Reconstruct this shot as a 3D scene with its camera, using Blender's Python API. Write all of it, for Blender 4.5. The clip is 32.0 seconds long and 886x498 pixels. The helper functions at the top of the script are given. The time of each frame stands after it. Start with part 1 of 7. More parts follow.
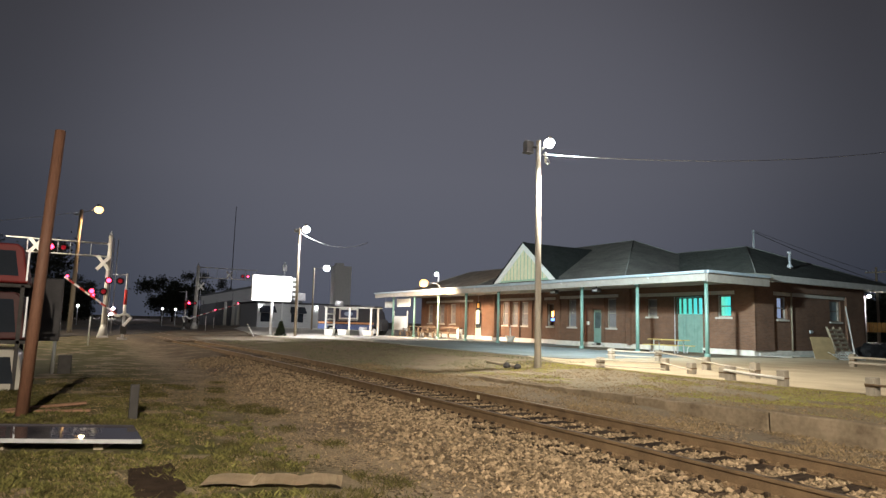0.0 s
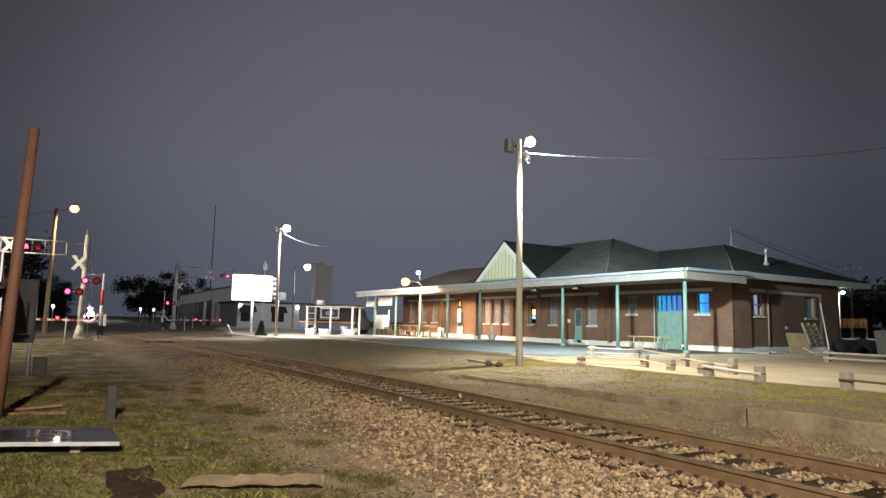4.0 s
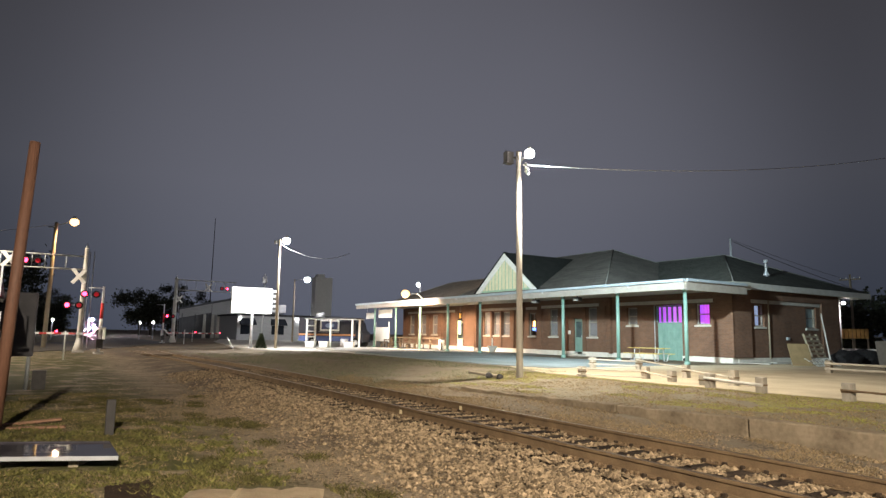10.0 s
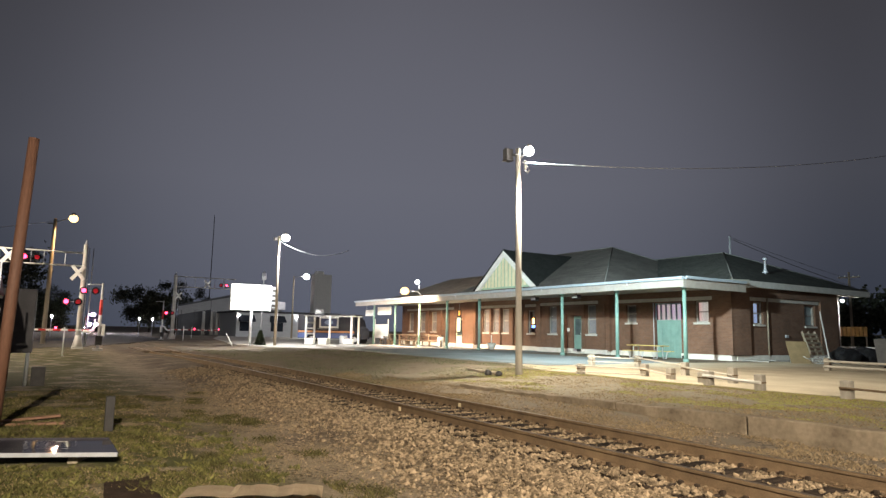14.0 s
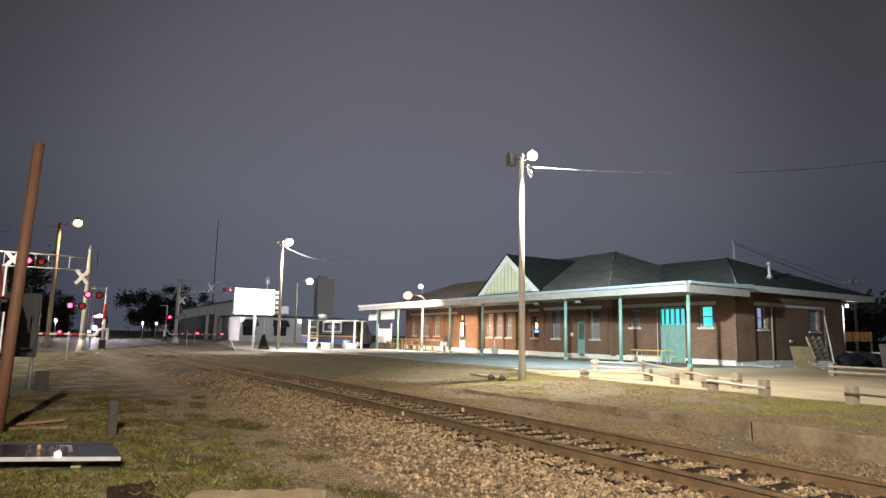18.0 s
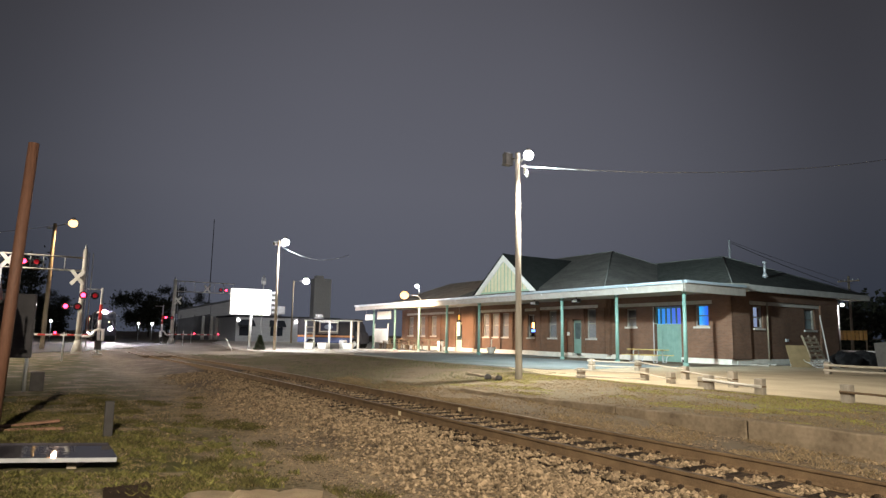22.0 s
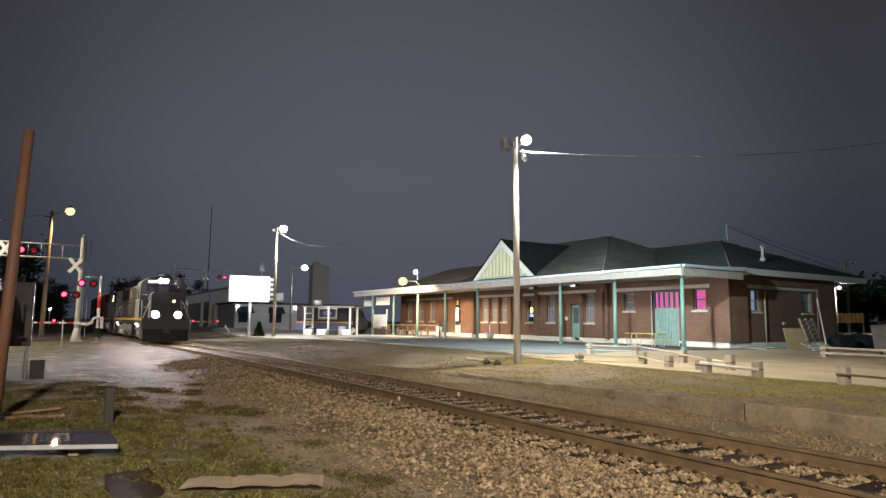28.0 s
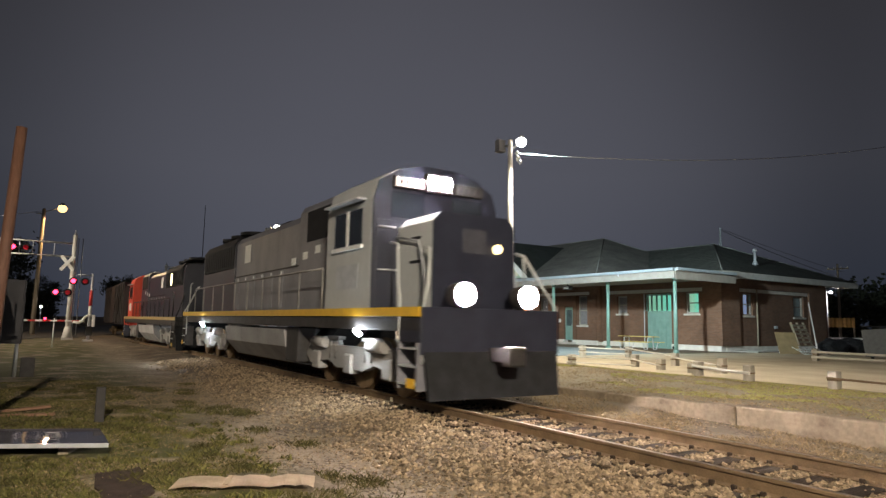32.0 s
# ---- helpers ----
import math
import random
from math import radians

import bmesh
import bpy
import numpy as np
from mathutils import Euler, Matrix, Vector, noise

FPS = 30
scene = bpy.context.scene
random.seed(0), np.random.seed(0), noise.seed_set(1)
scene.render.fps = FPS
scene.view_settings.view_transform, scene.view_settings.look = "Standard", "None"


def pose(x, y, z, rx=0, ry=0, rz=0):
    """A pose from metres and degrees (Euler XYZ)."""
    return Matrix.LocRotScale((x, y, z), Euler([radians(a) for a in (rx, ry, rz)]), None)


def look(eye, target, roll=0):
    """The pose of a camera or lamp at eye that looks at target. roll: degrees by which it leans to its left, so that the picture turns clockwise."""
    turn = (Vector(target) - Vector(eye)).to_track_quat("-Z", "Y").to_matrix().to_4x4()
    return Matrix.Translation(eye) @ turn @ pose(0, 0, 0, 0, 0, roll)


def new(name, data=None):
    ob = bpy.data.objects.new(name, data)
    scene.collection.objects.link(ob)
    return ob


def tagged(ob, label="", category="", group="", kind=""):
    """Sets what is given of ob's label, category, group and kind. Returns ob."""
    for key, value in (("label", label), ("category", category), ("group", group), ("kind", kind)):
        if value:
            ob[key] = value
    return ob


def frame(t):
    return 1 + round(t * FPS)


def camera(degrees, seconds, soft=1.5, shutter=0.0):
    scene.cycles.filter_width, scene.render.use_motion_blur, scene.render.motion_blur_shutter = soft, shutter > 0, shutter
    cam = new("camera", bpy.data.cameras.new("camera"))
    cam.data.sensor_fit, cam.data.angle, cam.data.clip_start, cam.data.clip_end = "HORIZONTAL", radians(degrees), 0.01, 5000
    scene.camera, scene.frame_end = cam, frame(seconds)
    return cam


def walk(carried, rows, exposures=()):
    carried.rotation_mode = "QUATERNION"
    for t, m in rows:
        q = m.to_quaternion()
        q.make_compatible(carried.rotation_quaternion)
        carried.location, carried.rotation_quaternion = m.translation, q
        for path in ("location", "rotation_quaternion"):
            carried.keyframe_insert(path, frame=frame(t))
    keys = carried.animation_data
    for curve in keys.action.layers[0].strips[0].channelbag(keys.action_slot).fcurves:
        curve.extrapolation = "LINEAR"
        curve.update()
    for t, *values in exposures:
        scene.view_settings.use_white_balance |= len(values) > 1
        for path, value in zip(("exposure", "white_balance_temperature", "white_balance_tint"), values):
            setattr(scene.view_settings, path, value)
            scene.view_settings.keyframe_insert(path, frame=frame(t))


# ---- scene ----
# The world: z = 0 at the rail tops, the train comes along +x, the depot stands at +y.
EYE = Vector((0.0, 0.0, 1.425))
cam = camera(69.236, 32.0, soft=1.4, shutter=0.4)
# seconds, turn from the line of the track, tilt, lean, in degrees
TURNS = [
    (0.0, 29.573, 6.682, 1.632), (0.5, 30.061, 6.668, 1.687), (1.0, 30.431, 6.635, 1.696),
    (1.5, 30.71, 6.604, 1.769), (2.0, 30.878, 6.568, 1.809), (2.5, 31.02, 6.516, 1.831),
    (3.0, 31.119, 6.454, 1.673), (3.5, 31.211, 6.48, 1.424), (5.5, 31.263, 7.051, 0.924),
    (6.0, 31.282, 7.254, 0.791), (6.5, 31.226, 7.42, 0.809), (7.0, 31.133, 7.537, 0.841),
    (7.5, 31.128, 7.611, 0.83), (8.0, 31.139, 7.676, 0.869), (8.5, 31.16, 7.651, 0.909),
    (9.0, 31.193, 7.657, 0.916), (9.5, 31.218, 7.659, 0.912), (10.0, 31.231, 7.657, 1.041),
    (10.5, 31.286, 7.649, 1.158), (11.0, 31.303, 7.702, 1.214), (11.5, 31.354, 7.651, 1.195),
    (12.0, 31.41, 7.639, 1.17), (12.5, 31.4, 7.587, 1.226), (13.0, 31.358, 7.49, 1.177),
    (13.5, 31.359, 7.412, 1.169), (14.0, 31.297, 7.407, 1.135), (14.5, 31.254, 7.399, 1.095),
    (16.5, 31.012, 7.452, 1.139), (17.0, 30.995, 7.572, 1.179), (17.5, 30.981, 7.668, 1.187),
    (18.0, 30.999, 7.8, 1.207), (18.5, 31.014, 7.902, 1.257), (19.0, 31.034, 8.043, 1.224),
    (19.5, 31.059, 8.105, 1.19), (20.0, 31.127, 8.106, 1.152), (20.5, 31.14, 8.072, 1.138),
    (21.0, 31.178, 8.013, 1.119), (21.5, 31.265, 7.866, 1.154), (22.0, 31.319, 7.787, 1.058),
    (22.5, 31.379, 7.689, 1.005), (23.0, 31.392, 7.604, 0.995), (23.5, 31.409, 7.513, 0.971),
    (24.0, 31.421, 7.396, 1.026), (24.5, 31.437, 7.241, 0.973), (25.0, 31.441, 7.121, 1.012),
    (25.5, 31.443, 7.002, 1.021), (27.5, 31.542, 6.629, 0.789), (28.0, 31.499, 6.508, 0.667),
    (28.5, 31.562, 6.347, 0.513), (29.0, 31.565, 6.252, 0.435), (29.5, 31.547, 6.2, 0.472),
    (30.0, 31.61, 6.213, 0.642), (30.5, 31.721, 6.323, 0.869), (31.0, 31.815, 6.539, 1.103),
    (31.5, 31.93, 6.565, 1.126), (32.0, 32.037, 6.62, 1.153),
]


def aim(turn, tilt, lean):
    a, b = radians(turn), radians(tilt)
    way = Vector((-math.cos(a) * math.cos(b), math.sin(a) * math.cos(b), math.sin(b)))
    return look(EYE, EYE + way, lean)


walk(cam, [(t, aim(a, b, c)) for t, a, b, c in TURNS], exposures=[(0, -0.1), (3, 0.0), (6, 0.05), (13, 0.1), (18, 0.12), (19, -0.1), (22, -0.12), (23, -0.03), (24, 0.0), (25, -0.32), (28, -0.4), (30, -0.5), (31, -0.5), (32, -0.5)])

# ---- light ----
def night_sky():
    """An overcast night sky, lit from below by the town."""
    w = bpy.data.worlds.new("night_sky")
    w.use_nodes = True
    nt = w.node_tree
    nt.nodes.clear()
    out, bg = nt.nodes.new("ShaderNodeOutputWorld"), nt.nodes.new("ShaderNodeBackground")
    co, sep = nt.nodes.new("ShaderNodeTexCoord"), nt.nodes.new("ShaderNodeSeparateXYZ")
    ramp, cloud, mix = nt.nodes.new("ShaderNodeValToRGB"), nt.nodes.new("ShaderNodeTexNoise"), nt.nodes.new("ShaderNodeMixRGB")
    nt.links.new(co.outputs["Generated"], sep.inputs[0])
    nt.links.new(sep.outputs["Z"], ramp.inputs[0])
    e = ramp.color_ramp.elements
    e[0].position, e[0].color = 0.0, (0.028, 0.035, 0.053, 1)
    e[1].position, e[1].color = 0.55, (0.038, 0.036, 0.041, 1)
    e.new(0.22).color = (0.051, 0.053, 0.066, 1)
    nt.links.new(co.outputs["Generated"], cloud.inputs["Vector"])
    cloud.inputs["Scale"].default_value = 1.6
    mix.blend_type = "MULTIPLY"
    mix.inputs[0].default_value = 0.35
    nt.links.new(ramp.outputs[0], mix.inputs[1])
    nt.links.new(cloud.outputs["Fac"], mix.inputs[2])
    # the town's glow over the yard
    dot, lobe, add = nt.nodes.new("ShaderNodeVectorMath"), nt.nodes.new("ShaderNodeMapRange"), nt.nodes.new("ShaderNodeMixRGB")
    dot.operation = "DOT_PRODUCT"
    dot.inputs[1].default_value = Vector((-0.86, 0.47, 0.19)).normalized()
    nt.links.new(co.outputs["Generated"], dot.inputs[0])
    nt.links.new(dot.outputs["Value"], lobe.inputs[0])
    lobe.interpolation_type = "SMOOTHSTEP"
    lobe.inputs[1].default_value, lobe.inputs[2].default_value = 0.80, 1.0
    add.blend_type = "ADD"
    add.inputs[2].default_value = (0.052, 0.053, 0.066, 1)
    nt.links.new(lobe.outputs[0], add.inputs[0])
    nt.links.new(mix.outputs[0], add.inputs[1])
    nt.links.new(add.outputs[0], bg.inputs["Color"])
    bg.inputs["Strength"].default_value = 1.3
    nt.links.new(bg.outputs[0], out.inputs[0])
    scene.world = w


night_sky()


def lamp(name, place, target, watts, colour, cone=160, radius=0.12, blend=0.35):
    d = bpy.data.lights.new(name, "SPOT")
    d.energy, d.color, d.spot_size, d.spot_blend, d.shadow_soft_size = watts, colour, radians(cone), blend, radius
    ob = new(name, d)
    ob.matrix_world = look(place, target)
    return ob


WHITE, WARM = (0.96, 0.97, 1.0), (1.0, 0.88, 0.71)
lamp("pole_lamp_light", (-16.72, 13.78, 7.36), (-32.5, 33, 2.4), 34000, (0.70, 0.92, 1.0), 86, 0.3, 1.0)
lamp("pole_lamp_spill", (-16.70, 13.82, 7.3), (-16.0, 17.5, 0), 6800, (1.0, 0.94, 0.80), 150, 0.12, 0.7)
lamp("yard_lamp_light", (-54.7, 17.45, 8.95), (-58.5, 19.0, 0), 8500, WHITE, 160, 0.12, 0.3)
lamp("street_lamp_light", (-95.7, 33.55, 9.0), (-112, 41, 0), 3000, WHITE, 165)
lamp("sodium_lamp_light", (-64.05, 1.33, 10.15), (-62, 2, 0), 2600, (1.0, 0.66, 0.36), 165)
lamp("eave_lamp_light", (-47.7, 24.85, 4.3), (-51.5, 33, 0.9), 11500, (1.0, 0.70, 0.45), 150, 0.2, 1.0)
lamp("corner_lamp_light", (-23.5, 46.6, 3.9), (-25.5, 51.0, 1.2), 260, WHITE, 150)
# Assumed lamps out of view, added behind the viewpoint and beside the crossing road
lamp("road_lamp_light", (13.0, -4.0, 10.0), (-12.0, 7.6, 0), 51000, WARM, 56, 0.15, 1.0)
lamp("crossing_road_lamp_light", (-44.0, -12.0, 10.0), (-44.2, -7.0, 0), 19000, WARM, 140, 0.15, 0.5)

# ---- materials ----
def surface(name, light, dark, rough=0.8, scale=6.0, bump=0.3, metal=0.0, grain=60.0, stretch=(1, 1, 1), detail=0.35, vary=0.0, world=False):
    """A worn surface: two colours mixed by a coarse and a fine noise, with relief."""
    m = bpy.data.materials.new(name)
    m.use_nodes = True
    nt = m.node_tree
    b = nt.nodes["Principled BSDF"]
    co, mp = nt.nodes.new("ShaderNodeTexCoord"), nt.nodes.new("ShaderNodeMapping")
    mp.inputs["Scale"].default_value = stretch
    if world:
        geo = nt.nodes.new("ShaderNodeNewGeometry")
        nt.links.new(geo.outputs["Position"], mp.inputs["Vector"])
    else:
        nt.links.new(co.outputs["Object"], mp.inputs["Vector"])
    n1, n2 = nt.nodes.new("ShaderNodeTexNoise"), nt.nodes.new("ShaderNodeTexNoise")
    n1.inputs["Scale"].default_value, n2.inputs["Scale"].default_value = scale, grain
    n1.inputs["Detail"].default_value, n2.inputs["Detail"].default_value = 5, 3
    ad = nt.nodes.new("ShaderNodeMix")
    ad.inputs[0].default_value = detail
    mr = nt.nodes.new("ShaderNodeMapRange")
    mr.inputs[1].default_value, mr.inputs[2].default_value = 0.35, 0.65
    mx = nt.nodes.new("ShaderNodeMixRGB")
    mx.inputs[1].default_value, mx.inputs[2].default_value = (*dark, 1), (*light, 1)
    for n in (n1, n2):
        nt.links.new(mp.outputs[0], n.inputs["Vector"])
    nt.links.new(n1.outputs["Fac"], ad.inputs[2])
    nt.links.new(n2.outputs["Fac"], ad.inputs[3])
    nt.links.new(ad.outputs[0], mr.inputs[0])
    nt.links.new(mr.outputs[0], mx.inputs[0])
    col = mx.outputs[0]
    if vary:
        info, hsv, vr = nt.nodes.new("ShaderNodeObjectInfo"), nt.nodes.new("ShaderNodeHueSaturation"), nt.nodes.new("ShaderNodeMapRange")
        vr.inputs[3].default_value, vr.inputs[4].default_value = 1 - vary, 1 + vary
        nt.links.new(info.outputs["Random"], vr.inputs[0])
        nt.links.new(vr.outputs[0], hsv.inputs["Value"])
        nt.links.new(col, hsv.inputs["Color"])
        col = hsv.outputs[0]
    nt.links.new(col, b.inputs["Base Color"])
    b.inputs["Roughness"].default_value, b.inputs["Metallic"].default_value = rough, metal
    if rough >= 0.8:
        b.inputs["Specular IOR Level"].default_value = 0.12
    if bump:
        bp = nt.nodes.new("ShaderNodeBump")
        bp.inputs["Strength"].default_value, bp.inputs["Distance"].default_value = bump, 0.02
        nt.links.new(ad.outputs[0], bp.inputs["Height"])
        nt.links.new(bp.outputs[0], b.inputs["Normal"])
    return m


def island(m, spread):
    """Varies the brightness from piece to piece of a joined mesh."""
    nt = m.node_tree
    b = nt.nodes["Principled BSDF"]
    src = b.inputs["Base Color"].links[0].from_socket
    geo, mr, hsv = nt.nodes.new("ShaderNodeNewGeometry"), nt.nodes.new("ShaderNodeMapRange"), nt.nodes.new("ShaderNodeHueSaturation")
    mr.inputs[3].default_value, mr.inputs[4].default_value = 1 - spread, 1 + spread
    nt.links.new(geo.outputs["Random Per Island"], mr.inputs[0])
    nt.links.new(mr.outputs[0], hsv.inputs["Value"])
    nt.links.new(src, hsv.inputs["Color"])
    nt.links.new(hsv.outputs[0], b.inputs["Base Color"])
    return m


def glow(name, colour, strength):
    m = bpy.data.materials.new(name)
    m.use_nodes = True
    b = m.node_tree.nodes["Principled BSDF"]
    b.inputs["Base Color"].default_value = (*[min(1, c) * 0.5 for c in colour], 1)
    b.inputs["Emission Color"].default_value, b.inputs["Emission Strength"].default_value = (*colour, 1), strength
    return m


def glass(name, tint=(0.9, 0.95, 0.95), rough=0.02):
    m = bpy.data.materials.new(name)
    m.use_nodes = True
    b = m.node_tree.nodes["Principled BSDF"]
    b.inputs["Base Color"].default_value, b.inputs["Roughness"].default_value = (*tint, 1), rough
    b.inputs["Transmission Weight"].default_value, b.inputs["IOR"].default_value = 1.0, 1.05
    b.inputs["Specular IOR Level"].default_value = 0.5
    return m


def brickwork(name):
    m = bpy.data.materials.new(name)
    m.use_nodes = True
    nt = m.node_tree
    b = nt.nodes["Principled BSDF"]
    co, mp, br = nt.nodes.new("ShaderNodeNewGeometry"), nt.nodes.new("ShaderNodeMapping"), nt.nodes.new("ShaderNodeTexBrick")
    sep, ad, cmb = nt.nodes.new("ShaderNodeSeparateXYZ"), nt.nodes.new("ShaderNodeMath"), nt.nodes.new("ShaderNodeCombineXYZ")
    nt.links.new(co.outputs["Position"], sep.inputs[0])
    nt.links.new(sep.outputs["X"], ad.inputs[0])
    nt.links.new(sep.outputs["Y"], ad.inputs[1])
    nt.links.new(ad.outputs[0], cmb.inputs["X"])
    nt.links.new(sep.outputs["Z"], cmb.inputs["Y"])
    nt.links.new(cmb.outputs[0], br.inputs["Vector"])
    br.inputs["Color1"].default_value, br.inputs["Color2"].default_value = (0.168, 0.086, 0.049, 1), (0.126, 0.063, 0.036, 1)
    br.inputs["Mortar"].default_value = (0.150, 0.102, 0.076, 1)
    br.inputs["Scale"].default_value = 1.0
    br.inputs["Brick Width"].default_value, br.inputs["Row Height"].default_value, br.inputs["Mortar Size"].default_value = 0.21, 0.075, 0.006
    noi, mul = nt.nodes.new("ShaderNodeTexNoise"), nt.nodes.new("ShaderNodeMixRGB")
    noi.inputs["Scale"].default_value, noi.inputs["Detail"].default_value = 0.9, 6
    nt.links.new(co.outputs["Position"], noi.inputs["Vector"])
    mul.blend_type = "OVERLAY"
    mul.inputs[0].default_value = 0.45
    nt.links.new(br.outputs["Color"], mul.inputs[1])
    nt.links.new(noi.outputs["Fac"], mul.inputs[2])
    nt.links.new(mul.outputs[0], b.inputs["Base Color"])
    b.inputs["Roughness"].default_value = 0.85
    bp = nt.nodes.new("ShaderNodeBump")
    bp.inputs["Strength"].default_value, bp.inputs["Distance"].default_value = 0.5, 0.01
    nt.links.new(br.outputs["Fac"], bp.inputs["Height"])
    bp.invert = True
    nt.links.new(bp.outputs[0], b.inputs["Normal"])
    return m


BRICK = brickwork("brick")
STONE = surface("pale_stone", (0.55, 0.52, 0.46), (0.40, 0.37, 0.32), 0.8, 3, 0.3)
WHITESTONE = surface("whitewashed_stone", (0.72, 0.69, 0.62), (0.55, 0.52, 0.46), 0.8, 3, 0.3)
CONCRETE = surface("concrete", (0.42, 0.40, 0.36), (0.30, 0.28, 0.25), 0.85, 2.5, 0.35)
SHINGLE = surface("roof_shingles", (0.085, 0.088, 0.078), (0.03, 0.032, 0.028), 0.9, 1.2, 1.0, 0, 7, (1, 1, 2.5), 0.6)
# Middle and waiting-room roofs get a lighter tone, the gable a darker one.
GREYSHINGLE = surface("lighter_grey_shingles", (0.145, 0.135, 0.122), (0.072, 0.068, 0.062), 0.9, 0.9, 0.8, 0, 7, (1, 1, 2.5), 0.5)
DARKSHINGLE = surface("dark_gable_shingles", (0.028, 0.030, 0.028), (0.014, 0.015, 0.014), 0.95, 1.2, 0.6, 0, 7, (1, 1, 2.5), 0.6)
TEAL = surface("teal_paint", (0.19, 0.315, 0.27), (0.14, 0.245, 0.208), 0.5, 4, 0.1)
CREAM = surface("cream_paint", (0.74, 0.68, 0.46), (0.62, 0.58, 0.39), 0.6, 5, 0.15)
PALEGREEN = surface("pale_green_paint", (0.34, 0.48, 0.34), (0.28, 0.42, 0.30), 0.6, 5, 0.1)
WHITEPAINT = surface("white_paint", (0.80, 0.80, 0.76), (0.66, 0.66, 0.62), 0.5, 4, 0.1)
FASCIA = surface("darker_fascia_tone", (0.355, 0.325, 0.285), (0.27, 0.245, 0.215), 0.6, 3, 0.15)
DARKWOOD = surface("dark_weathered_wood", (0.17, 0.125, 0.085), (0.09, 0.066, 0.045), 0.85, 3, 0.5, 0, 40, (1, 1, 0.2))
SOFFIT = surface("soffit_boards", (0.48, 0.47, 0.40), (0.40, 0.39, 0.33), 0.7, 2, 0.2, 0, 30, (1, 12, 1))
OLDWOOD = surface("weathered_wood", (0.36, 0.30, 0.22), (0.22, 0.18, 0.13), 0.85, 3, 0.5, 0, 40, (1, 1, 0.08))
TIEWOOD = surface("tie_wood", (0.062, 0.044, 0.031), (0.018, 0.013, 0.010), 0.9, 5, 0.8, 0, 30, (8, 1, 8), vary=0.35)
RUST = surface("rusty_steel", (0.20, 0.134, 0.076), (0.112, 0.075, 0.044), 0.8, 4, 0.4, 0.0, 70)
RAILHEAD = surface("worn_rail_head", (0.33, 0.26, 0.19), (0.20, 0.15, 0.10), 0.44, 6, 0.08, 0.8, 90, (0.2, 6, 1))
STEEL = surface("galvanised_steel", (0.50, 0.51, 0.52), (0.36, 0.37, 0.38), 0.5, 5, 0.1, 0.25)
ALU = surface("aluminium", (0.62, 0.63, 0.65), (0.5, 0.5, 0.52), 0.4, 4, 0.08, 0.3)
BLACK = surface("black_paint", (0.022, 0.022, 0.024), (0.012, 0.012, 0.013), 0.75, 5, 0.1)
BLACK.node_tree.nodes["Principled BSDF"].inputs["Specular IOR Level"].default_value = 0.2
DARK = surface("dark_steel", (0.05, 0.045, 0.042), (0.025, 0.022, 0.02), 0.65, 5, 0.3, 0.3)
RUBBER = surface("rubber", (0.03, 0.03, 0.03), (0.018, 0.018, 0.018), 0.8, 8, 0.2)
ASPHALT = surface("asphalt", (0.085, 0.08, 0.075), (0.05, 0.047, 0.045), 0.85, 0.8, 0.5, 0, 25, world=True)
SAND = surface("sandy_lot", (0.55, 0.46, 0.325), (0.40, 0.33, 0.235), 0.9, 0.7, 0.5, 0, 18, world=True)
PAVE = surface("worn_concrete_paving", (0.50, 0.47, 0.42), (0.36, 0.34, 0.30), 0.85, 0.5, 0.4, 0, 14, world=True)
BALLAST = island(surface("ballast_stone", (0.30, 0.222, 0.140), (0.125, 0.09, 0.056), 0.85, 12, 0.5, 0, 70), 0.6)
YARDPAVE = surface("pale_concrete_paving", (0.50, 0.47, 0.42), (0.36, 0.34, 0.30), 0.85, 0.6, 0.4, 0, 12, world=True)
APRON = surface("blue_grey_concrete", (0.28, 0.30, 0.295), (0.18, 0.196, 0.195), 0.8, 0.5, 0.4, 0, 14, world=True)
GUTTERWHITE = surface("bluish_white_paint", (0.37, 0.43, 0.47), (0.29, 0.34, 0.38), 0.4, 4, 0.1)
GLASS = glass("window_glass")


# ---- mesh tools ----
def box(bm, x0, x1, y0, y1, z0, z1, bevel=0.0, m=None):
    vs = [bm.verts.new((x, y, z)) for x in (x0, x1) for y in (y0, y1) for z in (z0, z1)]
    fs = [bm.faces.new([vs[i] for i in f]) for f in ((0, 1, 3, 2), (4, 6, 7, 5), (0, 4, 5, 1), (2, 3, 7, 6), (0, 2, 6, 4), (1, 5, 7, 3))]
    if m is not None:
        bmesh.ops.transform(bm, matrix=m, verts=vs)
    if bevel:
        bmesh.ops.bevel(bm, geom=list({e for f in fs for e in f.edges}), offset=bevel, segments=2, affect="EDGES", profile=0.5)
    return vs


def rod(bm, a, b, r0, r1=None, seg=12, caps=True):
    """A round bar from a to b."""
    a, b = Vector(a), Vector(b)
    r1 = r0 if r1 is None else r1
    q = (b - a).to_track_quat("Z", "Y")
    rings = []
    for p, r in ((a, r0), (b, r1)):
        rings.append([bm.verts.new(p + q @ Vector((r * math.cos(2 * math.pi * i / seg), r * math.sin(2 * math.pi * i / seg), 0))) for i in range(seg)])
    for i in range(seg):
        f = bm.faces.new((rings[0][i], rings[0][(i + 1) % seg], rings[1][(i + 1) % seg], rings[1][i]))
        f.smooth = True
    if caps:
        bm.faces.new(rings[0][::-1]), bm.faces.new(rings[1])


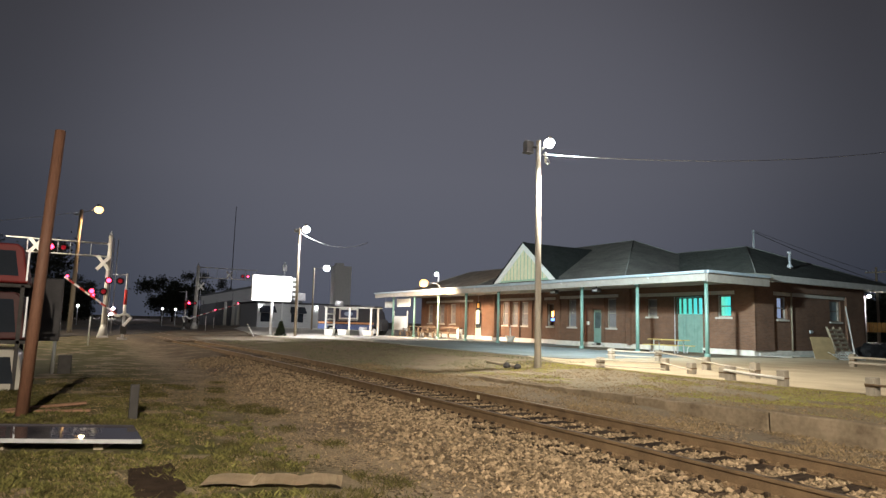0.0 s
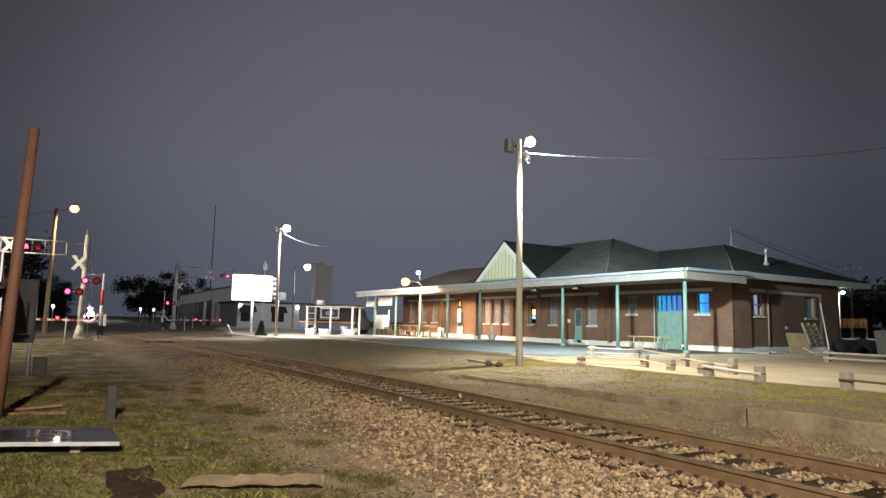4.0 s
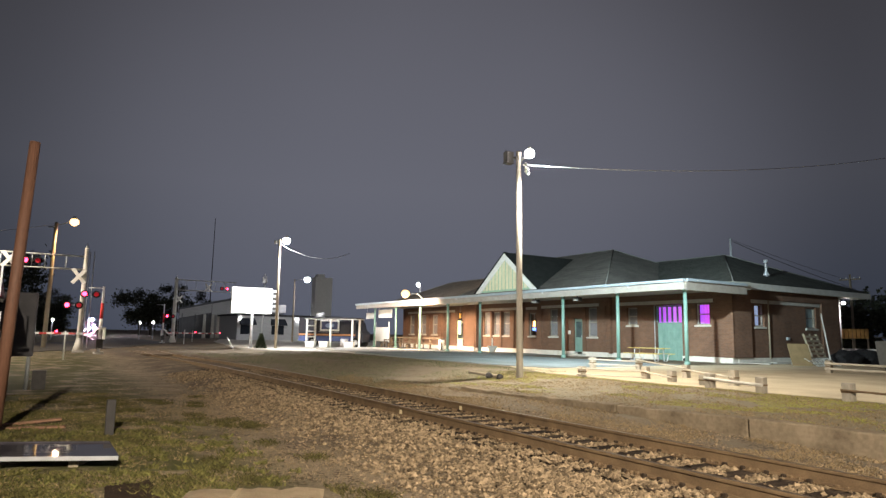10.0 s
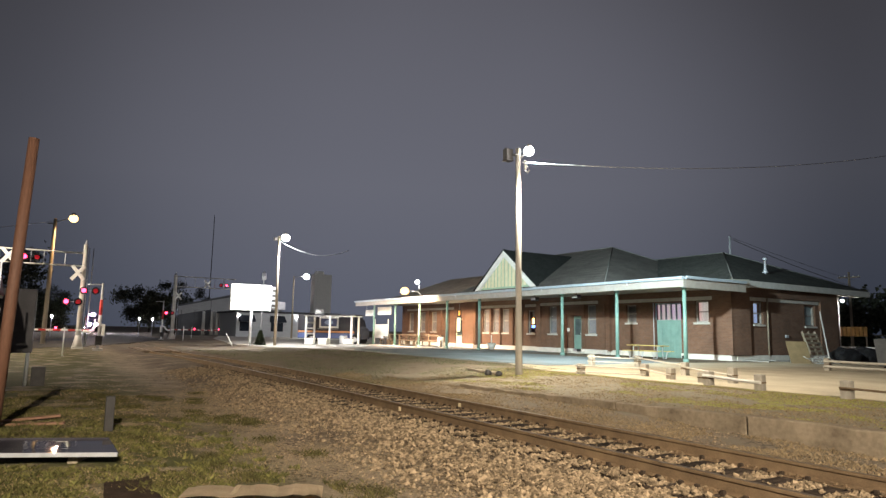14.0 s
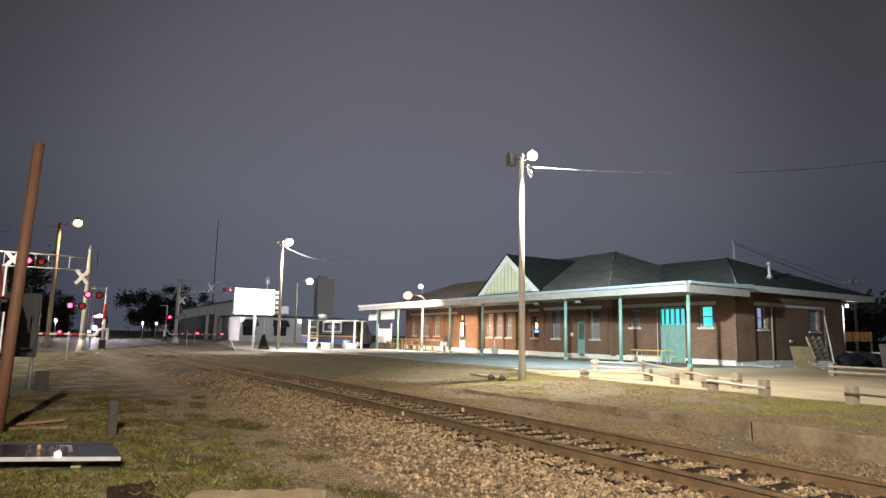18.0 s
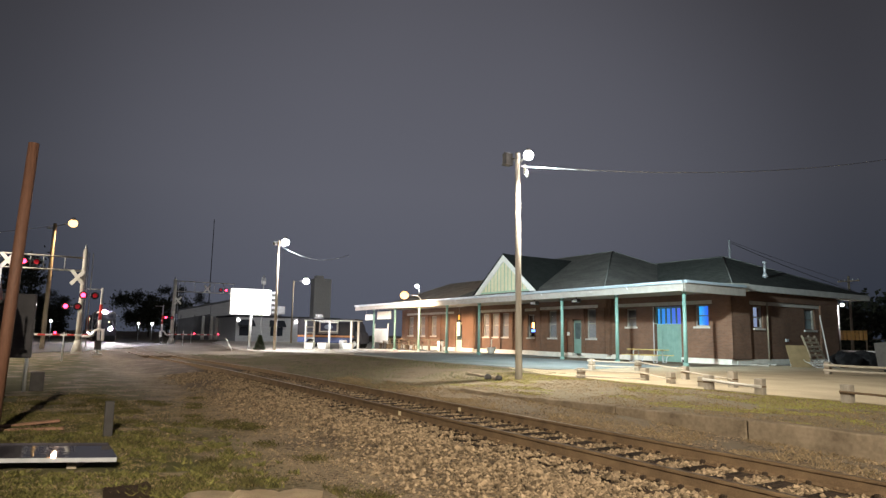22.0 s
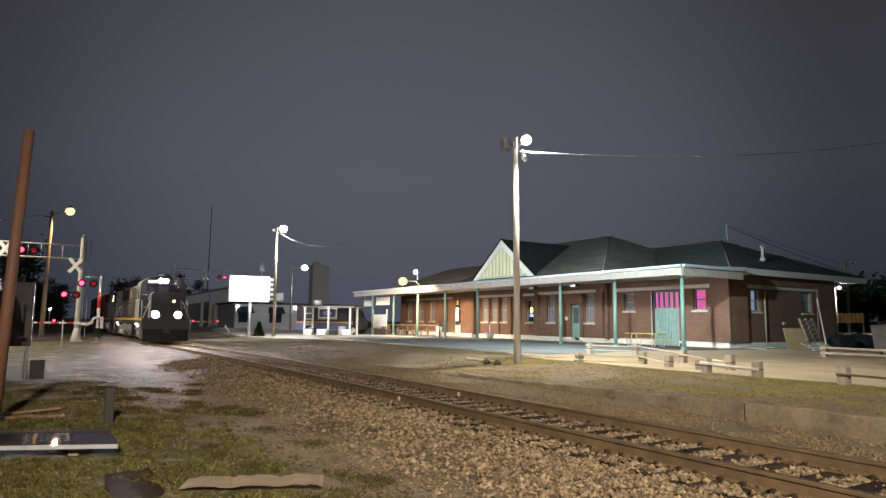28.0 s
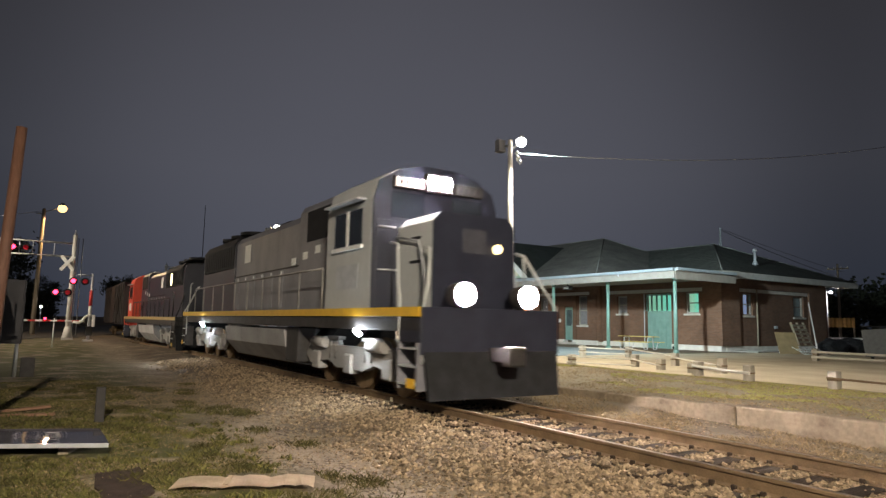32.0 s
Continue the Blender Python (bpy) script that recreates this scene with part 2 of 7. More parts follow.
def pipe(bm, points, r, seg=8):
    """One bent round bar through the points."""
    pts = [Vector(p) for p in points]
    rings = []
    for i, p in enumerate(pts):
        q = (pts[min(i + 1, len(pts) - 1)] - pts[max(i - 1, 0)]).to_track_quat("Z", "Y")
        rings.append([bm.verts.new(p + q @ Vector((r * math.cos(2 * math.pi * k / seg), r * math.sin(2 * math.pi * k / seg), 0))) for k in range(seg)])
    for a, b in zip(rings, rings[1:]):
        for k in range(seg):
            bm.faces.new((a[k], a[(k + 1) % seg], b[(k + 1) % seg], b[k])).smooth = True
    bm.faces.new(rings[0][::-1]), bm.faces.new(rings[-1])


def ball(bm, c, r, seg=12, squash=1.0):
    bmesh.ops.create_uvsphere(bm, u_segments=seg, v_segments=max(6, seg // 2), radius=r, matrix=Matrix.Translation(c) @ Matrix.Diagonal((1, 1, squash, 1)))


def prism(bm, outline, axis, lo, hi):
    """Pushes an outline of (u, v) along x (axis 0: u = y, v = z) or y (axis 1: u = x, v = z) or z (axis 2)."""
    def at(u, v, w):
        return ((w, u, v), (u, w, v), (u, v, w))[axis]
    a = [bm.verts.new(at(u, v, lo)) for u, v in outline]
    b = [bm.verts.new(at(u, v, hi)) for u, v in outline]
    n = len(a)
    for i in range(n):
        bm.faces.new((a[i], a[(i + 1) % n], b[(i + 1) % n], b[i]))
    bm.faces.new(a[::-1]), bm.faces.new(b)


def mesh_of(bm, name, material):
    bmesh.ops.recalc_face_normals(bm, faces=bm.faces)
    me = bpy.data.meshes.new(name)
    bm.to_mesh(me)
    bm.free()
    me.materials.append(material)
    return me


def part(name, bm, material, parent=None, label=""):
    ob = new(name, mesh_of(bm, name, material))
    ob.parent = parent
    return tagged(ob, label) if label else ob


def thing(name, label, category, place=(0, 0, 0), turn=0.0, group="", kind=""):
    ob = new(name)
    ob.matrix_basis = pose(*place, 0, 0, turn)
    return tagged(ob, label, category, group, kind)


def part_box(name, dims, material, parent=None, bevel=0.01, label="", m=None):
    bm = bmesh.new()
    box(bm, *dims, bevel, m)
    return part(name, bm, material, parent, label)


def part_rod(name, a, b, r0, material, parent=None, r1=None, seg=12, label=""):
    bm = bmesh.new()
    rod(bm, a, b, r0, r1, seg)
    return part(name, bm, material, parent, label)


def piece(name, me, parent, m):
    """One more object on a shared mesh."""
    ob = new(name, me)
    ob.parent = parent
    ob.matrix_basis = m
    return ob


def smooth(a, b, x):
    t = min(1.0, max(0.0, (x - a) / (b - a)))
    return t * t * (3 - 2 * t)


# ---- ground and track ----
GAUGE = 1.507


def track_y(x):
    u = max(0.0, -x - 95)
    return 6.905 + 0.039 * (u * u / 100 if u < 50 else u - 25)


def track_z(x):
    return -0.22 * smooth(-24, -50, x)


def kerb_top(x):
    """The old platform edge rises towards the lot's end."""
    return -0.02 + 0.15 * smooth(-13.5, -6.0, x)


def ground_z(x, y):
    d = y - track_y(x)
    far = smooth(-30, -52, x)
    bump = 0.035 * noise.noise((x * 0.55, y * 0.55, 0)) + 0.012 * noise.noise((x * 2.3, y * 2.3, 3))
    if d < 0:
        z = -0.31 - 0.05 * smooth(-2.2, -3.4, d) * smooth(-6.5, -3.4, d)
        shoulder = -0.20
        z += (shoulder - z) * smooth(-3.1, -1.45, d)
    else:
        z = -0.20 - 0.02 * smooth(1.4, 2.4, d)
        far_bank = z + 0.37 * smooth(9.0, 15.0, y)
        top = kerb_top(x) - 0.015
        near_bank = z + 0.10 * smooth(9.7, 10.35, y) * smooth(-6, -10, x) if y < 10.4 else top + (0.15 - top) * smooth(10.4, 14.5, y)
        z = far_bank + (near_bank - far_bank) * smooth(-17.6, -15.6, x)
    bump *= 1 - smooth(14.5, 16, y)
    flat = -0.19 if d < 6 else -0.19 + 0.20 * smooth(6, 9, d)
    if abs(d) < 1.6:
        bump *= 0.3
        flat = track_z(x) - (0.0 if -92 < x < -57 else 0.17)
    return (z + bump) * (1 - far) + (flat + 0.3 * bump) * far


def axis_steps(stops):
    out = []
    for a, b, s in stops:
        n = max(1, round((b - a) / s))
        out += [a + (b - a) * i / n for i in range(n)]
    return out + [stops[-1][1]]


def ground_material():
    m = surface("ground_soil", (0.30, 0.235, 0.165), (0.125, 0.097, 0.068), 0.95, 1.1, 1.0, 0, 26, detail=0.55, world=True)
    nt = m.node_tree
    b = nt.nodes["Principled BSDF"]
    src = b.inputs["Base Color"].links[0].from_socket
    geo, sep = nt.nodes.new("ShaderNodeNewGeometry"), nt.nodes.new("ShaderNodeSeparateXYZ")
    nt.links.new(geo.outputs["Position"], sep.inputs[0])

    def maths(op, a, c):
        n = nt.nodes.new("ShaderNodeMath")
        n.operation = op
        for k, v in enumerate((a, c)):
            if isinstance(v, (int, float)):
                n.inputs[k].default_value = v
            else:
                nt.links.new(v, n.inputs[k])
        return n.outputs[0]

    def ramp(v, a, c):
        n = nt.nodes.new("ShaderNodeMapRange")
        n.interpolation_type = "SMOOTHSTEP"
        n.inputs[1].default_value, n.inputs[2].default_value = a, c
        nt.links.new(v, n.inputs[0])
        return n.outputs[0]

    def spots(scale, lo, hi):
        n = nt.nodes.new("ShaderNodeTexNoise")
        n.inputs["Scale"].default_value, n.inputs["Detail"].default_value = scale, 6
        nt.links.new(geo.outputs["Position"], n.inputs["Vector"])
        return ramp(n.outputs["Fac"], lo, hi)

    def over(base, colour, fac):
        n = nt.nodes.new("ShaderNodeMixRGB")
        nt.links.new(fac, n.inputs[0])
        nt.links.new(base, n.inputs[1])
        n.inputs[2].default_value = (*colour, 1)
        return n.outputs[0]

    x, y = sep.outputs["X"], sep.outputs["Y"]
    # Bed soil darkened to put the shade between ballast stones into its colour.
    bed = maths("MULTIPLY", ramp(y, 3.4, 4.6), ramp(y, 9.0, 8.5))
    col0 = over(src, (0.115, 0.087, 0.060), maths("MULTIPLY", bed, spots(9.0, 0.2, 0.5)))
    src = over(col0, (0.07, 0.05, 0.035), maths("MULTIPLY", spots(14.0, 0.50, 0.58), spots(2.0, 0.35, 0.6)))
    src = over(src, (0.27, 0.215, 0.15), maths("MULTIPLY", spots(0.8, 0.5, 0.66), spots(7.0, 0.4, 0.6)))
    dry = maths("MULTIPLY", ramp(y, 8.2, 9.2), spots(2.2, 0.35, 0.6))
    col = over(src, (0.185, 0.152, 0.112), dry)
    strip = maths("MULTIPLY", maths("MULTIPLY", maths("MULTIPLY", ramp(x, -22, -17), ramp(y, 10.3, 10.9)), ramp(y, 15.2, 14.4)), spots(1.1, 0.2, 0.5))
    col = over(col, (0.215, 0.182, 0.128), strip)
    near = maths("MULTIPLY", ramp(y, 3.4, 1.6), spots(1.3, 0.34, 0.55))
    col = over(col, (0.07, 0.068, 0.026), near)
    far = maths("MULTIPLY", ramp(x, -40, -60), spots(0.2, 0.3, 0.6))
    col = over(col, (0.12, 0.10, 0.075), far)
    nt.links.new(col, b.inputs["Base Color"])
    return m


def ground():
    xs = axis_steps([(-4000, -600, 850), (-600, -150, 50), (-150, -60, 5), (-60, -26, 1.2), (-26, 4, 0.22), (4, 30, 4), (30, 300, 60), (300, 3000, 900)])
    ys = axis_steps([(-3000, -200, 900), (-200, -30, 20), (-30, -6, 2.5), (-6, 10.39, 0.22), (10.39, 10.41, 0.02), (10.41, 16, 0.3), (16, 70, 4), (70, 300, 40), (300, 4000, 1200)])
    vs = [(x, y, ground_z(x, y)) for x in xs for y in ys]
    n = len(ys)
    fs = [(i * n + j, (i + 1) * n + j, (i + 1) * n + j + 1, i * n + j + 1) for i in range(len(xs) - 1) for j in range(n - 1)]
    me = bpy.data.meshes.new("ground")
    me.from_pydata(vs, [], fs)
    for f in me.polygons:
        f.use_smooth = True
    me.materials.append(ground_material())
    tagged(new("ground", me), "gravelly soil with worn dry and green grass", "ground", kind="structure")


def sheet(name, outline, material, label, lift, drop=0.25, worn=0.0):
    """A paved area: a thick slab that follows the outline, its top at the given height."""
    bm = bmesh.new()
    if worn:
        line = []
        for (x0, y0), (x1, y1) in zip(outline, outline[1:] + outline[:1]):
            n = max(1, int(math.hypot(x1 - x0, y1 - y0) / 0.8))
            for k in range(n):
                x, y = x0 + (x1 - x0) * k / n, y0 + (y1 - y0) * k / n
                line.append((x + worn * noise.noise((x * 0.7, y * 0.7, 3)), y + worn * noise.noise((x * 0.7, y * 0.7, 9)) + 0.4 * worn * noise.noise((x * 2.3, y * 2.3, 5))))
        outline = line
    prism(bm, outline, 2, lift - drop, lift)
    ob = part(name, bm, material)
    return tagged(ob, label, "pavement", kind="structure")


ground()
sheet("pavement_lot", [(8, 15.3), (8, 60), (-21, 60), (-21, 28), (-21.5, 27.0), (-24, 18), (-19, 15.6), (-14, 15.2)], SAND, "pale sandy gravel lot beside the depot", 0.165, 0.25, 0.35)
sheet("pavement_platform", [(-21.0, 26.8), (-21.0, 34.0), (-64, 34.0), (-64, 26.8)], APRON, "worn concrete platform under the depot canopy", 0.12)
sheet("pavement_forecourt", [(-42.52, 26.8), (-56, 26.8), (-54, 20), (-45, 18.5), (-41.02, 18.0)], YARDPAVE, "pale worn concrete forecourt before the depot", 0.185)
sheet("pavement_apron", [(-21.5, 26.8), (-42.5, 26.8), (-41, 18.0), (-30, 16.8), (-20.5, 17.5)], APRON, "worn concrete apron before the depot", 0.185, 0.25, 0.35)
sheet("pavement_yard", [(-56, 30.7), (-54, 20), (-47, 18.6), (-49, 15.8), (-58, 14.2), (-90, 19), (-150, 34), (-150, 60), (-64, 60)], PAVE, "pale concrete yard at the food truck", 0.03, 0.4, 0.6)
sheet("road", [(-20, -26), (-50, -2.5), (-58, 3.5), (-96, 14.5), (-200, 34), (-198, 23), (-92, 2), (-62, -6), (-26, -36)], ASPHALT, "worn asphalt road over the railway crossing", -0.165, 0.2, 1.1)


def track():
    line = tagged(new("railway_track"), "rusty railway track on wooden ties and stone ballast", "railway track", kind="structure")
    xs = axis_steps([(-330, -130, 10), (-130, -60, 5), (-60, -20, 2), (-20, 10, 2)])
    prof = [(-0.075, -0.172), (0.075, -0.172), (0.075, -0.160), (0.020, -0.142), (0.018, -0.052), (0.035, -0.036), (0.036, -0.008), (0.030, 0.0), (-0.030, 0.0), (-0.036, -0.008), (-0.035, -0.036), (-0.018, -0.052), (-0.020, -0.142), (-0.075, -0.160)]
    for side in (-1, 1):
        off = side * GAUGE / 2
        vs = [(x, track_y(x) + off + u, track_z(x) + v) for x in xs for u, v in prof]
        n = len(prof)
        fs = [(i * n + k, i * n + (k + 1) % n, (i + 1) * n + (k + 1) % n, (i + 1) * n + k) for i in range(len(xs) - 1) for k in range(n)]
        me = bpy.data.meshes.new("rail")
        me.from_pydata(vs, [], fs)
        me.materials.append(RUST), me.materials.append(RAILHEAD)
        for f in me.polygons:
            if f.index % n == 7:
                f.material_index = 1
        rail = new("rail", me)
        rail.parent = line
        bm = bmesh.new()
        box(bm, -0.05, 0.05, -0.024, -0.0205, -0.14, -0.06)
        mark = part("paint_mark", bm, surface("cream_mark", (0.75, 0.62, 0.38), (0.6, 0.48, 0.28), 0.6), line, "pale yellow paint mark on the rail web")
        mark.location = (-11.62 if side < 0 else -11.75, 6.905 + off, 0)
    bm = bmesh.new()
    box(bm, -0.115, 0.115, -1.3, 1.3, -0.34, -0.165, 0.012)
    tie = mesh_of(bm, "tie", TIEWOOD)
    bm = bmesh.new()
    box(bm, -0.09, 0.09, -0.17, 0.17, -0.172, -0.156, 0.003)
    for sx in (-0.05, 0.05):
        for sy in (-0.095, 0.095):
            box(bm, sx - 0.015, sx + 0.015, sy - 0.02, sy + 0.02, -0.16, -0.132, 0.004)
    plate = mesh_of(bm, "tie_plate", RUST)
    bm = bmesh.new()
    for sx in (-0.155, 0.155):
        box(bm, sx - 0.02, sx + 0.02, -0.105, 0.105, -0.19, -0.150, 0.006)
        for sy in (-0.085, 0.085):
            box(bm, sx - 0.026, sx + 0.026, sy - 0.022, sy + 0.022, -0.185, -0.128, 0.008)
    anchor = mesh_of(bm, "rail_anchor", surface("dark_rust", (0.055, 0.038, 0.026), (0.028, 0.02, 0.014), 0.9, 5, 0.3))
    rnd = random.Random(5)
    for i in range(250):
        x = 4 - i * 0.53
        base = pose(x, track_y(x) + rnd.uniform(-0.04, 0.04), track_z(x) - rnd.uniform(0, 0.012), 0, 0, rnd.uniform(-1.2, 1.2))
        ob = piece("tie", tie, line, base)
        if x > -34:
            for side in (-1, 1):
                piece("tie_plate", plate, line, pose(x, track_y(x) + side * GAUGE / 2, track_z(x)))
                if -27 < x < 0 and rnd.random() < 0.8:
                    piece("rail_anchor", anchor, line, pose(x + rnd.uniform(-0.02, 0.02), track_y(x) + side * GAUGE / 2, track_z(x)))


track()


def crossing_panels():
    """Timber panels in the road between and beside the rails."""
    deck = tagged(new("road_crossing_deck"), "dark worn timber deck between the rails in the road", "road crossing", kind="structure")
    for k in range(6):
        for y0, y1 in ((-1.28, -0.84), (-0.62, -0.02), (0.02, 0.62), (0.84, 1.28)):
            x = -50.0 - 2.6 * k
            piece("panel", PANEL, deck, Matrix.Translation((x, track_y(x) + (y0 + y1) / 2, track_z(x) - 0.03)) @ Matrix.Diagonal((1, y1 - y0, 1, 1)))


bm = bmesh.new()
box(bm, -1.27, 1.27, -0.5, 0.5, -0.12, 0.015)
PANEL = mesh_of(bm, "panel", DARKWOOD)
crossing_panels()


# ---- the depot ----
def hue_glow():
    """Light whose colour runs round the drum."""
    m = bpy.data.materials.new("hue_drum_light")
    m.use_nodes = True
    nt = m.node_tree
    b = nt.nodes["Principled BSDF"]
    co, sep, at = nt.nodes.new("ShaderNodeTexCoord"), nt.nodes.new("ShaderNodeSeparateXYZ"), nt.nodes.new("ShaderNodeMath")
    at.operation = "ARCTAN2"
    mr, hsv = nt.nodes.new("ShaderNodeMapRange"), nt.nodes.new("ShaderNodeCombineColor")
    hsv.mode = "HSV"
    mr.inputs[1].default_value, mr.inputs[2].default_value = -math.pi, math.pi
    nt.links.new(co.outputs["Object"], sep.inputs[0])
    nt.links.new(sep.outputs["Y"], at.inputs[0])
    nt.links.new(sep.outputs["X"], at.inputs[1])
    nt.links.new(at.outputs[0], mr.inputs[0])
    nt.links.new(mr.outputs[0], hsv.inputs[0])
    # the drum's pale segment between red and green is weaker
    for k, low in ((1, 0.22), (2, 0.42)):
        rp = nt.nodes.new("ShaderNodeValToRGB")
        e = rp.color_ramp.elements
        e[0].position, e[0].color = 0.0, (0.6, 0.6, 0.6, 1)
        e[1].position, e[1].color = 1.0, (0.75, 0.75, 0.75, 1)
        for at_, v in ((0.04, low), (0.36, low + 0.05), (0.46, 0.88), (0.60, 0.98), (0.93, 0.85)):
            q = e.new(at_)
            q.color = (v, v, v, 1)
        nt.links.new(mr.outputs[0], rp.inputs[0])
        nt.links.new(rp.outputs[0], hsv.inputs[k])
    nt.links.new(hsv.outputs[0], b.inputs["Emission Color"])
    b.inputs["Emission Strength"].default_value = 1.0
    b.inputs["Base Color"].default_value = (0.3, 0.3, 0.3, 1)
    return m


# Fascia tone for the end eave, lighter than FASCIA on the canopy.
PALEFASCIA = surface("lighter_fascia_tone", (0.60, 0.59, 0.55), (0.46, 0.45, 0.41), 0.6, 3, 0.15)
SASH = surface("pale_sash", (0.33, 0.30, 0.265), (0.24, 0.22, 0.19), 0.6, 5, 0.1)


def grow(ob, s):
    """Widens a part and its own parts about the eye, to set the brick block further behind the posts."""
    m = Matrix.Translation(EYE) @ Matrix.Scale(s, 4) @ Matrix.Translation(-EYE)
    for o in (ob, *ob.children_recursive):
        o.data.transform(m)


RIDGE = surface("pale_ridge_shingle", (0.15, 0.15, 0.138), (0.09, 0.09, 0.082), 0.9, 3, 0.4)


def wall_cells(bm, a0, a1, z0, z1, holes, make):
    """Fills a wall between a0 and a1 around its openings (a0, a1, z0, z1)."""
    cuts = sorted({a0, a1, *[h[0] for h in holes], *[h[1] for h in holes]})
    for lo, hi in zip(cuts, cuts[1:]):
        spans = sorted((h[2], h[3]) for h in holes if h[0] <= lo and h[1] >= hi)
        z = z0
        for s, e in spans + [(z1, z1)]:
            if s > z + 1e-4:
                make(bm, lo, hi, z, s)
            z = max(z, e)


def front_wall(parent, x0, x1, y, holes, z0=0.53, z1=4.25, thick=0.36):
    bm = bmesh.new()
    wall_cells(bm, x0, x1, z0, z1, holes, lambda b, lo, hi, s, e: box(b, lo, hi, y, y + thick, s, e))
    bmesh.ops.remove_doubles(bm, verts=bm.verts, dist=0.0005)
    part("wall", bm, BRICK, parent)
    bm = bmesh.new()
    gaps = [(h[0], h[1], 0.2, z0) for h in holes if h[2] < z0]
    wall_cells(bm, x0, x1, 0.1, z0 - 0.002, gaps, lambda b, lo, hi, s, e: box(b, lo, hi, y - 0.05, y + thick, s, e))
    bmesh.ops.remove_doubles(bm, verts=bm.verts, dist=0.0005)
    part("foundation", bm, WHITESTONE, parent, "pale dressed stone foundation")


PALEBLIND = surface("grey_blind", (0.50, 0.55, 0.56), (0.40, 0.45, 0.46), 0.8, 3, 0.2)
BLIND = surface("pale_blind", (0.23, 0.205, 0.21), (0.16, 0.145, 0.15), 0.8, 3, 0.3, 0, 40, (1, 1, 6))


def window(parent, x0, x1, z0, z1, y, bars=1, paint=None, sill=True, blind=0.0):
    paint = paint or SASH
    bm = bmesh.new()
    t = 0.07
    for a in ((x0, x0 + t, z0, z1), (x1 - t, x1, z0, z1), (x0 + t, x1 - t, z0, z0 + t), (x0 + t, x1 - t, z1 - t, z1), (x0 + t, x1 - t, (z0 + z1) / 2 - 0.03, (z0 + z1) / 2 + 0.03)):
        box(bm, a[0], a[1], y + 0.10, y + 0.18, a[2], a[3], 0.006)
    for k in range(1, bars):
        xm = x0 + (x1 - x0) * k / bars
        box(bm, xm - 0.03, xm + 0.03, y + 0.11, y + 0.17, z0 + t, z1 - t, 0.005)
    w = part("window", bm, paint, parent, "painted wooden sash window")
    pane = part_box("pane", (x0 + t, x1 - t, y + 0.13, y + 0.138, z0 + t, z1 - t), GLASS, w, 0)
    pane.visible_shadow = False
    if sill:
        part_box("sill", (x0 - 0.09, x1 + 0.09, y - 0.07, y + 0.12, z0 - 0.11, z0 - 0.003), STONE, w, 0.01, "pale stone sill")
    if blind:
        part_box("blind", (x0 + 0.02, x1 - 0.02, y + 0.2, y + 0.215, z1 - (z1 - z0) * blind, z1 - 0.02), BLIND, w, 0, "pale drawn blind")
    return w


def hip(parent, x0, x1, y0, y1, z, r0, r1, ry, rz, label, cover):
    bm = bmesh.new()
    v = [bm.verts.new(p) for p in ((x0, y0, z), (x1, y0, z), (x1, y1, z), (x0, y1, z), (r0, ry, rz), (r1, ry, rz))]
    for f in ((0, 1, 5, 4), (1, 2, 5), (2, 3, 4, 5), (3, 0, 4), (3, 2, 1, 0)):
        bm.faces.new([v[i] for i in f])
    roof = part("roof", bm, cover, parent, label)
    bm = bmesh.new()
    for a, b in (((x1, y0, z), (r1, ry, rz)), ((x1, y1, z), (r1, ry, rz)), ((x0, y0, z), (r0, ry, rz)), ((r0, ry, rz), (r1, ry, rz))):
        rod(bm, Vector(a) + Vector((0, 0, 0.01)), Vector(b) + Vector((0, 0, 0.01)), 0.045, 0.045, 6)
    part("ridge_cap", bm, RIDGE, roof)
    # courses of shingles, each a shallow step on the two long slopes
    bm = bmesh.new()
    n = 16
    for k in range(n):
        f = (k + 0.02) / n
        g = (k + 1) / n
        for ya in (y0, y1):
            def at(u, up):
                return [x0 + (r0 - x0) * u, x1 + (r1 - x1) * u, ya + (ry - ya) * u, z + (rz - z) * u + up]
            a, b = at(f, 0.014), at(g, 0.008)
            q = [bm.verts.new(p) for p in ((a[0], a[2], a[3] - 0.014), (a[1], a[2], a[3] - 0.014), (a[1], a[2], a[3]), (a[0], a[2], a[3]), (b[1], b[2], b[3]), (b[0], b[2], b[3]))]
            bm.faces.new(q[:4]), bm.faces.new((q[3], q[2], q[4], q[5]))
    part("shingle_layer", bm, cover, roof)
    return roof


RUSTPIPE = surface("rust_red_pipe", (0.32, 0.13, 0.075), (0.22, 0.09, 0.05), 0.7, 4, 0.2)


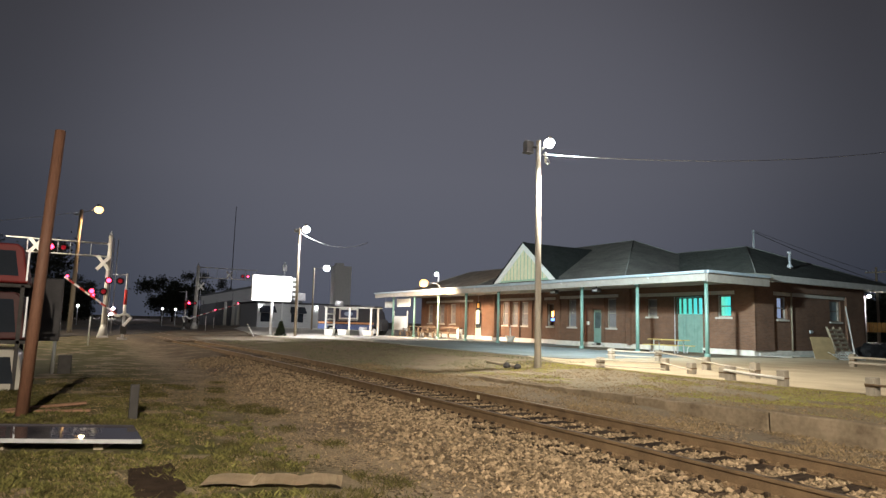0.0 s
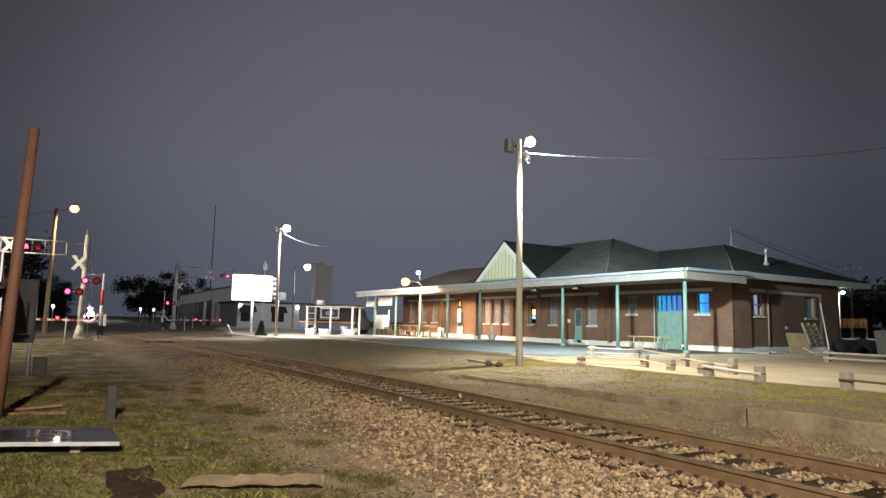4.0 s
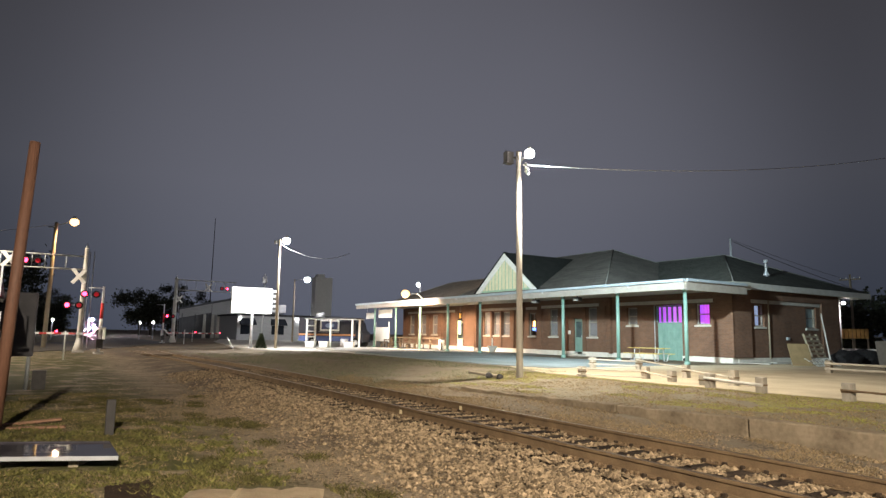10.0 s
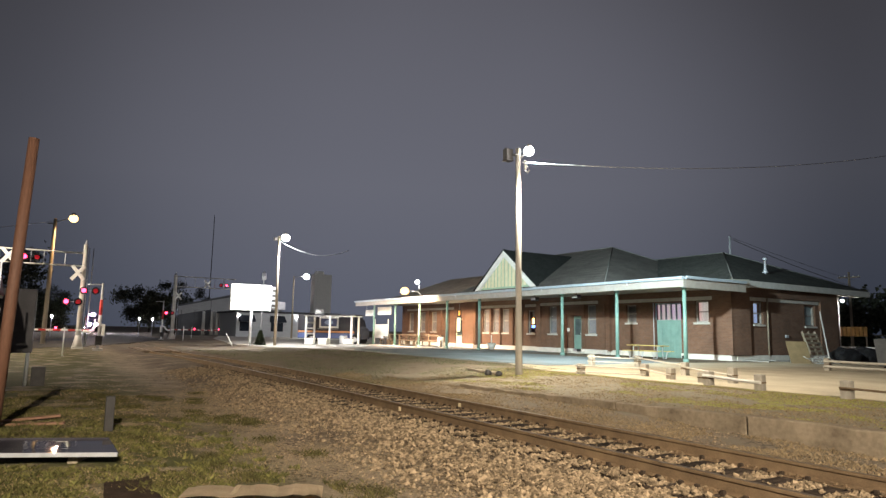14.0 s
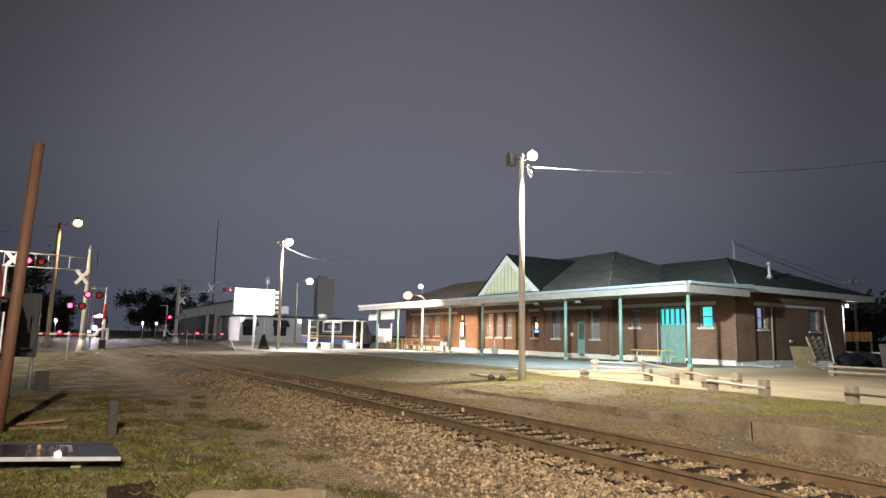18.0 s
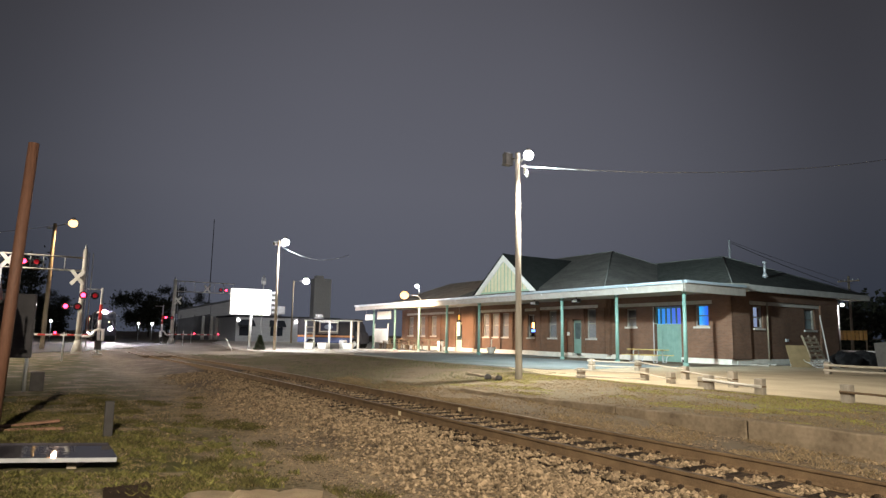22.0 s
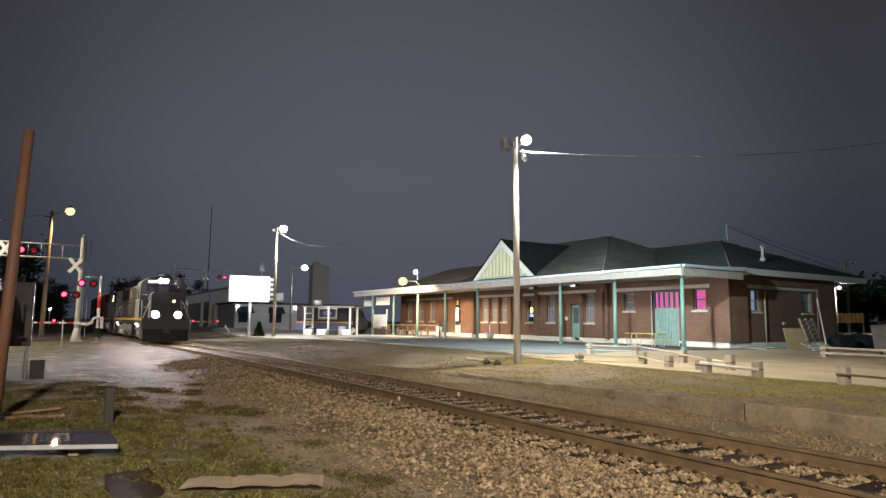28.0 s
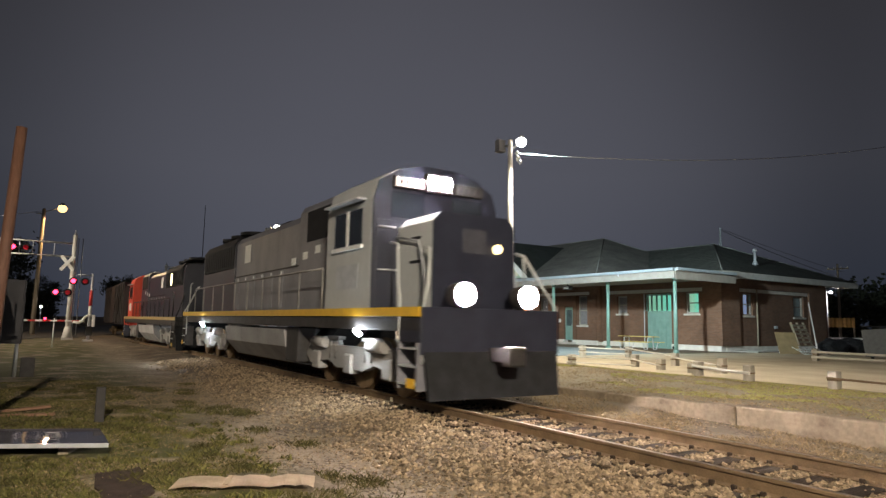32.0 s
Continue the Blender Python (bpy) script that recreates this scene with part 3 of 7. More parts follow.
def depot():
    d = thing("railway_depot", "long brown brick depot with teal posts and dark hipped roof", "building")
    # front wall, section by section
    front_wall(d, -58.0, -45.84, 30.6, [(-56.6, -55.6, 1.5, 3.3), (-54.3, -53.3, 1.5, 3.3), (-52.2, -51.2, 1.5, 3.3), (-48.0, -46.9, 0.2, 2.75)])
    for x in (-56.6, -54.3, -52.2):
        window(d, x, x + 1.0, 1.5, 3.3, 30.6, blind=0.98)
    front_wall(d, -45.82, -44.38, 30.1, [])
    tall = [(-43.72 + 1.29 * k, -42.8 + 1.29 * k, 1.5, 3.35) for k in range(3)]
    front_wall(d, -44.36, -39.32, 30.6, tall)
    for a in tall:
        window(d, *a, 30.6, blind=0.98)
    front_wall(d, -39.3, -36.42, 31.0, [(-38.4, -37.6, 1.5, 3.2)])
    window(d, -38.4, -37.6, 1.5, 3.2, 31.0)
    mid = [(-35.15, -34.3, 1.5, 3.4), (-32.7, -31.85, 0.2, 2.75), (-31.35, -30.5, 1.5, 3.4)]
    front_wall(d, -36.4, -29.57, 30.25, mid)
    window(d, *mid[0], 30.25, blind=0.98), window(d, *mid[2], 30.25, blind=0.98)
    right = [(-28.25, -27.45, 2.25, 3.32), (-26.1, -24.2, 0.2, 3.4), (-23.25, -22.4, 2.25, 3.42)]
    front_wall(d, -29.55, -21.05, 30.6, right)
    window(d, *right[0], 30.6, blind=0.98), window(d, *right[2], 30.6)
    # stone lintel bands
    for x0, x1, y in ((-44.3, -39.4, 30.6), (-36.0, -30.3, 30.25), (-28.9, -22.1, 30.6), (-56.9, -48.2, 30.6), (-38.7, -37.4, 31.0)):
        part_box("lintel", (x0, x1, y - 0.05, y - 0.003, 3.46, 3.66), STONE, d, 0.01, "weathered stone lintel band")
    # returns between the sections
    for x, y0, y1 in ((-45.83, 30.12, 31.0), (-44.37, 30.12, 31.0), (-39.31, 30.62, 31.3), (-36.41, 30.27, 31.3), (-29.56, 30.27, 31.0)):
        part_box("return_wall", (x - 0.15, x + 0.15, y0 + 0.02, y1, 0.46, 4.24), BRICK, d, 0)
    # end wall
    holes = [(32.57, 33.46, 2.2, 3.4), (37.5, 38.6, 2.2, 3.4)]
    bm = bmesh.new()
    wall_cells(bm, 30.96, 40.8, 0.53, 4.25, holes, lambda b, lo, hi, s, e: box(b, -21.41, -21.05, lo, hi, s, e))
    bmesh.ops.remove_doubles(bm, verts=bm.verts, dist=0.0005)
    part("wall", bm, BRICK, d)
    part_box("foundation", (-21.41, -21.0, 30.97, 40.8, 0.1, 0.528), WHITESTONE, d, 0.01, "pale dressed stone foundation")
    part_box("lintel", (-21.047, -21.0, 32.1, 39.0, 3.46, 3.66), STONE, d, 0.01, "weathered stone lintel band")
    for y0, y1, z0, z1 in holes:
        bm = bmesh.new()
        for a in ((y0, y0 + 0.07, z0, z1), (y1 - 0.07, y1, z0, z1), (y0 + 0.07, y1 - 0.07, z0, z0 + 0.07), (y0 + 0.07, y1 - 0.07, z1 - 0.07, z1), (y0 + 0.07, y1 - 0.07, 2.77, 2.83)):
            box(bm, -21.24, -21.16, a[0], a[1], a[2], a[3], 0.006)
        w = part("window", bm, SASH, d, "painted wooden sash window")
        pane = part_box("pane", (-21.2, -21.192, y0 + 0.07, y1 - 0.07, z0 + 0.07, z1 - 0.07), GLASS, w, 0)
        pane.visible_shadow = False
        if y0 > 35:
            part_box("blind", (-21.3, -21.285, y0 + 0.02, y1 - 0.02, z0 + 0.03, z1 - 0.02), PALEBLIND, w, 0, "pale drawn blind")
        part_box("sill", (-21.17, -20.97, y0 - 0.09, y1 + 0.09, z0 - 0.11, z0 - 0.003), STONE, w, 0.01, "pale stone sill")
    # brick piers and the band over the lintels, proud of the recessed panels
    for y0, y1, z0, z1 in ((30.55, 32.08, 0.535, 3.665), (39.02, 40.8, 0.535, 3.665), (30.55, 40.8, 3.667, 4.24)):
        part_box("pier", (-21.046, -20.92, y0, y1, z0, z1), BRICK, d, 0)
    for x0, x1, z0, z1 in ((-29.4, -28.92, 0.535, 3.665), (-22.08, -20.92, 0.535, 3.665), (-29.4, -20.92, 3.667, 4.24)):
        part_box("pier", (x0, x1, 30.48, 30.596, z0, z1), BRICK, d, 0)
    for x, w, y, z0, z1 in ((-44.0, 0.13, 30.6, 0.535, 3.455), (-42.6, 0.11, 30.6, 0.535, 3.455), (-41.3, 0.11, 30.6, 0.535, 3.455), (-39.85, 0.24, 30.6, 0.535, 3.455), (-54.95, 0.2, 30.6, 0.535, 3.455), (-52.75, 0.2, 30.6, 0.535, 3.455), (-50.6, 0.28, 30.6, 0.535, 3.455), (-49.2, 0.28, 30.6, 0.535, 3.455), (-31.6, 0.14, 30.25, 0.535, 3.455), (-36.15, 0.22, 30.25, 0.535, 3.455), (-29.95, 0.3, 30.25, 0.535, 3.455)):
        part_box("pier", (x - w, x + w, y - 0.115, y - 0.004, z0, z1), BRICK, d, 0)
    part_rod("downpipe", (-33.27, 30.18, 0.5), (-33.27, 30.18, 2.85), 0.05, RUSTPIPE, d, label="rust-red downpipe")
    part_box("meter_box", (-33.17, -32.97, 30.16, 30.245, 1.66, 1.90), WHITEPAINT, d, 0.01, "small white meter box")
    part_box("vent", (-24.15, -23.85, 30.54, 30.549, 0.25, 0.40), BLACK, d, 0, "dark vent in the foundation")
    # downpipe on the end wall, meter box
    part_rod("downpipe", (-20.98, 33.75, 0.5), (-20.98, 33.75, 4.2), 0.045, OLDWOOD, d)
    part_box("meter_box", (-21.04, -20.95, 35.4, 35.66, 1.5, 1.66), STEEL, d, 0.01)
    # back and far walls, floor
    part_box("wall", (-58.0, -21.05, 40.81, 41.15, 0.1, 4.25), BRICK, d, 0)
    part_box("wall", (-58.0, -57.66, 30.97, 40.8, 0.1, 4.25), BRICK, d, 0)
    part_box("floor", (-57.6, -21.45, 31.4, 40.75, 0.1, 0.3), OLDWOOD, d, 0)
    # doors
    door = part_box("door", (-26.0, -24.3, 30.72, 30.79, 0.22, 2.4), TEAL, d, 0.01, "wide teal plank freight door")
    for k in range(9):
        x = -25.97 + k * 0.19
        part_box("plank", (x, x + 0.172, 30.695, 30.717, 0.26, 2.36), TEAL, door, 0.006)
    bm = bmesh.new()
    for k in range(6):
        x = -26.1 + k * 0.364
        box(bm, x, x + 0.08, 30.70, 30.78, 2.42, 3.38, 0.006)
    box(bm, -26.02, -24.2, 30.705, 30.775, 3.3, 3.38, 0.005)
    tr = part("transom", bm, TEAL, d, "teal transom bars over the freight door")
    p = part_box("pane", (-26.02, -24.28, 30.735, 30.742, 2.44, 3.3), GLASS, tr, 0)
    p.visible_shadow = False
    part_box("door_frame", (-26.16, -26.105, 30.58, 30.8, 0.22, 3.4), STEEL, d, 0.005)
    for x0, x1, y, z0, col in ((-32.7, -31.85, 30.35, 0.5, TEAL), (-48.0, -46.9, 30.7, 0.22, CREAM)):
        dr = part_box("door", (x0 + 0.04, x1 - 0.04, y, y + 0.06, z0, 2.68), col, d, 0.01, "glazed painted entrance door")
        for k in range(2):
            part_box("panel", (x0 + 0.14 + k * 0.36, x0 + 0.44 + k * 0.36, y - 0.02, y - 0.003, z0 + 0.12, z0 + 0.75), col, dr, 0.008)
        part_box("pane", (x0 + 0.15, x1 - 0.15, y - 0.012, y - 0.003, z0 + 0.95, 2.5), surface("dim_door_glass", (0.10, 0.13, 0.13), (0.05, 0.07, 0.07), 0.1, 3, 0), dr, 0)
        part_rod("handle", (x1 - 0.12, y - 0.07, z0 + 0.95), (x1 - 0.12, y - 0.07, z0 + 1.1), 0.015, STEEL, dr)
    part_box("step", (-33.0, -31.5, 29.6, 30.18, 0.19, 0.36), STONE, d, 0.015)
    # roofs
    hip(d, -62.0, -43.0, 29.9, 44.0, 4.46, -57.0, -43.5, 35.7, 6.9, "dark shingle roof over the waiting room end", GREYSHINGLE)
    hip(d, -34.0, -20.65, 30.25, 44.0, 4.48, -32.5, -24.9, 35.7, 6.7, "dark mossy shingle roof over the freight end", SHINGLE)
    # gable over the platform
    bm = bmesh.new()
    prism(bm, [(-40.55, 4.62), (-33.75, 4.62), (-37.17, 7.17)], 1, 27.86, 28.0)
    gable = part("gable", bm, CREAM, d, "cream and pale green boarded gable")
    for k in range(15):
        x = -40.1 + k * 0.42
        top = 7.12 - abs(x - -37.17) * 0.757
        if top > 4.9:
            part_box("batten", (x - 0.03, x + 0.03, 27.83, 27.858, 4.75, top), PALEGREEN, gable, 0.004)
    part_box("gable_sill", (-40.3, -34.05, 27.82, 27.855, 4.62, 4.78), PALEGREEN, gable, 0.004)
    bm = bmesh.new()
    for s in (-1, 1):
        w = 3.62 * s
        q = [(-37.17, 7.40), (-37.17 + w, 4.62), (-37.17 + w - 0.6 * s, 4.62), (-37.17, 6.94)]
        prism(bm, q, 1, 27.72, 27.825)
    part("bargeboard", bm, WHITEPAINT, gable, "white painted bargeboards")
    bm = bmesh.new()
    prism(bm, [(-40.9, 4.58), (-33.45, 4.58), (-37.17, 7.47), ], 1, 28.02, 35.6)
    for s in (-1, 1):
        prism(bm, [(-37.17, 7.41), (-37.17 + 3.75 * s, 4.60), (-37.17 + 3.8 * s, 4.66), (-37.17, 7.50)], 1, 27.70, 28.019)
    part("gable_roof", bm, DARKSHINGLE, d, "dark shingle roof of the gable")
    for o in list(d.children):
        if o.name.split(".")[0] not in ("gable", "gable_roof"):
            grow(o, 1.0785)
    # the middle roof runs down to the canopy's edge
    hip(d, -43.0, -27.0, 27.5, 43.9, 4.5, -41.5, -34.2, 35.7, 8.0, "raised grey shingle roof over the middle bay", GREYSHINGLE)
    # canopy: sloping deck, fascia, gutter, soffit
    bm = bmesh.new()
    prism(bm, [(27.45, 4.22), (32.95, 4.22), (32.95, 4.66), (27.45, 4.42)], 0, -62.4, -21.45)
    part("canopy", bm, SOFFIT, d, "boarded canopy over the platform")
    part_box("fascia", (-62.43, -21.42, 27.36, 27.447, 3.97, 4.34), FASCIA, d, 0.008, "painted fascia, toned darker than the end eave's")
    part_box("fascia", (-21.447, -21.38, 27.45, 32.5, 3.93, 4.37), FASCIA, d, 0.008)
    part_box("gutter", (-21.447, -21.28, 27.45, 32.5, 4.374, 4.53), GUTTERWHITE, d, 0.02, "white gutter round the canopy corner")
    bm = bmesh.new()
    prism(bm, [(27.24, 4.36), (27.44, 4.36), (27.44, 4.50), (27.22, 4.50)], 0, -62.45, -21.4)
    part("gutter", bm, GUTTERWHITE, d, "bright white gutter along the canopy edge")
    part_box("fascia", (-22.27, -22.19, 32.55, 47.6, 4.36, 4.72), PALEFASCIA, d, 0.008)
    part_box("soffit", (-23.2, -22.275, 32.55, 47.6, 4.38, 4.48), SOFFIT, d, 0.004)
    part_box("beam", (-62.3, -21.5, 27.93, 28.07, 4.04, 4.215), SOFFIT, d, 0.01, "painted timber canopy beam")
    col = []
    for k in range(9):
        x = -21.9 - 4.66 * k
        bm = bmesh.new()
        rod(bm, (x, 28, 0.1), (x, 28, 0.32), 0.15, 0.15, 14)
        rod(bm, (x, 28, 0.32), (x, 28, 3.9), 0.105, 0.095, 14)
        rod(bm, (x, 28, 3.9), (x, 28, 4.04), 0.13, 0.16, 14)
        part("column", bm, TEAL, d, "round teal painted canopy post")
    # box lights under the canopy, downpipe elbows on the gutter
    for x in (-34.27, -30.2):
        q = part_box("canopy_light", (x - 0.29, x + 0.29, 28.12, 28.42, 3.70, 3.94), DARK, d, 0.03, "unlit dark box light under the canopy")
        part_rod("stem", (x, 28.27, 3.94), (x, 28.27, 4.22), 0.03, DARK, q, seg=8)
        part_box("lens", (x - 0.24, x + 0.24, 28.1, 28.118, 3.74, 3.90), STEEL, q, 0)
    for x in (-43.0, -32.5, -25.2):
        bm = bmesh.new()
        pipe(bm, [(x, 27.33, 4.36), (x + 0.12, 27.45, 4.14), (x + 0.7, 27.9, 4.06)], 0.045)
        part("downpipe", bm, ALU, d)
    # vent pipe on the roof and service mast
    bm = bmesh.new()
    rod(bm, (-23.67, 38.04, 5.3), (-23.67, 38.04, 6.3), 0.075, 0.075, 12)
    rod(bm, (-23.67, 38.04, 6.3), (-23.67, 38.04, 6.5), 0.14, 0.11, 12)
    rod(bm, (-23.67, 38.04, 5.5), (-23.67, 38.04, 5.75), 0.2, 0.08, 12)
    part("vent_pipe", bm, ALU, d, "shiny metal roof vent pipe")
    return d


depot()
HUE_DRUMS = []


# A made-up drum stands in for the colour-changing light behind the windows.
def hue_drum(place, r, light):
    w = thing("colour_wheel_lamp", "slowly turning drum added to stand in for the changing window light", "lamp", place)
    bm = bmesh.new()
    n = 96
    ring = [[bm.verts.new(((r + 0.03 * (-1) ** i) * math.cos(2 * math.pi * i / n), (r + 0.03 * (-1) ** i) * math.sin(2 * math.pi * i / n), z)) for i in range(n)] for z in (-0.75, 0.75)]
    for i in range(n):
        bm.faces.new((ring[0][i], ring[0][(i + 1) % n], ring[1][(i + 1) % n], ring[1][i]))
    bm.faces.new(ring[0][::-1]), bm.faces.new(ring[1])
    part("drum", bm, light, w)
    part_rod("stand", (0, 0, 0.3 - place[2]), (0, 0, -0.751), 0.05, DARK, w)
    HUE_DRUMS.append(w)


HUE = hue_glow()
for p, r in (((-25.77, 34.79, 3.0), 1.35), ((-30.67, 37.42, 3.0), 3.95)):
    hue_drum(p, r, HUE)
# Made-up glowing box that gives the end window its dim pale glow.
glowbox = thing("light_box", "dim pale blue glowing box added to light the end window", "lamp", (-23.6, 36.2, 0.35))
part_box("housing", (-0.12, -0.02, -0.7, 0.7, 1.9, 3.6), DARK, glowbox, 0.01)
part_box("diffuser", (-0.018, 0.0, -0.66, 0.66, 1.95, 3.55), glow("pale_blue_light", (0.55, 0.66, 1.0), 0.5), glowbox, 0, "glowing pale blue panel of the added box")
for y in (-0.55, 0.55):
    part_rod("leg", (-0.07, y, 0.0), (-0.07, y, 1.9), 0.02, DARK, glowbox)


# ---- the train ----
YELLOW = surface("yellow_paint", (0.75, 0.45, 0.03), (0.6, 0.35, 0.03), 0.5, 4, 0.1)
CABGREY = surface("fresh_grey_paint", (0.47, 0.475, 0.46), (0.38, 0.385, 0.375), 0.5, 1.2, 0.12, 0, 25, (1, 1, 0.3))
LOCOGREY = surface("locomotive_grey", (0.215, 0.21, 0.222), (0.125, 0.122, 0.135), 0.5, 1.2, 0.15, 0, 25, (1, 1, 0.3))
DIRTY = surface("road_grimed_grey", (0.30, 0.28, 0.26), (0.17, 0.16, 0.15), 0.75, 1.5, 0.3, 0, 20)
LOCORED = surface("locomotive_red", (0.68, 0.065, 0.025), (0.52, 0.05, 0.02), 0.45, 2, 0.1)
LOCONAVY = surface("locomotive_black", (0.026, 0.028, 0.042), (0.015, 0.016, 0.026), 0.4, 2, 0.1)
CABGLASS = surface("cab_glass", (0.03, 0.035, 0.045), (0.02, 0.024, 0.03), 0.06, 2, 0)
HEAD = glow("headlight", (1.0, 0.90, 0.93), 20000.0)
DITCH = glow("ditch_light", (1.0, 0.90, 0.93), 22000.0)
RINGGLOW = glow("added_ring_glow", (1.0, 0.90, 0.93), 6500.0)
BOARD = glow("number_board_light", (1.0, 0.95, 0.85), 1.3)
STEPLIGHT = glow("step_light", (0.85, 0.93, 1.0), 900.0)
HOODGLOW = glow("hood_panel_glow", (1.0, 0.8, 0.5), 6.0)
AMBER = glow("marker_lamp", (1.0, 0.75, 0.35), 6.0)


TANKGREY = surface("tank_grey", (0.38, 0.37, 0.36), (0.25, 0.24, 0.23), 0.7, 1.2, 0.25, 0, 18)
AXLES = []


def truck(parent, x, wheelbase=1.85):
    """A three-axle truck centred at x."""
    bm = bmesh.new()
    for s in (-1, 1):
        y = s * 1.08
        prism(bm, [(x - 2.6, 0.62), (x - 2.35, 0.9), (x + 2.35, 0.9), (x + 2.6, 0.62), (x + 2.3, 0.42), (x + 1.2, 0.56), (x + 0.7, 0.42), (x - 0.7, 0.42), (x - 1.2, 0.56), (x - 2.3, 0.42)], 1, y - 0.07, y + 0.07)
        for k in (-1, 0, 1):
            box(bm, x + k * wheelbase - 0.19, x + k * wheelbase + 0.19, y + s * 0.01 - 0.13, y + s * 0.01 + 0.13, 0.32, 0.74, 0.04)
        for k in (-0.5, 0.5):
            for j in (-0.16, 0.16):
                rod(bm, (x + k * wheelbase + j, y, 0.6), (x + k * wheelbase + j, y, 1.05), 0.09, 0.09, 10)
            box(bm, x + k * wheelbase - 0.32, x + k * wheelbase + 0.32, y - 0.1, y + 0.1, 1.02, 1.1, 0.02)
        rod(bm, (x - 1.9, y + s * 0.12, 0.95), (x - 1.2, y + s * 0.12, 0.95), 0.13, 0.13, 12)
        rod(bm, (x + 1.1, y + s * 0.12, 0.95), (x + 1.8, y + s * 0.12, 0.95), 0.13, 0.13, 12)
    box(bm, x - 1.9, x + 1.9, -0.95, 0.95, 0.55, 0.8, 0.03)
    tr = part("truck_frame", bm, DIRTY, parent, "grimy three-axle truck frame")
    for k in (-1, 0, 1):
        bm = bmesh.new()
        for s in (-1, 1):
            y = s * 0.755
            rod(bm, (0, y - 0.07, 0), (0, y + 0.07, 0), 0.51, 0.51, 28)
            rod(bm, (0, y - s * 0.06, 0), (0, y - s * 0.10, 0), 0.54, 0.54, 28)
            rod(bm, (0, y + s * 0.07, 0), (0, y + s * 0.12, 0), 0.2, 0.16, 16)
            for j in range(3):
                a = 2.0944 * j
                rod(bm, (0.33 * math.cos(a), y + s * 0.06, 0.33 * math.sin(a)), (0.33 * math.cos(a), y + s * 0.085, 0.33 * math.sin(a)), 0.06, 0.06, 10)
        rod(bm, (0, -0.7, 0), (0, 0.7, 0), 0.09, 0.09, 10)
        w = part("wheelset", bm, RUST, tr, "steel wheelset with bright treads")
        w.location = (x + k * wheelbase, 0, 0.51)
        AXLES.append(w)
    return tr


def handrail(parent, pts, paint):
    bm = bmesh.new()
    pipe(bm, pts, 0.028, 8)
    return part("handrail", bm, paint, parent)


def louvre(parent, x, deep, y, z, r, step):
    """Fins added before a lamp, no part of it, to keep its beam level."""
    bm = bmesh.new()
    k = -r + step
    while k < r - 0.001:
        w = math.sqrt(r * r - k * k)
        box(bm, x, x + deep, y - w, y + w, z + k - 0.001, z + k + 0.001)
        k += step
    return part("beam_louvre", bm, BLACK, parent, "thin black fins added before the lamp to level its beam")


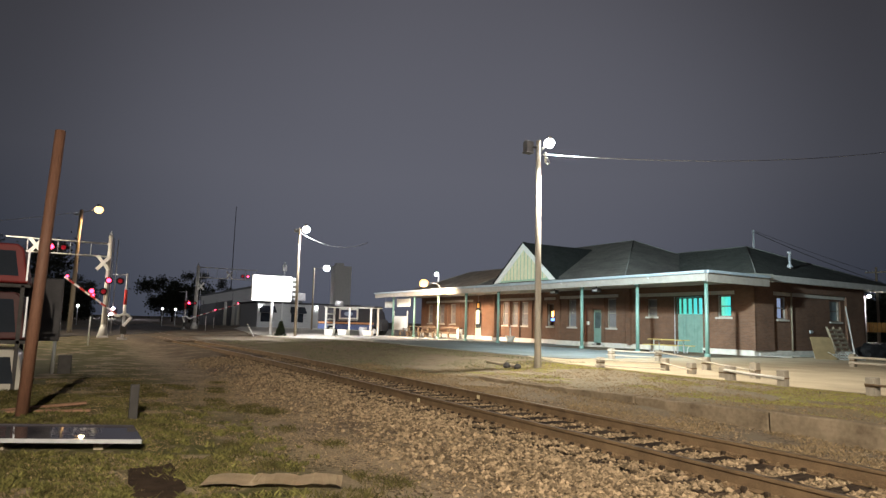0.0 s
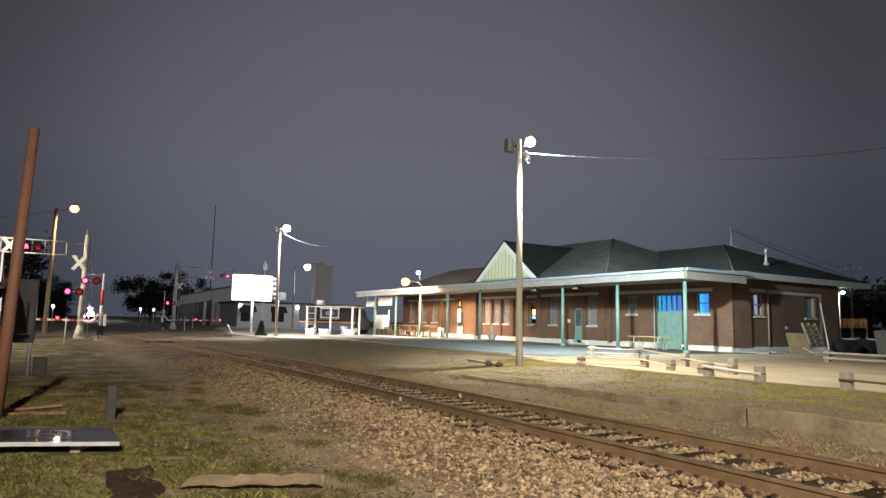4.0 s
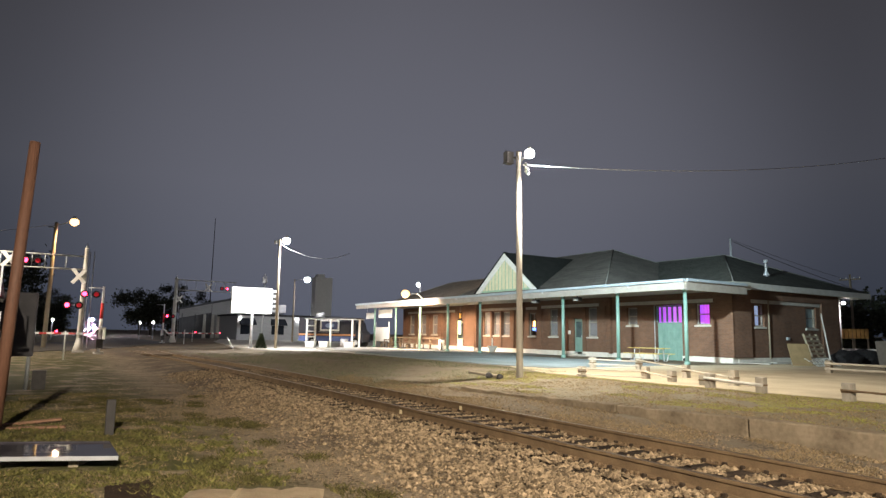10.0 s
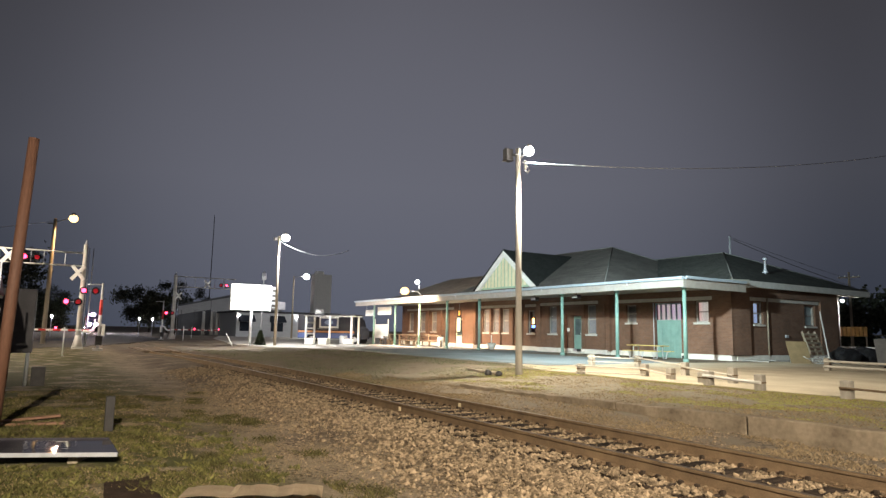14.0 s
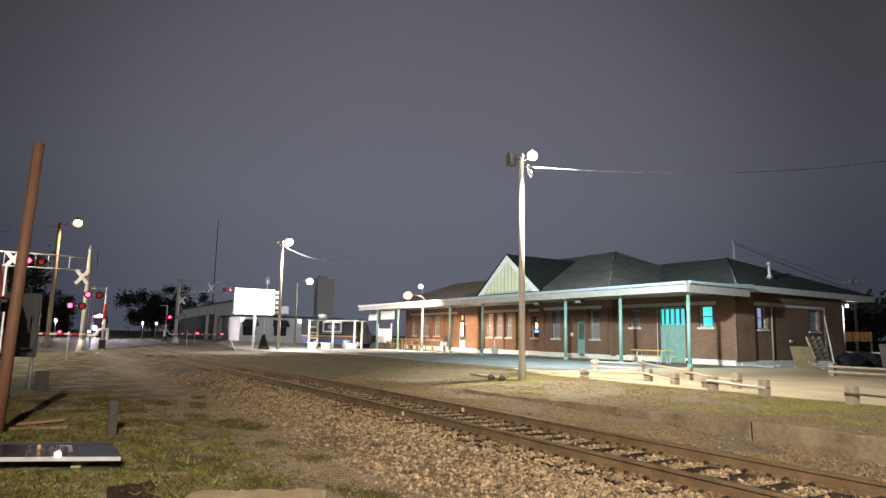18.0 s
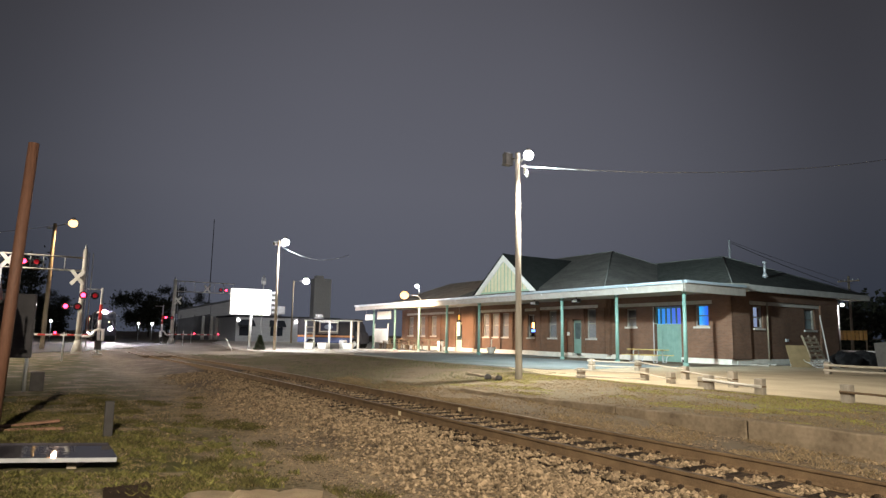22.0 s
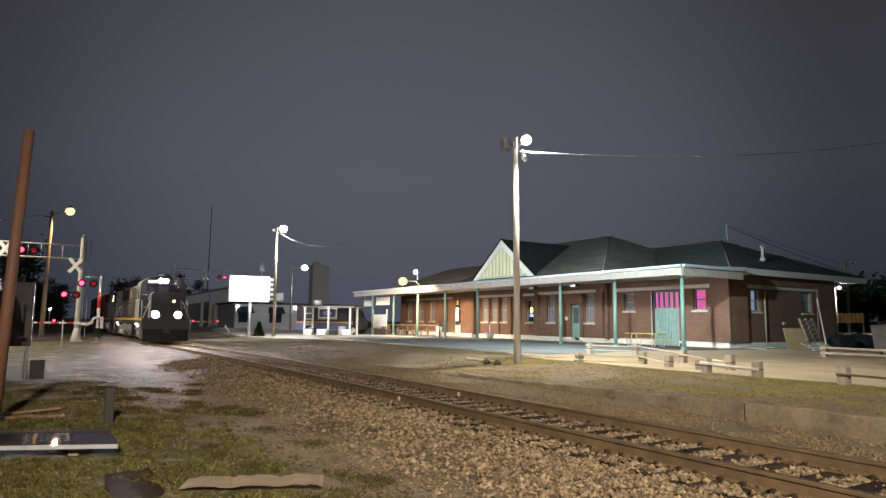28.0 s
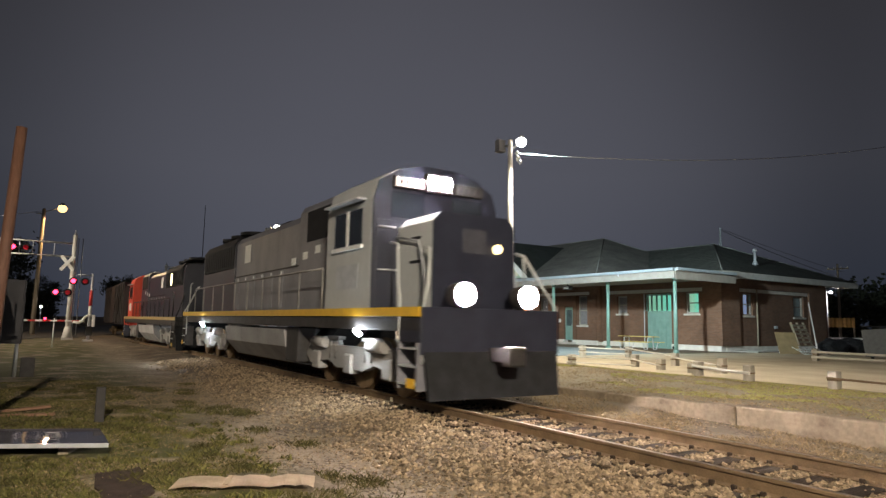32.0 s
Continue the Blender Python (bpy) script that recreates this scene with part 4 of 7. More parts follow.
def locomotive(name, label, side, front, lit, long=22.0, red_cab=False):
    """Nose at x = 0, running to -long; z = 0 on the rails."""
    e = thing(name, label, "locomotive", group="units of the train")
    # underframe, walkway and stripe
    bm = bmesh.new()
    box(bm, -long + 0.7, -0.75, -1.5, 1.5, 1.28, 1.52, 0.02)
    part("underframe", bm, DARK, e)
    bm = bmesh.new()
    for s in (-1, 1):
        box(bm, -long + 0.7, -0.75, s * 1.515 - 0.012, s * 1.515 + 0.012, 1.54, 1.70, 0.0)
    part("sill_stripe", bm, YELLOW if not red_cab else surface("dull_stripe", (0.45, 0.33, 0.12), (0.3, 0.22, 0.09), 0.6), e, "yellow safety stripe along the walkway edge")
    part_box("walkway", (-long + 0.7, -0.75, -1.5, 1.5, 1.524, 1.68), DARK, e, 0.01)
    # hood, with flared radiator section at the rear
    def hood(a, b, w, z0, z1, r=0.25):
        return [(-w, z0), (-w, z1 - r), (-w + r * 0.5, z1 - 0.04), (-w + r * 1.6, z1), (w - r * 1.6, z1), (w - r * 0.5, z1 - 0.04), (w, z1 - r), (w, z0)]
    bm = bmesh.new()
    prism(bm, hood(0, 0, 0.95, 1.685, 4.35), 0, -long + 7.0, -5.05)
    body = part("long_hood", bm, side, e, "long hood with rows of side doors")
    bm = bmesh.new()
    prism(bm, hood(0, 0, 1.0, 1.685, 4.3), 0, -long + 1.9, -long + 7.0 - 0.003)
    rear = part("rear_hood", bm, LOCONAVY, e, "black rear hood round the radiators")
    bm = bmesh.new()
    for s in (-1, 1):
        prism(bm, [(s * 1.003, 3.25), (s * 1.04, 3.3), (s * 1.06, 4.12), (s * 0.9, 4.36), (s * 0.1, 4.40), (s * 0.1, 4.31), (s * 0.9, 4.305), (s * 1.003, 4.05)], 0, -long + 2.2, -long + 6.9)
        for k in range(14):
            x = -long + 2.4 + k * 0.32
            box(bm, x, x + 0.05, min(s * 1.05, s * 1.075), max(s * 1.05, s * 1.075), 3.35, 4.05)
    part("radiator", bm, BLACK, e, "black louvred radiator intakes")
    # dynamic brake / equipment blister behind the cab
    bm = bmesh.new()
    prism(bm, hood(0, 0, 0.985, 1.69, 4.55, 0.22), 0, -8.3, -5.06)
    part("blower_housing", bm, side, e)
    for s in (-1, 1):
        part_box("grille", (-7.7, -5.5, s * 0.99 - 0.015, s * 0.99 + 0.015, 3.5, 4.3), BLACK, e, 0.005, "black intake grille")
        for k in range(9):
            x = -9.7 - k * 0.95
            if x > -long + 7.1:
                dr = part_box("hood_door", (x - 0.86, x, s * 0.962 - 0.012, s * 0.962 + 0.012, 1.78, 2.86), side, body, 0.004)
                part_box("latch", (x - 0.12, x - 0.07, s * 0.985 - 0.012, s * 0.985 + 0.012, 2.7, 2.85), STEEL, dr, 0)
        part_box("side_emblem", (-15.4 + 1.6, -13.1, s * 0.983 - 0.004, s * 0.983 + 0.004, 3.35, 3.95), WHITEPAINT, body, 0, "white panel on the hood side")
        for k in range(3):
            part_box("builder_plate", (-8.9 + k * 0.9, -8.55 + k * 0.9, s * 0.985 - 0.004, s * 0.985 + 0.004, 2.95 + 0.1 * k, 3.15 + 0.1 * k), WHITEPAINT, body, 0)
    # roof fans
    for k in range(3):
        bm = bmesh.new()
        x = -long + 3.2 + k * 1.4
        rod(bm, (x, 0, 4.58), (x, 0, 4.72), 0.6, 0.6, 20)
        part("roof_fan", bm, BLACK, e)
    part_box("exhaust_stack", (-12.2, -11.2, -0.3, 0.3, 4.3, 4.6), BLACK, e, 0.03)
    # cab
    bm = bmesh.new()
    prism(bm, [(-1.5, 1.685), (-1.5, 3.85), (-1.38, 4.25), (-0.95, 4.52), (-0.35, 4.66), (0.35, 4.66), (0.95, 4.52), (1.38, 4.25), (1.5, 3.85), (1.5, 1.685)], 0, -5.0, -2.75)
    cab = part("cab", bm, LOCORED if red_cab else CABGREY, e, "locomotive cab")
    bm = bmesh.new()
    prism(bm, [(-1.49, 1.69), (-1.49, 3.85), (-1.37, 4.24), (-0.94, 4.51), (-0.35, 4.65), (0.35, 4.65), (0.94, 4.51), (1.37, 4.24), (1.49, 3.85), (1.49, 1.69)], 0, -2.747, -2.70)
    part("cab_front", bm, front, cab, "dark cab front")
    for s in (-1, 1):
        w = part_box("side_window", (-4.55, -3.15, s * 1.503 - 0.012, s * 1.503 + 0.012, 3.0, 3.72), CABGLASS, cab, 0.004, "dark sliding cab side window")
        part_box("window_frame", (-3.9, -3.8, s * 1.522 - 0.006, s * 1.522 + 0.006, 2.98, 3.74), WHITEPAINT if not red_cab else DARK, w, 0)
        part_box("cab_sill", (-4.6, -3.1, s * 1.53 - 0.03, s * 1.53 + 0.03, 2.9, 2.97), WHITEPAINT if not red_cab else DARK, w, 0.005)
        part_box("emblem", (-4.4, -3.3, s * 1.503 - 0.004, s * 1.503 + 0.004, 2.1, 2.6), STEEL if not red_cab else WHITEPAINT, cab, 0)
        part_box("windshield", (-2.7, -2.688, s * 0.72 - 0.38, s * 0.72 + 0.38, 3.52, 4.05), CABGLASS, cab, 0.003, "dark windshield pane")
        nb = part_box("number_board", (-2.7, -2.62, s * 0.72 - 0.36, s * 0.72 + 0.36, 4.12, 4.36), DARK, cab, 0.01)
        part_box("lit_plate", (-2.618, -2.612, s * 0.72 - 0.32, s * 0.72 + 0.32, 4.15, 4.33), BOARD if lit and s < 0 else DARK, nb, 0)
        for k in range(4):
            part_box("digit_bar", (-2.611, -2.606, s * 0.72 - 0.24 + k * 0.14, s * 0.72 - 0.18 + k * 0.14, 4.19, 4.29), BLACK, nb, 0)
        part_box("sunshade", (-4.7, -3.0, min(s * 1.5, s * 1.72), max(s * 1.5, s * 1.72), 3.86, 3.9), ALU, cab, 0.005)
    bm = bmesh.new()
    box(bm, -2.7, -2.56, -0.36, 0.27, 4.10, 4.50, 0.03)
    hb = part("headlight_housing", bm, DARK, cab)
    for y in (-0.15, 0.15):
        part_rod("headlight", (-2.60, y - 0.05, 4.30), (-2.545, y - 0.05, 4.30), 0.135, HEAD if lit else STEEL, hb, seg=20)
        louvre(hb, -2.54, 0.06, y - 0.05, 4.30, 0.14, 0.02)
    # nose
    bm = bmesh.new()
    prism(bm, [(-0.92, 1.685), (-0.92, 3.3), (-0.75, 3.48), (0.75, 3.48), (0.92, 3.3), (0.92, 1.685)], 0, -2.698, -1.37)
    nose = part("nose", bm, LOCORED if red_cab else CABGREY, e, "short nose with grey sides")
    bm = bmesh.new()
    prism(bm, [(-0.925, 1.69), (-0.925, 3.3), (-0.755, 3.485), (0.755, 3.485), (0.925, 3.3), (0.925, 1.69)], 0, -1.367, -1.33)
    part("nose_front", bm, front, nose, "dark nose front plate")
    part_box("nose_emblem", (-1.328, -1.322, -0.3, 0.25, 2.75, 3.2), surface("faded_emblem", (0.05, 0.05, 0.06), (0.03, 0.03, 0.04), 0.6), nose, 0, "faded pale emblem")
    for s in (-1, 1):
        for z in (2.55, 3.0):
            part_box("vent_slot", (-2.2, -1.8, s * 0.922 - 0.006, s * 0.922 + 0.006, z, z + 0.06), BLACK, nose, 0)
        pipe_bm = bmesh.new()
        pipe(pipe_bm, [(-1.45, s * 1.05, 1.69), (-1.45, s * 1.05, 2.4), (-1.75, s * 1.0, 2.95), (-2.6, s * 1.0, 3.1)], 0.022, 8)
        part("nose_handrail", pipe_bm, STEEL, nose)
    bm = bmesh.new()
    rod(bm, (-1.33, 0.5, 2.86), (-1.27, 0.5, 2.86), 0.09, 0.09, 14)
    part("nose_lamp", bm, AMBER if lit else STEEL, nose, "round yellowish lamp on the nose")
    # horn, bell, antenna dome
    bm = bmesh.new()
    for y in (-0.12, 0, 0.12):
        rod(bm, (-4.6, y, 4.78), (-4.1, y, 4.80), 0.03, 0.075, 10)
    box(bm, -4.65, -4.55, -0.16, 0.16, 4.64, 4.8)
    part("horn", bm, STEEL, cab)
    # pilots, steps, plough, couplers at both ends
    for end, sx in ((-0.75, 1), (-long + 0.75, -1)):
        bm = bmesh.new()
        box(bm, min(end, end + sx * 0.05), max(end, end + sx * 0.05), -1.5, 1.5, 0.9, 1.70, 0.01)
        pl = part("pilot", bm, front if sx > 0 else BLACK, e, "dark end pilot plate")
        bm = bmesh.new()
        q = [(-1.45, 0.95), (1.45, 0.95), (1.4, 0.16), (-1.4, 0.16)]
        a = [bm.verts.new((end + sx * (0.06 + (0.32 if z < 0.5 else 0) - 0.2 * abs(y) / 1.45 * (z < 0.5)), y, z)) for y, z in q]
        b = [bm.verts.new((end + sx * (0.02 + (0.28 if z < 0.5 else 0) - 0.2 * abs(y) / 1.45 * (z < 0.5)), y, z)) for y, z in q]
        bm.faces.new(a), bm.faces.new(b[::-1])
        for i in range(4):
            bm.faces.new((a[i], a[(i + 1) % 4], b[(i + 1) % 4], b[i]))
        part("snow_plough", bm, BLACK, e)
        bm = bmesh.new()
        box(bm, min(end, end + sx * 0.55), max(end, end + sx * 0.55), -0.11, 0.11, 0.78, 1.02, 0.02)
        box(bm, min(end + sx * 0.5, end + sx * 0.75), max(end + sx * 0.5, end + sx * 0.75), -0.2, 0.16, 0.72, 1.06, 0.04)
        part("coupler", bm, DARK, e, "dark knuckle coupler")
        for s in (-1, 1):
            st = part_box("step_well", (min(end, end - sx * 0.75), max(end, end - sx * 0.75), min(s * 1.5, s * 1.12), max(s * 1.5, s * 1.12), 1.1, 1.519), front if sx > 0 else BLACK, e, 0.01)
            for k in range(3):
                z = 0.38 + k * 0.3
                part_box("step_tread", (min(end - sx * 0.05, end - sx * 0.7), max(end - sx * 0.05, end - sx * 0.7), min(s * 1.53, s * 1.2), max(s * 1.53, s * 1.2), z, z + 0.03), STEEL, st, 0)
            for dx in (0.04, 0.7):
                part_box("step_side", (min(end - sx * dx, end - sx * (dx + 0.03)), max(end - sx * dx, end - sx * (dx + 0.03)), min(s * 1.53, s * 1.2), max(s * 1.53, s * 1.2), 0.3, 1.1), side if sx > 0 else DARK, st, 0)
            part_box("step_marker", (min(end - sx * 0.1, end - sx * 0.35), max(end - sx * 0.1, end - sx * 0.35), s * 1.545 - 0.01, s * 1.545 + 0.01, 0.34, 0.5), YELLOW, st, 0)
            paint = CABGREY if not red_cab else DARK
            handrail(e, [(end + sx * 0.02, s * 1.46, 0.75), (end + sx * 0.02, s * 1.46, 1.75), (end - sx * 0.12, s * 1.3, 2.1), (end - sx * 0.45, s * 1.08, 2.75), (end - sx * 0.62, s * 1.05, 2.8)], paint)
            handrail(e, [(end - sx * 0.74, s * 1.5, 0.75), (end - sx * 0.74, s * 1.5, 1.85), (end - sx * 0.9, s * 1.46, 2.1), (end - sx * 0.95, s * 1.46, 2.85), (end - sx * 1.2, s * 1.46, 2.9)], paint)
    # ditch lights on the front deck
    for y in (-0.70, 0.70):
        bm = bmesh.new()
        rod(bm, (-0.95, y, 1.93), (-0.72, y, 1.93), 0.2, 0.225, 20)
        n = 20
        ring = [[bm.verts.new((x, y + r * math.cos(6.2832 * i / n), 1.93 + r * math.sin(6.2832 * i / n))) for i in range(n)] for x, r in ((-0.72, 0.225), (-0.60, 0.225), (-0.60, 0.205), (-0.715, 0.205))]
        for p, q in zip(ring, ring[1:]):
            for i in range(n):
                bm.faces.new((p[i], p[(i + 1) % n], q[(i + 1) % n], q[i]))
        box(bm, -0.9, -0.8, y - 0.05, y + 0.05, 1.69, 1.77)
        h = part("ditch_light_housing", bm, DARK, e)
        part_rod("ditch_light", (-0.717, y, 1.93), (-0.70, y, 1.93), 0.195, DITCH if lit else STEEL, h, seg=20)
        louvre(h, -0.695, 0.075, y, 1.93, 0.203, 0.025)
        if lit:
            # A made-up glowing ring throws glare and light aside from the beam.
            bm = bmesh.new()
            pipe(bm, [(-0.610, y + 0.192 * math.cos(6.2832 * i / 20), 1.93 + 0.192 * math.sin(6.2832 * i / 20)) for i in range(21)], 0.010, 6)
            part("lens_rim", bm, RINGGLOW, h, "glowing ring added round the lamp for glare and sideways light")
    # handrails along the walkways
    for s in (-1, 1):
        pts = [(-5.3 - k * 1.55, s * 1.46, 2.62) for k in range(int((long - 7) / 1.55) + 1)]
        handrail(e, pts, DIRTY if not red_cab else DARK)
        for q in pts:
            bm = bmesh.new()
            rod(bm, (q[0], q[1], 1.6), q, 0.02, 0.02, 6)
            part("stanchion", bm, DIRTY if not red_cab else DARK, e)
    # fuel tank, air tanks, sand boxes, step lights
    bm = bmesh.new()
    prism(bm, [(-1.35, 0.75), (-1.42, 1.2), (1.42, 1.2), (1.35, 0.75), (0.95, 0.3), (-0.95, 0.3)], 0, -long / 2 - 3.2, -long / 2 + 3.0)
    part("fuel_tank", bm, TANKGREY, e, "long grimed grey fuel tank")
    bm = bmesh.new()
    rod(bm, (-long / 2 + 3.02, 0, 0.72), (-long / 2 + 4.1, 0, 0.72), 0.62, 0.62, 20)
    for s in (-1, 1):
        box(bm, -long / 2 + 3.1, -long / 2 + 4.0, min(s * 0.9, s * 1.38), max(s * 0.9, s * 1.38), 0.4, 1.27, 0.04)
    part("battery_box", bm, DARK, e, "dark equipment boxes ahead of the fuel tank")
    bm = bmesh.new()
    for s in (-1, 1):
        box(bm, -long + 7.1, -8.32, s * 0.955 - 0.012, s * 0.955 + 0.012, 2.9, 2.94)
    part("belt_rail", bm, DARK, body, "dark seam along the hood")
    # grab irons and pale door frame on the cab front
    bm = bmesh.new()
    for y, z, w in ((-1.2, 3.3, 0.18), (-1.15, 2.45, 0.22), (1.15, 2.45, 0.22)):
        rod(bm, (-2.64, y - w, z), (-2.64, y + w, z), 0.02, 0.02, 8)
        for d in (-w, w):
            rod(bm, (-2.64, y + d, z), (-2.7, y + d, z), 0.015, 0.015, 6)
    part("grab_iron", bm, STEEL, cab, "pale grab irons")
    part_box("front_door", (-2.699, -2.68, -1.42, -1.0, 1.72, 3.45), front, cab, 0.006, "narrow door in the cab front")
    for s in (-1, 1):
        part_rod("air_tank", (-long / 2 - 3.0, s * 1.25, 1.24), (-long / 2 - 0.2, s * 1.25, 1.24), 0.14, DIRTY, e)
        for x in (-3.2, -long + 4.6):
            part_rod("step_light", (x, s * 1.50, 1.235), (x, s * 1.535, 1.20), 0.085, STEPLIGHT if s < 0 else DARK, e, seg=12)
        part_rod("brake_wheel", (-5.7, s * 1.0, 2.3), (-5.7, s * 1.03, 2.3), 0.22, DARK, e, seg=16)
    # rear number boards
    rb = part_box("rear_number_board", (-long + 2.2, -long + 3.1, -1.02, -0.985, 4.0, 4.18), DARK, rear, 0.01)
    part_box("lit_plate", (-long + 2.23, -long + 3.07, -1.028, -1.022, 4.02, 4.16), surface("dull_plate", (0.6, 0.6, 0.55), (0.45, 0.45, 0.42), 0.5), rb, 0)
    if red_cab:
        # Hood panel brightened by emission; no lamp stands behind it.
        part_box("hood_window", (-17.25, -16.95, 1.08, 1.11, 3.35, 3.95), HOODGLOW, body, 0.01, "panel on the hood side, brightened by its own glow")
    truck(e, -4.35), truck(e, -long + 4.35)
    return e


def freight_car():
    e = thing("freight_car", "dark boxcar coupled behind the locomotives", "freight car", group="units of the train")
    part_box("body", (-15.6, -0.6, -1.5, 1.5, 1.1, 4.3), surface("dark_brown_paint", (0.034, 0.022, 0.02), (0.02, 0.015, 0.014), 0.7, 1.5, 0.2), e, 0.03)
    for s in (-1, 1):
        part_box("door", (-9.6, -6.6, s * 1.53 - 0.03, s * 1.53 + 0.03, 1.2, 4.1), surface("dark_door", (0.042, 0.026, 0.023), (0.027, 0.018, 0.016), 0.7), e, 0.01)
        for k in range(12):
            x = -15.4 + k * 1.3
            if not -9.9 < x < -6.4:
                part_box("rib", (x, x + 0.1, s * 1.53 - 0.03, s * 1.53 + 0.03, 1.15, 4.2), DARK, e, 0.005)
    part_box("sill", (-16.1, -0.1, -0.4, 0.4, 0.8, 1.09), DARK, e, 0.01)
    for x in (-13.6, -2.6):
        bm = bmesh.new()
        for s in (-1, 1):
            box(bm, x - 1.2, x + 1.2, s * 1.0 - 0.06, s * 1.0 + 0.06, 0.3, 0.6, 0.05)
        box(bm, x - 0.3, x + 0.3, -1.0, 1.0, 0.4, 0.8)
        tr = part("truck_frame", bm, RUST, e)
        for k in (-0.9, 0.9):
            bm = bmesh.new()
            for s in (-1, 1):
                rod(bm, (0, s * 0.69, 0), (0, s * 0.82, 0), 0.42, 0.42, 20)
                rod(bm, (0, s * 0.82, 0), (0, s * 0.86, 0), 0.16, 0.12, 12)
                for j in range(3):
                    a = 2.0944 * j
                    rod(bm, (0.27 * math.cos(a), s * 0.82, 0.27 * math.sin(a)), (0.27 * math.cos(a), s * 0.84, 0.27 * math.sin(a)), 0.05, 0.05, 8)
            rod(bm, (0, -0.7, 0), (0, 0.7, 0), 0.08)
            w = part("wheelset", bm, RUST, tr)
            w.location = (x + k, 0, 0.42)
            AXLES.append(w)
    return e


LEAD = locomotive("locomotive", "grey diesel locomotive with yellow stripe and bright headlights", LOCOGREY, LOCONAVY, True)
SECOND = locomotive("locomotive", "black diesel locomotive with a red-orange cab, coupled behind", LOCONAVY, LOCORED, False, 22.0, True)
CAR = freight_car()


def train_pose(nose):
    """Where a unit stands whose nose is at this x, turned to the track."""
    a, b = nose, nose - 22.0
    ya, yb = track_y(a - 4), track_y(b + 4)
    return pose(nose, ya + (ya - yb) / 14 * 4, 0.5 * (track_z(a - 4) + track_z(b + 4)), 0, 0, math.degrees(math.atan2(ya - yb, 14)))


def nose_x(t):
    return -8.55 - 9.4 * (32 - t)


# ---- poles, lamps and wires ----
LAMPGLOW = glow("lamp_glow", (1.0, 0.98, 0.93), 60.0)
SODIUMGLOW = glow("sodium_glow", (1.0, 0.58, 0.22), 4.0)
EAVEGLOW = glow("eave_lamp_glow", (1.0, 0.60, 0.22), 3.6)


def pole(name, label, base, top, r0, r1, material, category="pole"):
    p = thing(name, label, category, base)
    b, t = Vector(base), Vector(top)
    part_rod("shaft", (0, 0, -0.3), t - b, r0, material, p, r1, 14)
    return p


def head(parent, at, to, size, material):
    """A lamp head on an arm, in the pole's space."""
    at, to = Vector(at), Vector(to)
    bm = bmesh.new()
    rod(bm, at, to, 0.035, 0.035, 8)
    part("arm", bm, STEEL, parent)
    bm = bmesh.new()
    rod(bm, to + Vector((0, 0, size * 1.05)), to + Vector((0, 0, size * 0.35)), size * 0.4, size * 0.7, 16)
    h = part("lamp_head", bm, STEEL, parent)
    bm = bmesh.new()
    ball(bm, to - Vector((0, 0, size * 0.3)), size * 1.02, 18, 0.95)
    part("lens", bm, material, h, "glowing lamp lens")


POLEWOOD = surface("weathered_grey_pole", (0.47, 0.435, 0.385), (0.30, 0.27, 0.23), 0.9, 2.2, 0.6, 0, 30, (6, 6, 0.25))
DIMBOX = surface("grey_box_paint", (0.16, 0.16, 0.165), (0.10, 0.10, 0.105), 0.7, 4, 0.15)
a = pole("lamp_pole", "weathered wooden pole with a bright floodlight and control box", (-17.02, 13.37, 0.1), (-17.06, 13.32, 7.75), 0.12, 0.085, POLEWOOD, "lamp pole")
head(a, (0.0, 0.0, 7.3), (0.2, 0.24, 7.62), 0.17, LAMPGLOW)
bm = bmesh.new()
box(bm, -0.42, -0.18, -0.42, -0.14, 7.28, 7.66, 0.02)
box(bm, -0.44, -0.16, -0.44, -0.12, 7.24, 7.285, 0.01)
rod(bm, (-0.36, -0.36, 7.66), (-0.36, -0.36, 7.74), 0.02, 0.015, 8)
box(bm, -0.2, 0.0, -0.2, 0.0, 7.42, 7.46)
part("control_box", bm, DIMBOX, a, "grey control box on the pole")
bm = bmesh.new()
pipe(bm, [(0.02, 0.09, 7.2), (0.12, 0.14, 7.12), (0.2, 0.2, 7.0), (0.24, 0.22, 6.86), (0.18, 0.2, 6.8), (0.13, 0.14, 6.9)], 0.016, 6)
part("cable_loop", bm, WHITEPAINT, a, "pale slack loop of cable")
bm = bmesh.new()
for z in (6.95, 7.05, 7.2):
    ball(bm, (0.14, 0.12, z), 0.05, 8)
part("insulator", bm, WHITEPAINT, a)

b = pole("lamp_pole", "weathered pole with a bright lamp beside the yard", (-55.0, 16.73, -0.1), (-55.0, 16.65, 9.5), 0.13, 0.09, OLDWOOD, "lamp pole")
head(b, (0, 0, 9.3), (0.15, 0.45, 9.6), 0.32, LAMPGLOW)
part_box("control_box", (-0.3, 0.0, -0.5, -0.15, 9.2, 9.5), STEEL, b, 0.02)
c = pole("street_lamp", "slim street lamp in the yard beyond the food truck", (-96.3, 31.8, -0.1), (-96.3, 31.75, 9.6), 0.14, 0.09, OLDWOOD, "street lamp")
head(c, (0, 0, 9.5), (0.6, 1.75, 9.8), 0.45, LAMPGLOW)
d = pole("street_lamp", "leaning pole with an orange sodium lamp", (-64.05, -0.27, -0.2), (-64.05, -0.2, 10.5), 0.2, 0.14, OLDWOOD, "street lamp")
head(d, (0, 0.05, 10.4), (0.0, 1.4, 10.95), 0.36, SODIUMGLOW)
part_box("bracket", (-0.1, 0.1, -0.5, 0.1, 10.2, 10.3), STEEL, d, 0.02)
e = thing("eave_lamp", "bright orange floodlight on an arm over the canopy edge", "lamp", (-48.0, 27.2, 4.45))
bm = bmesh.new()
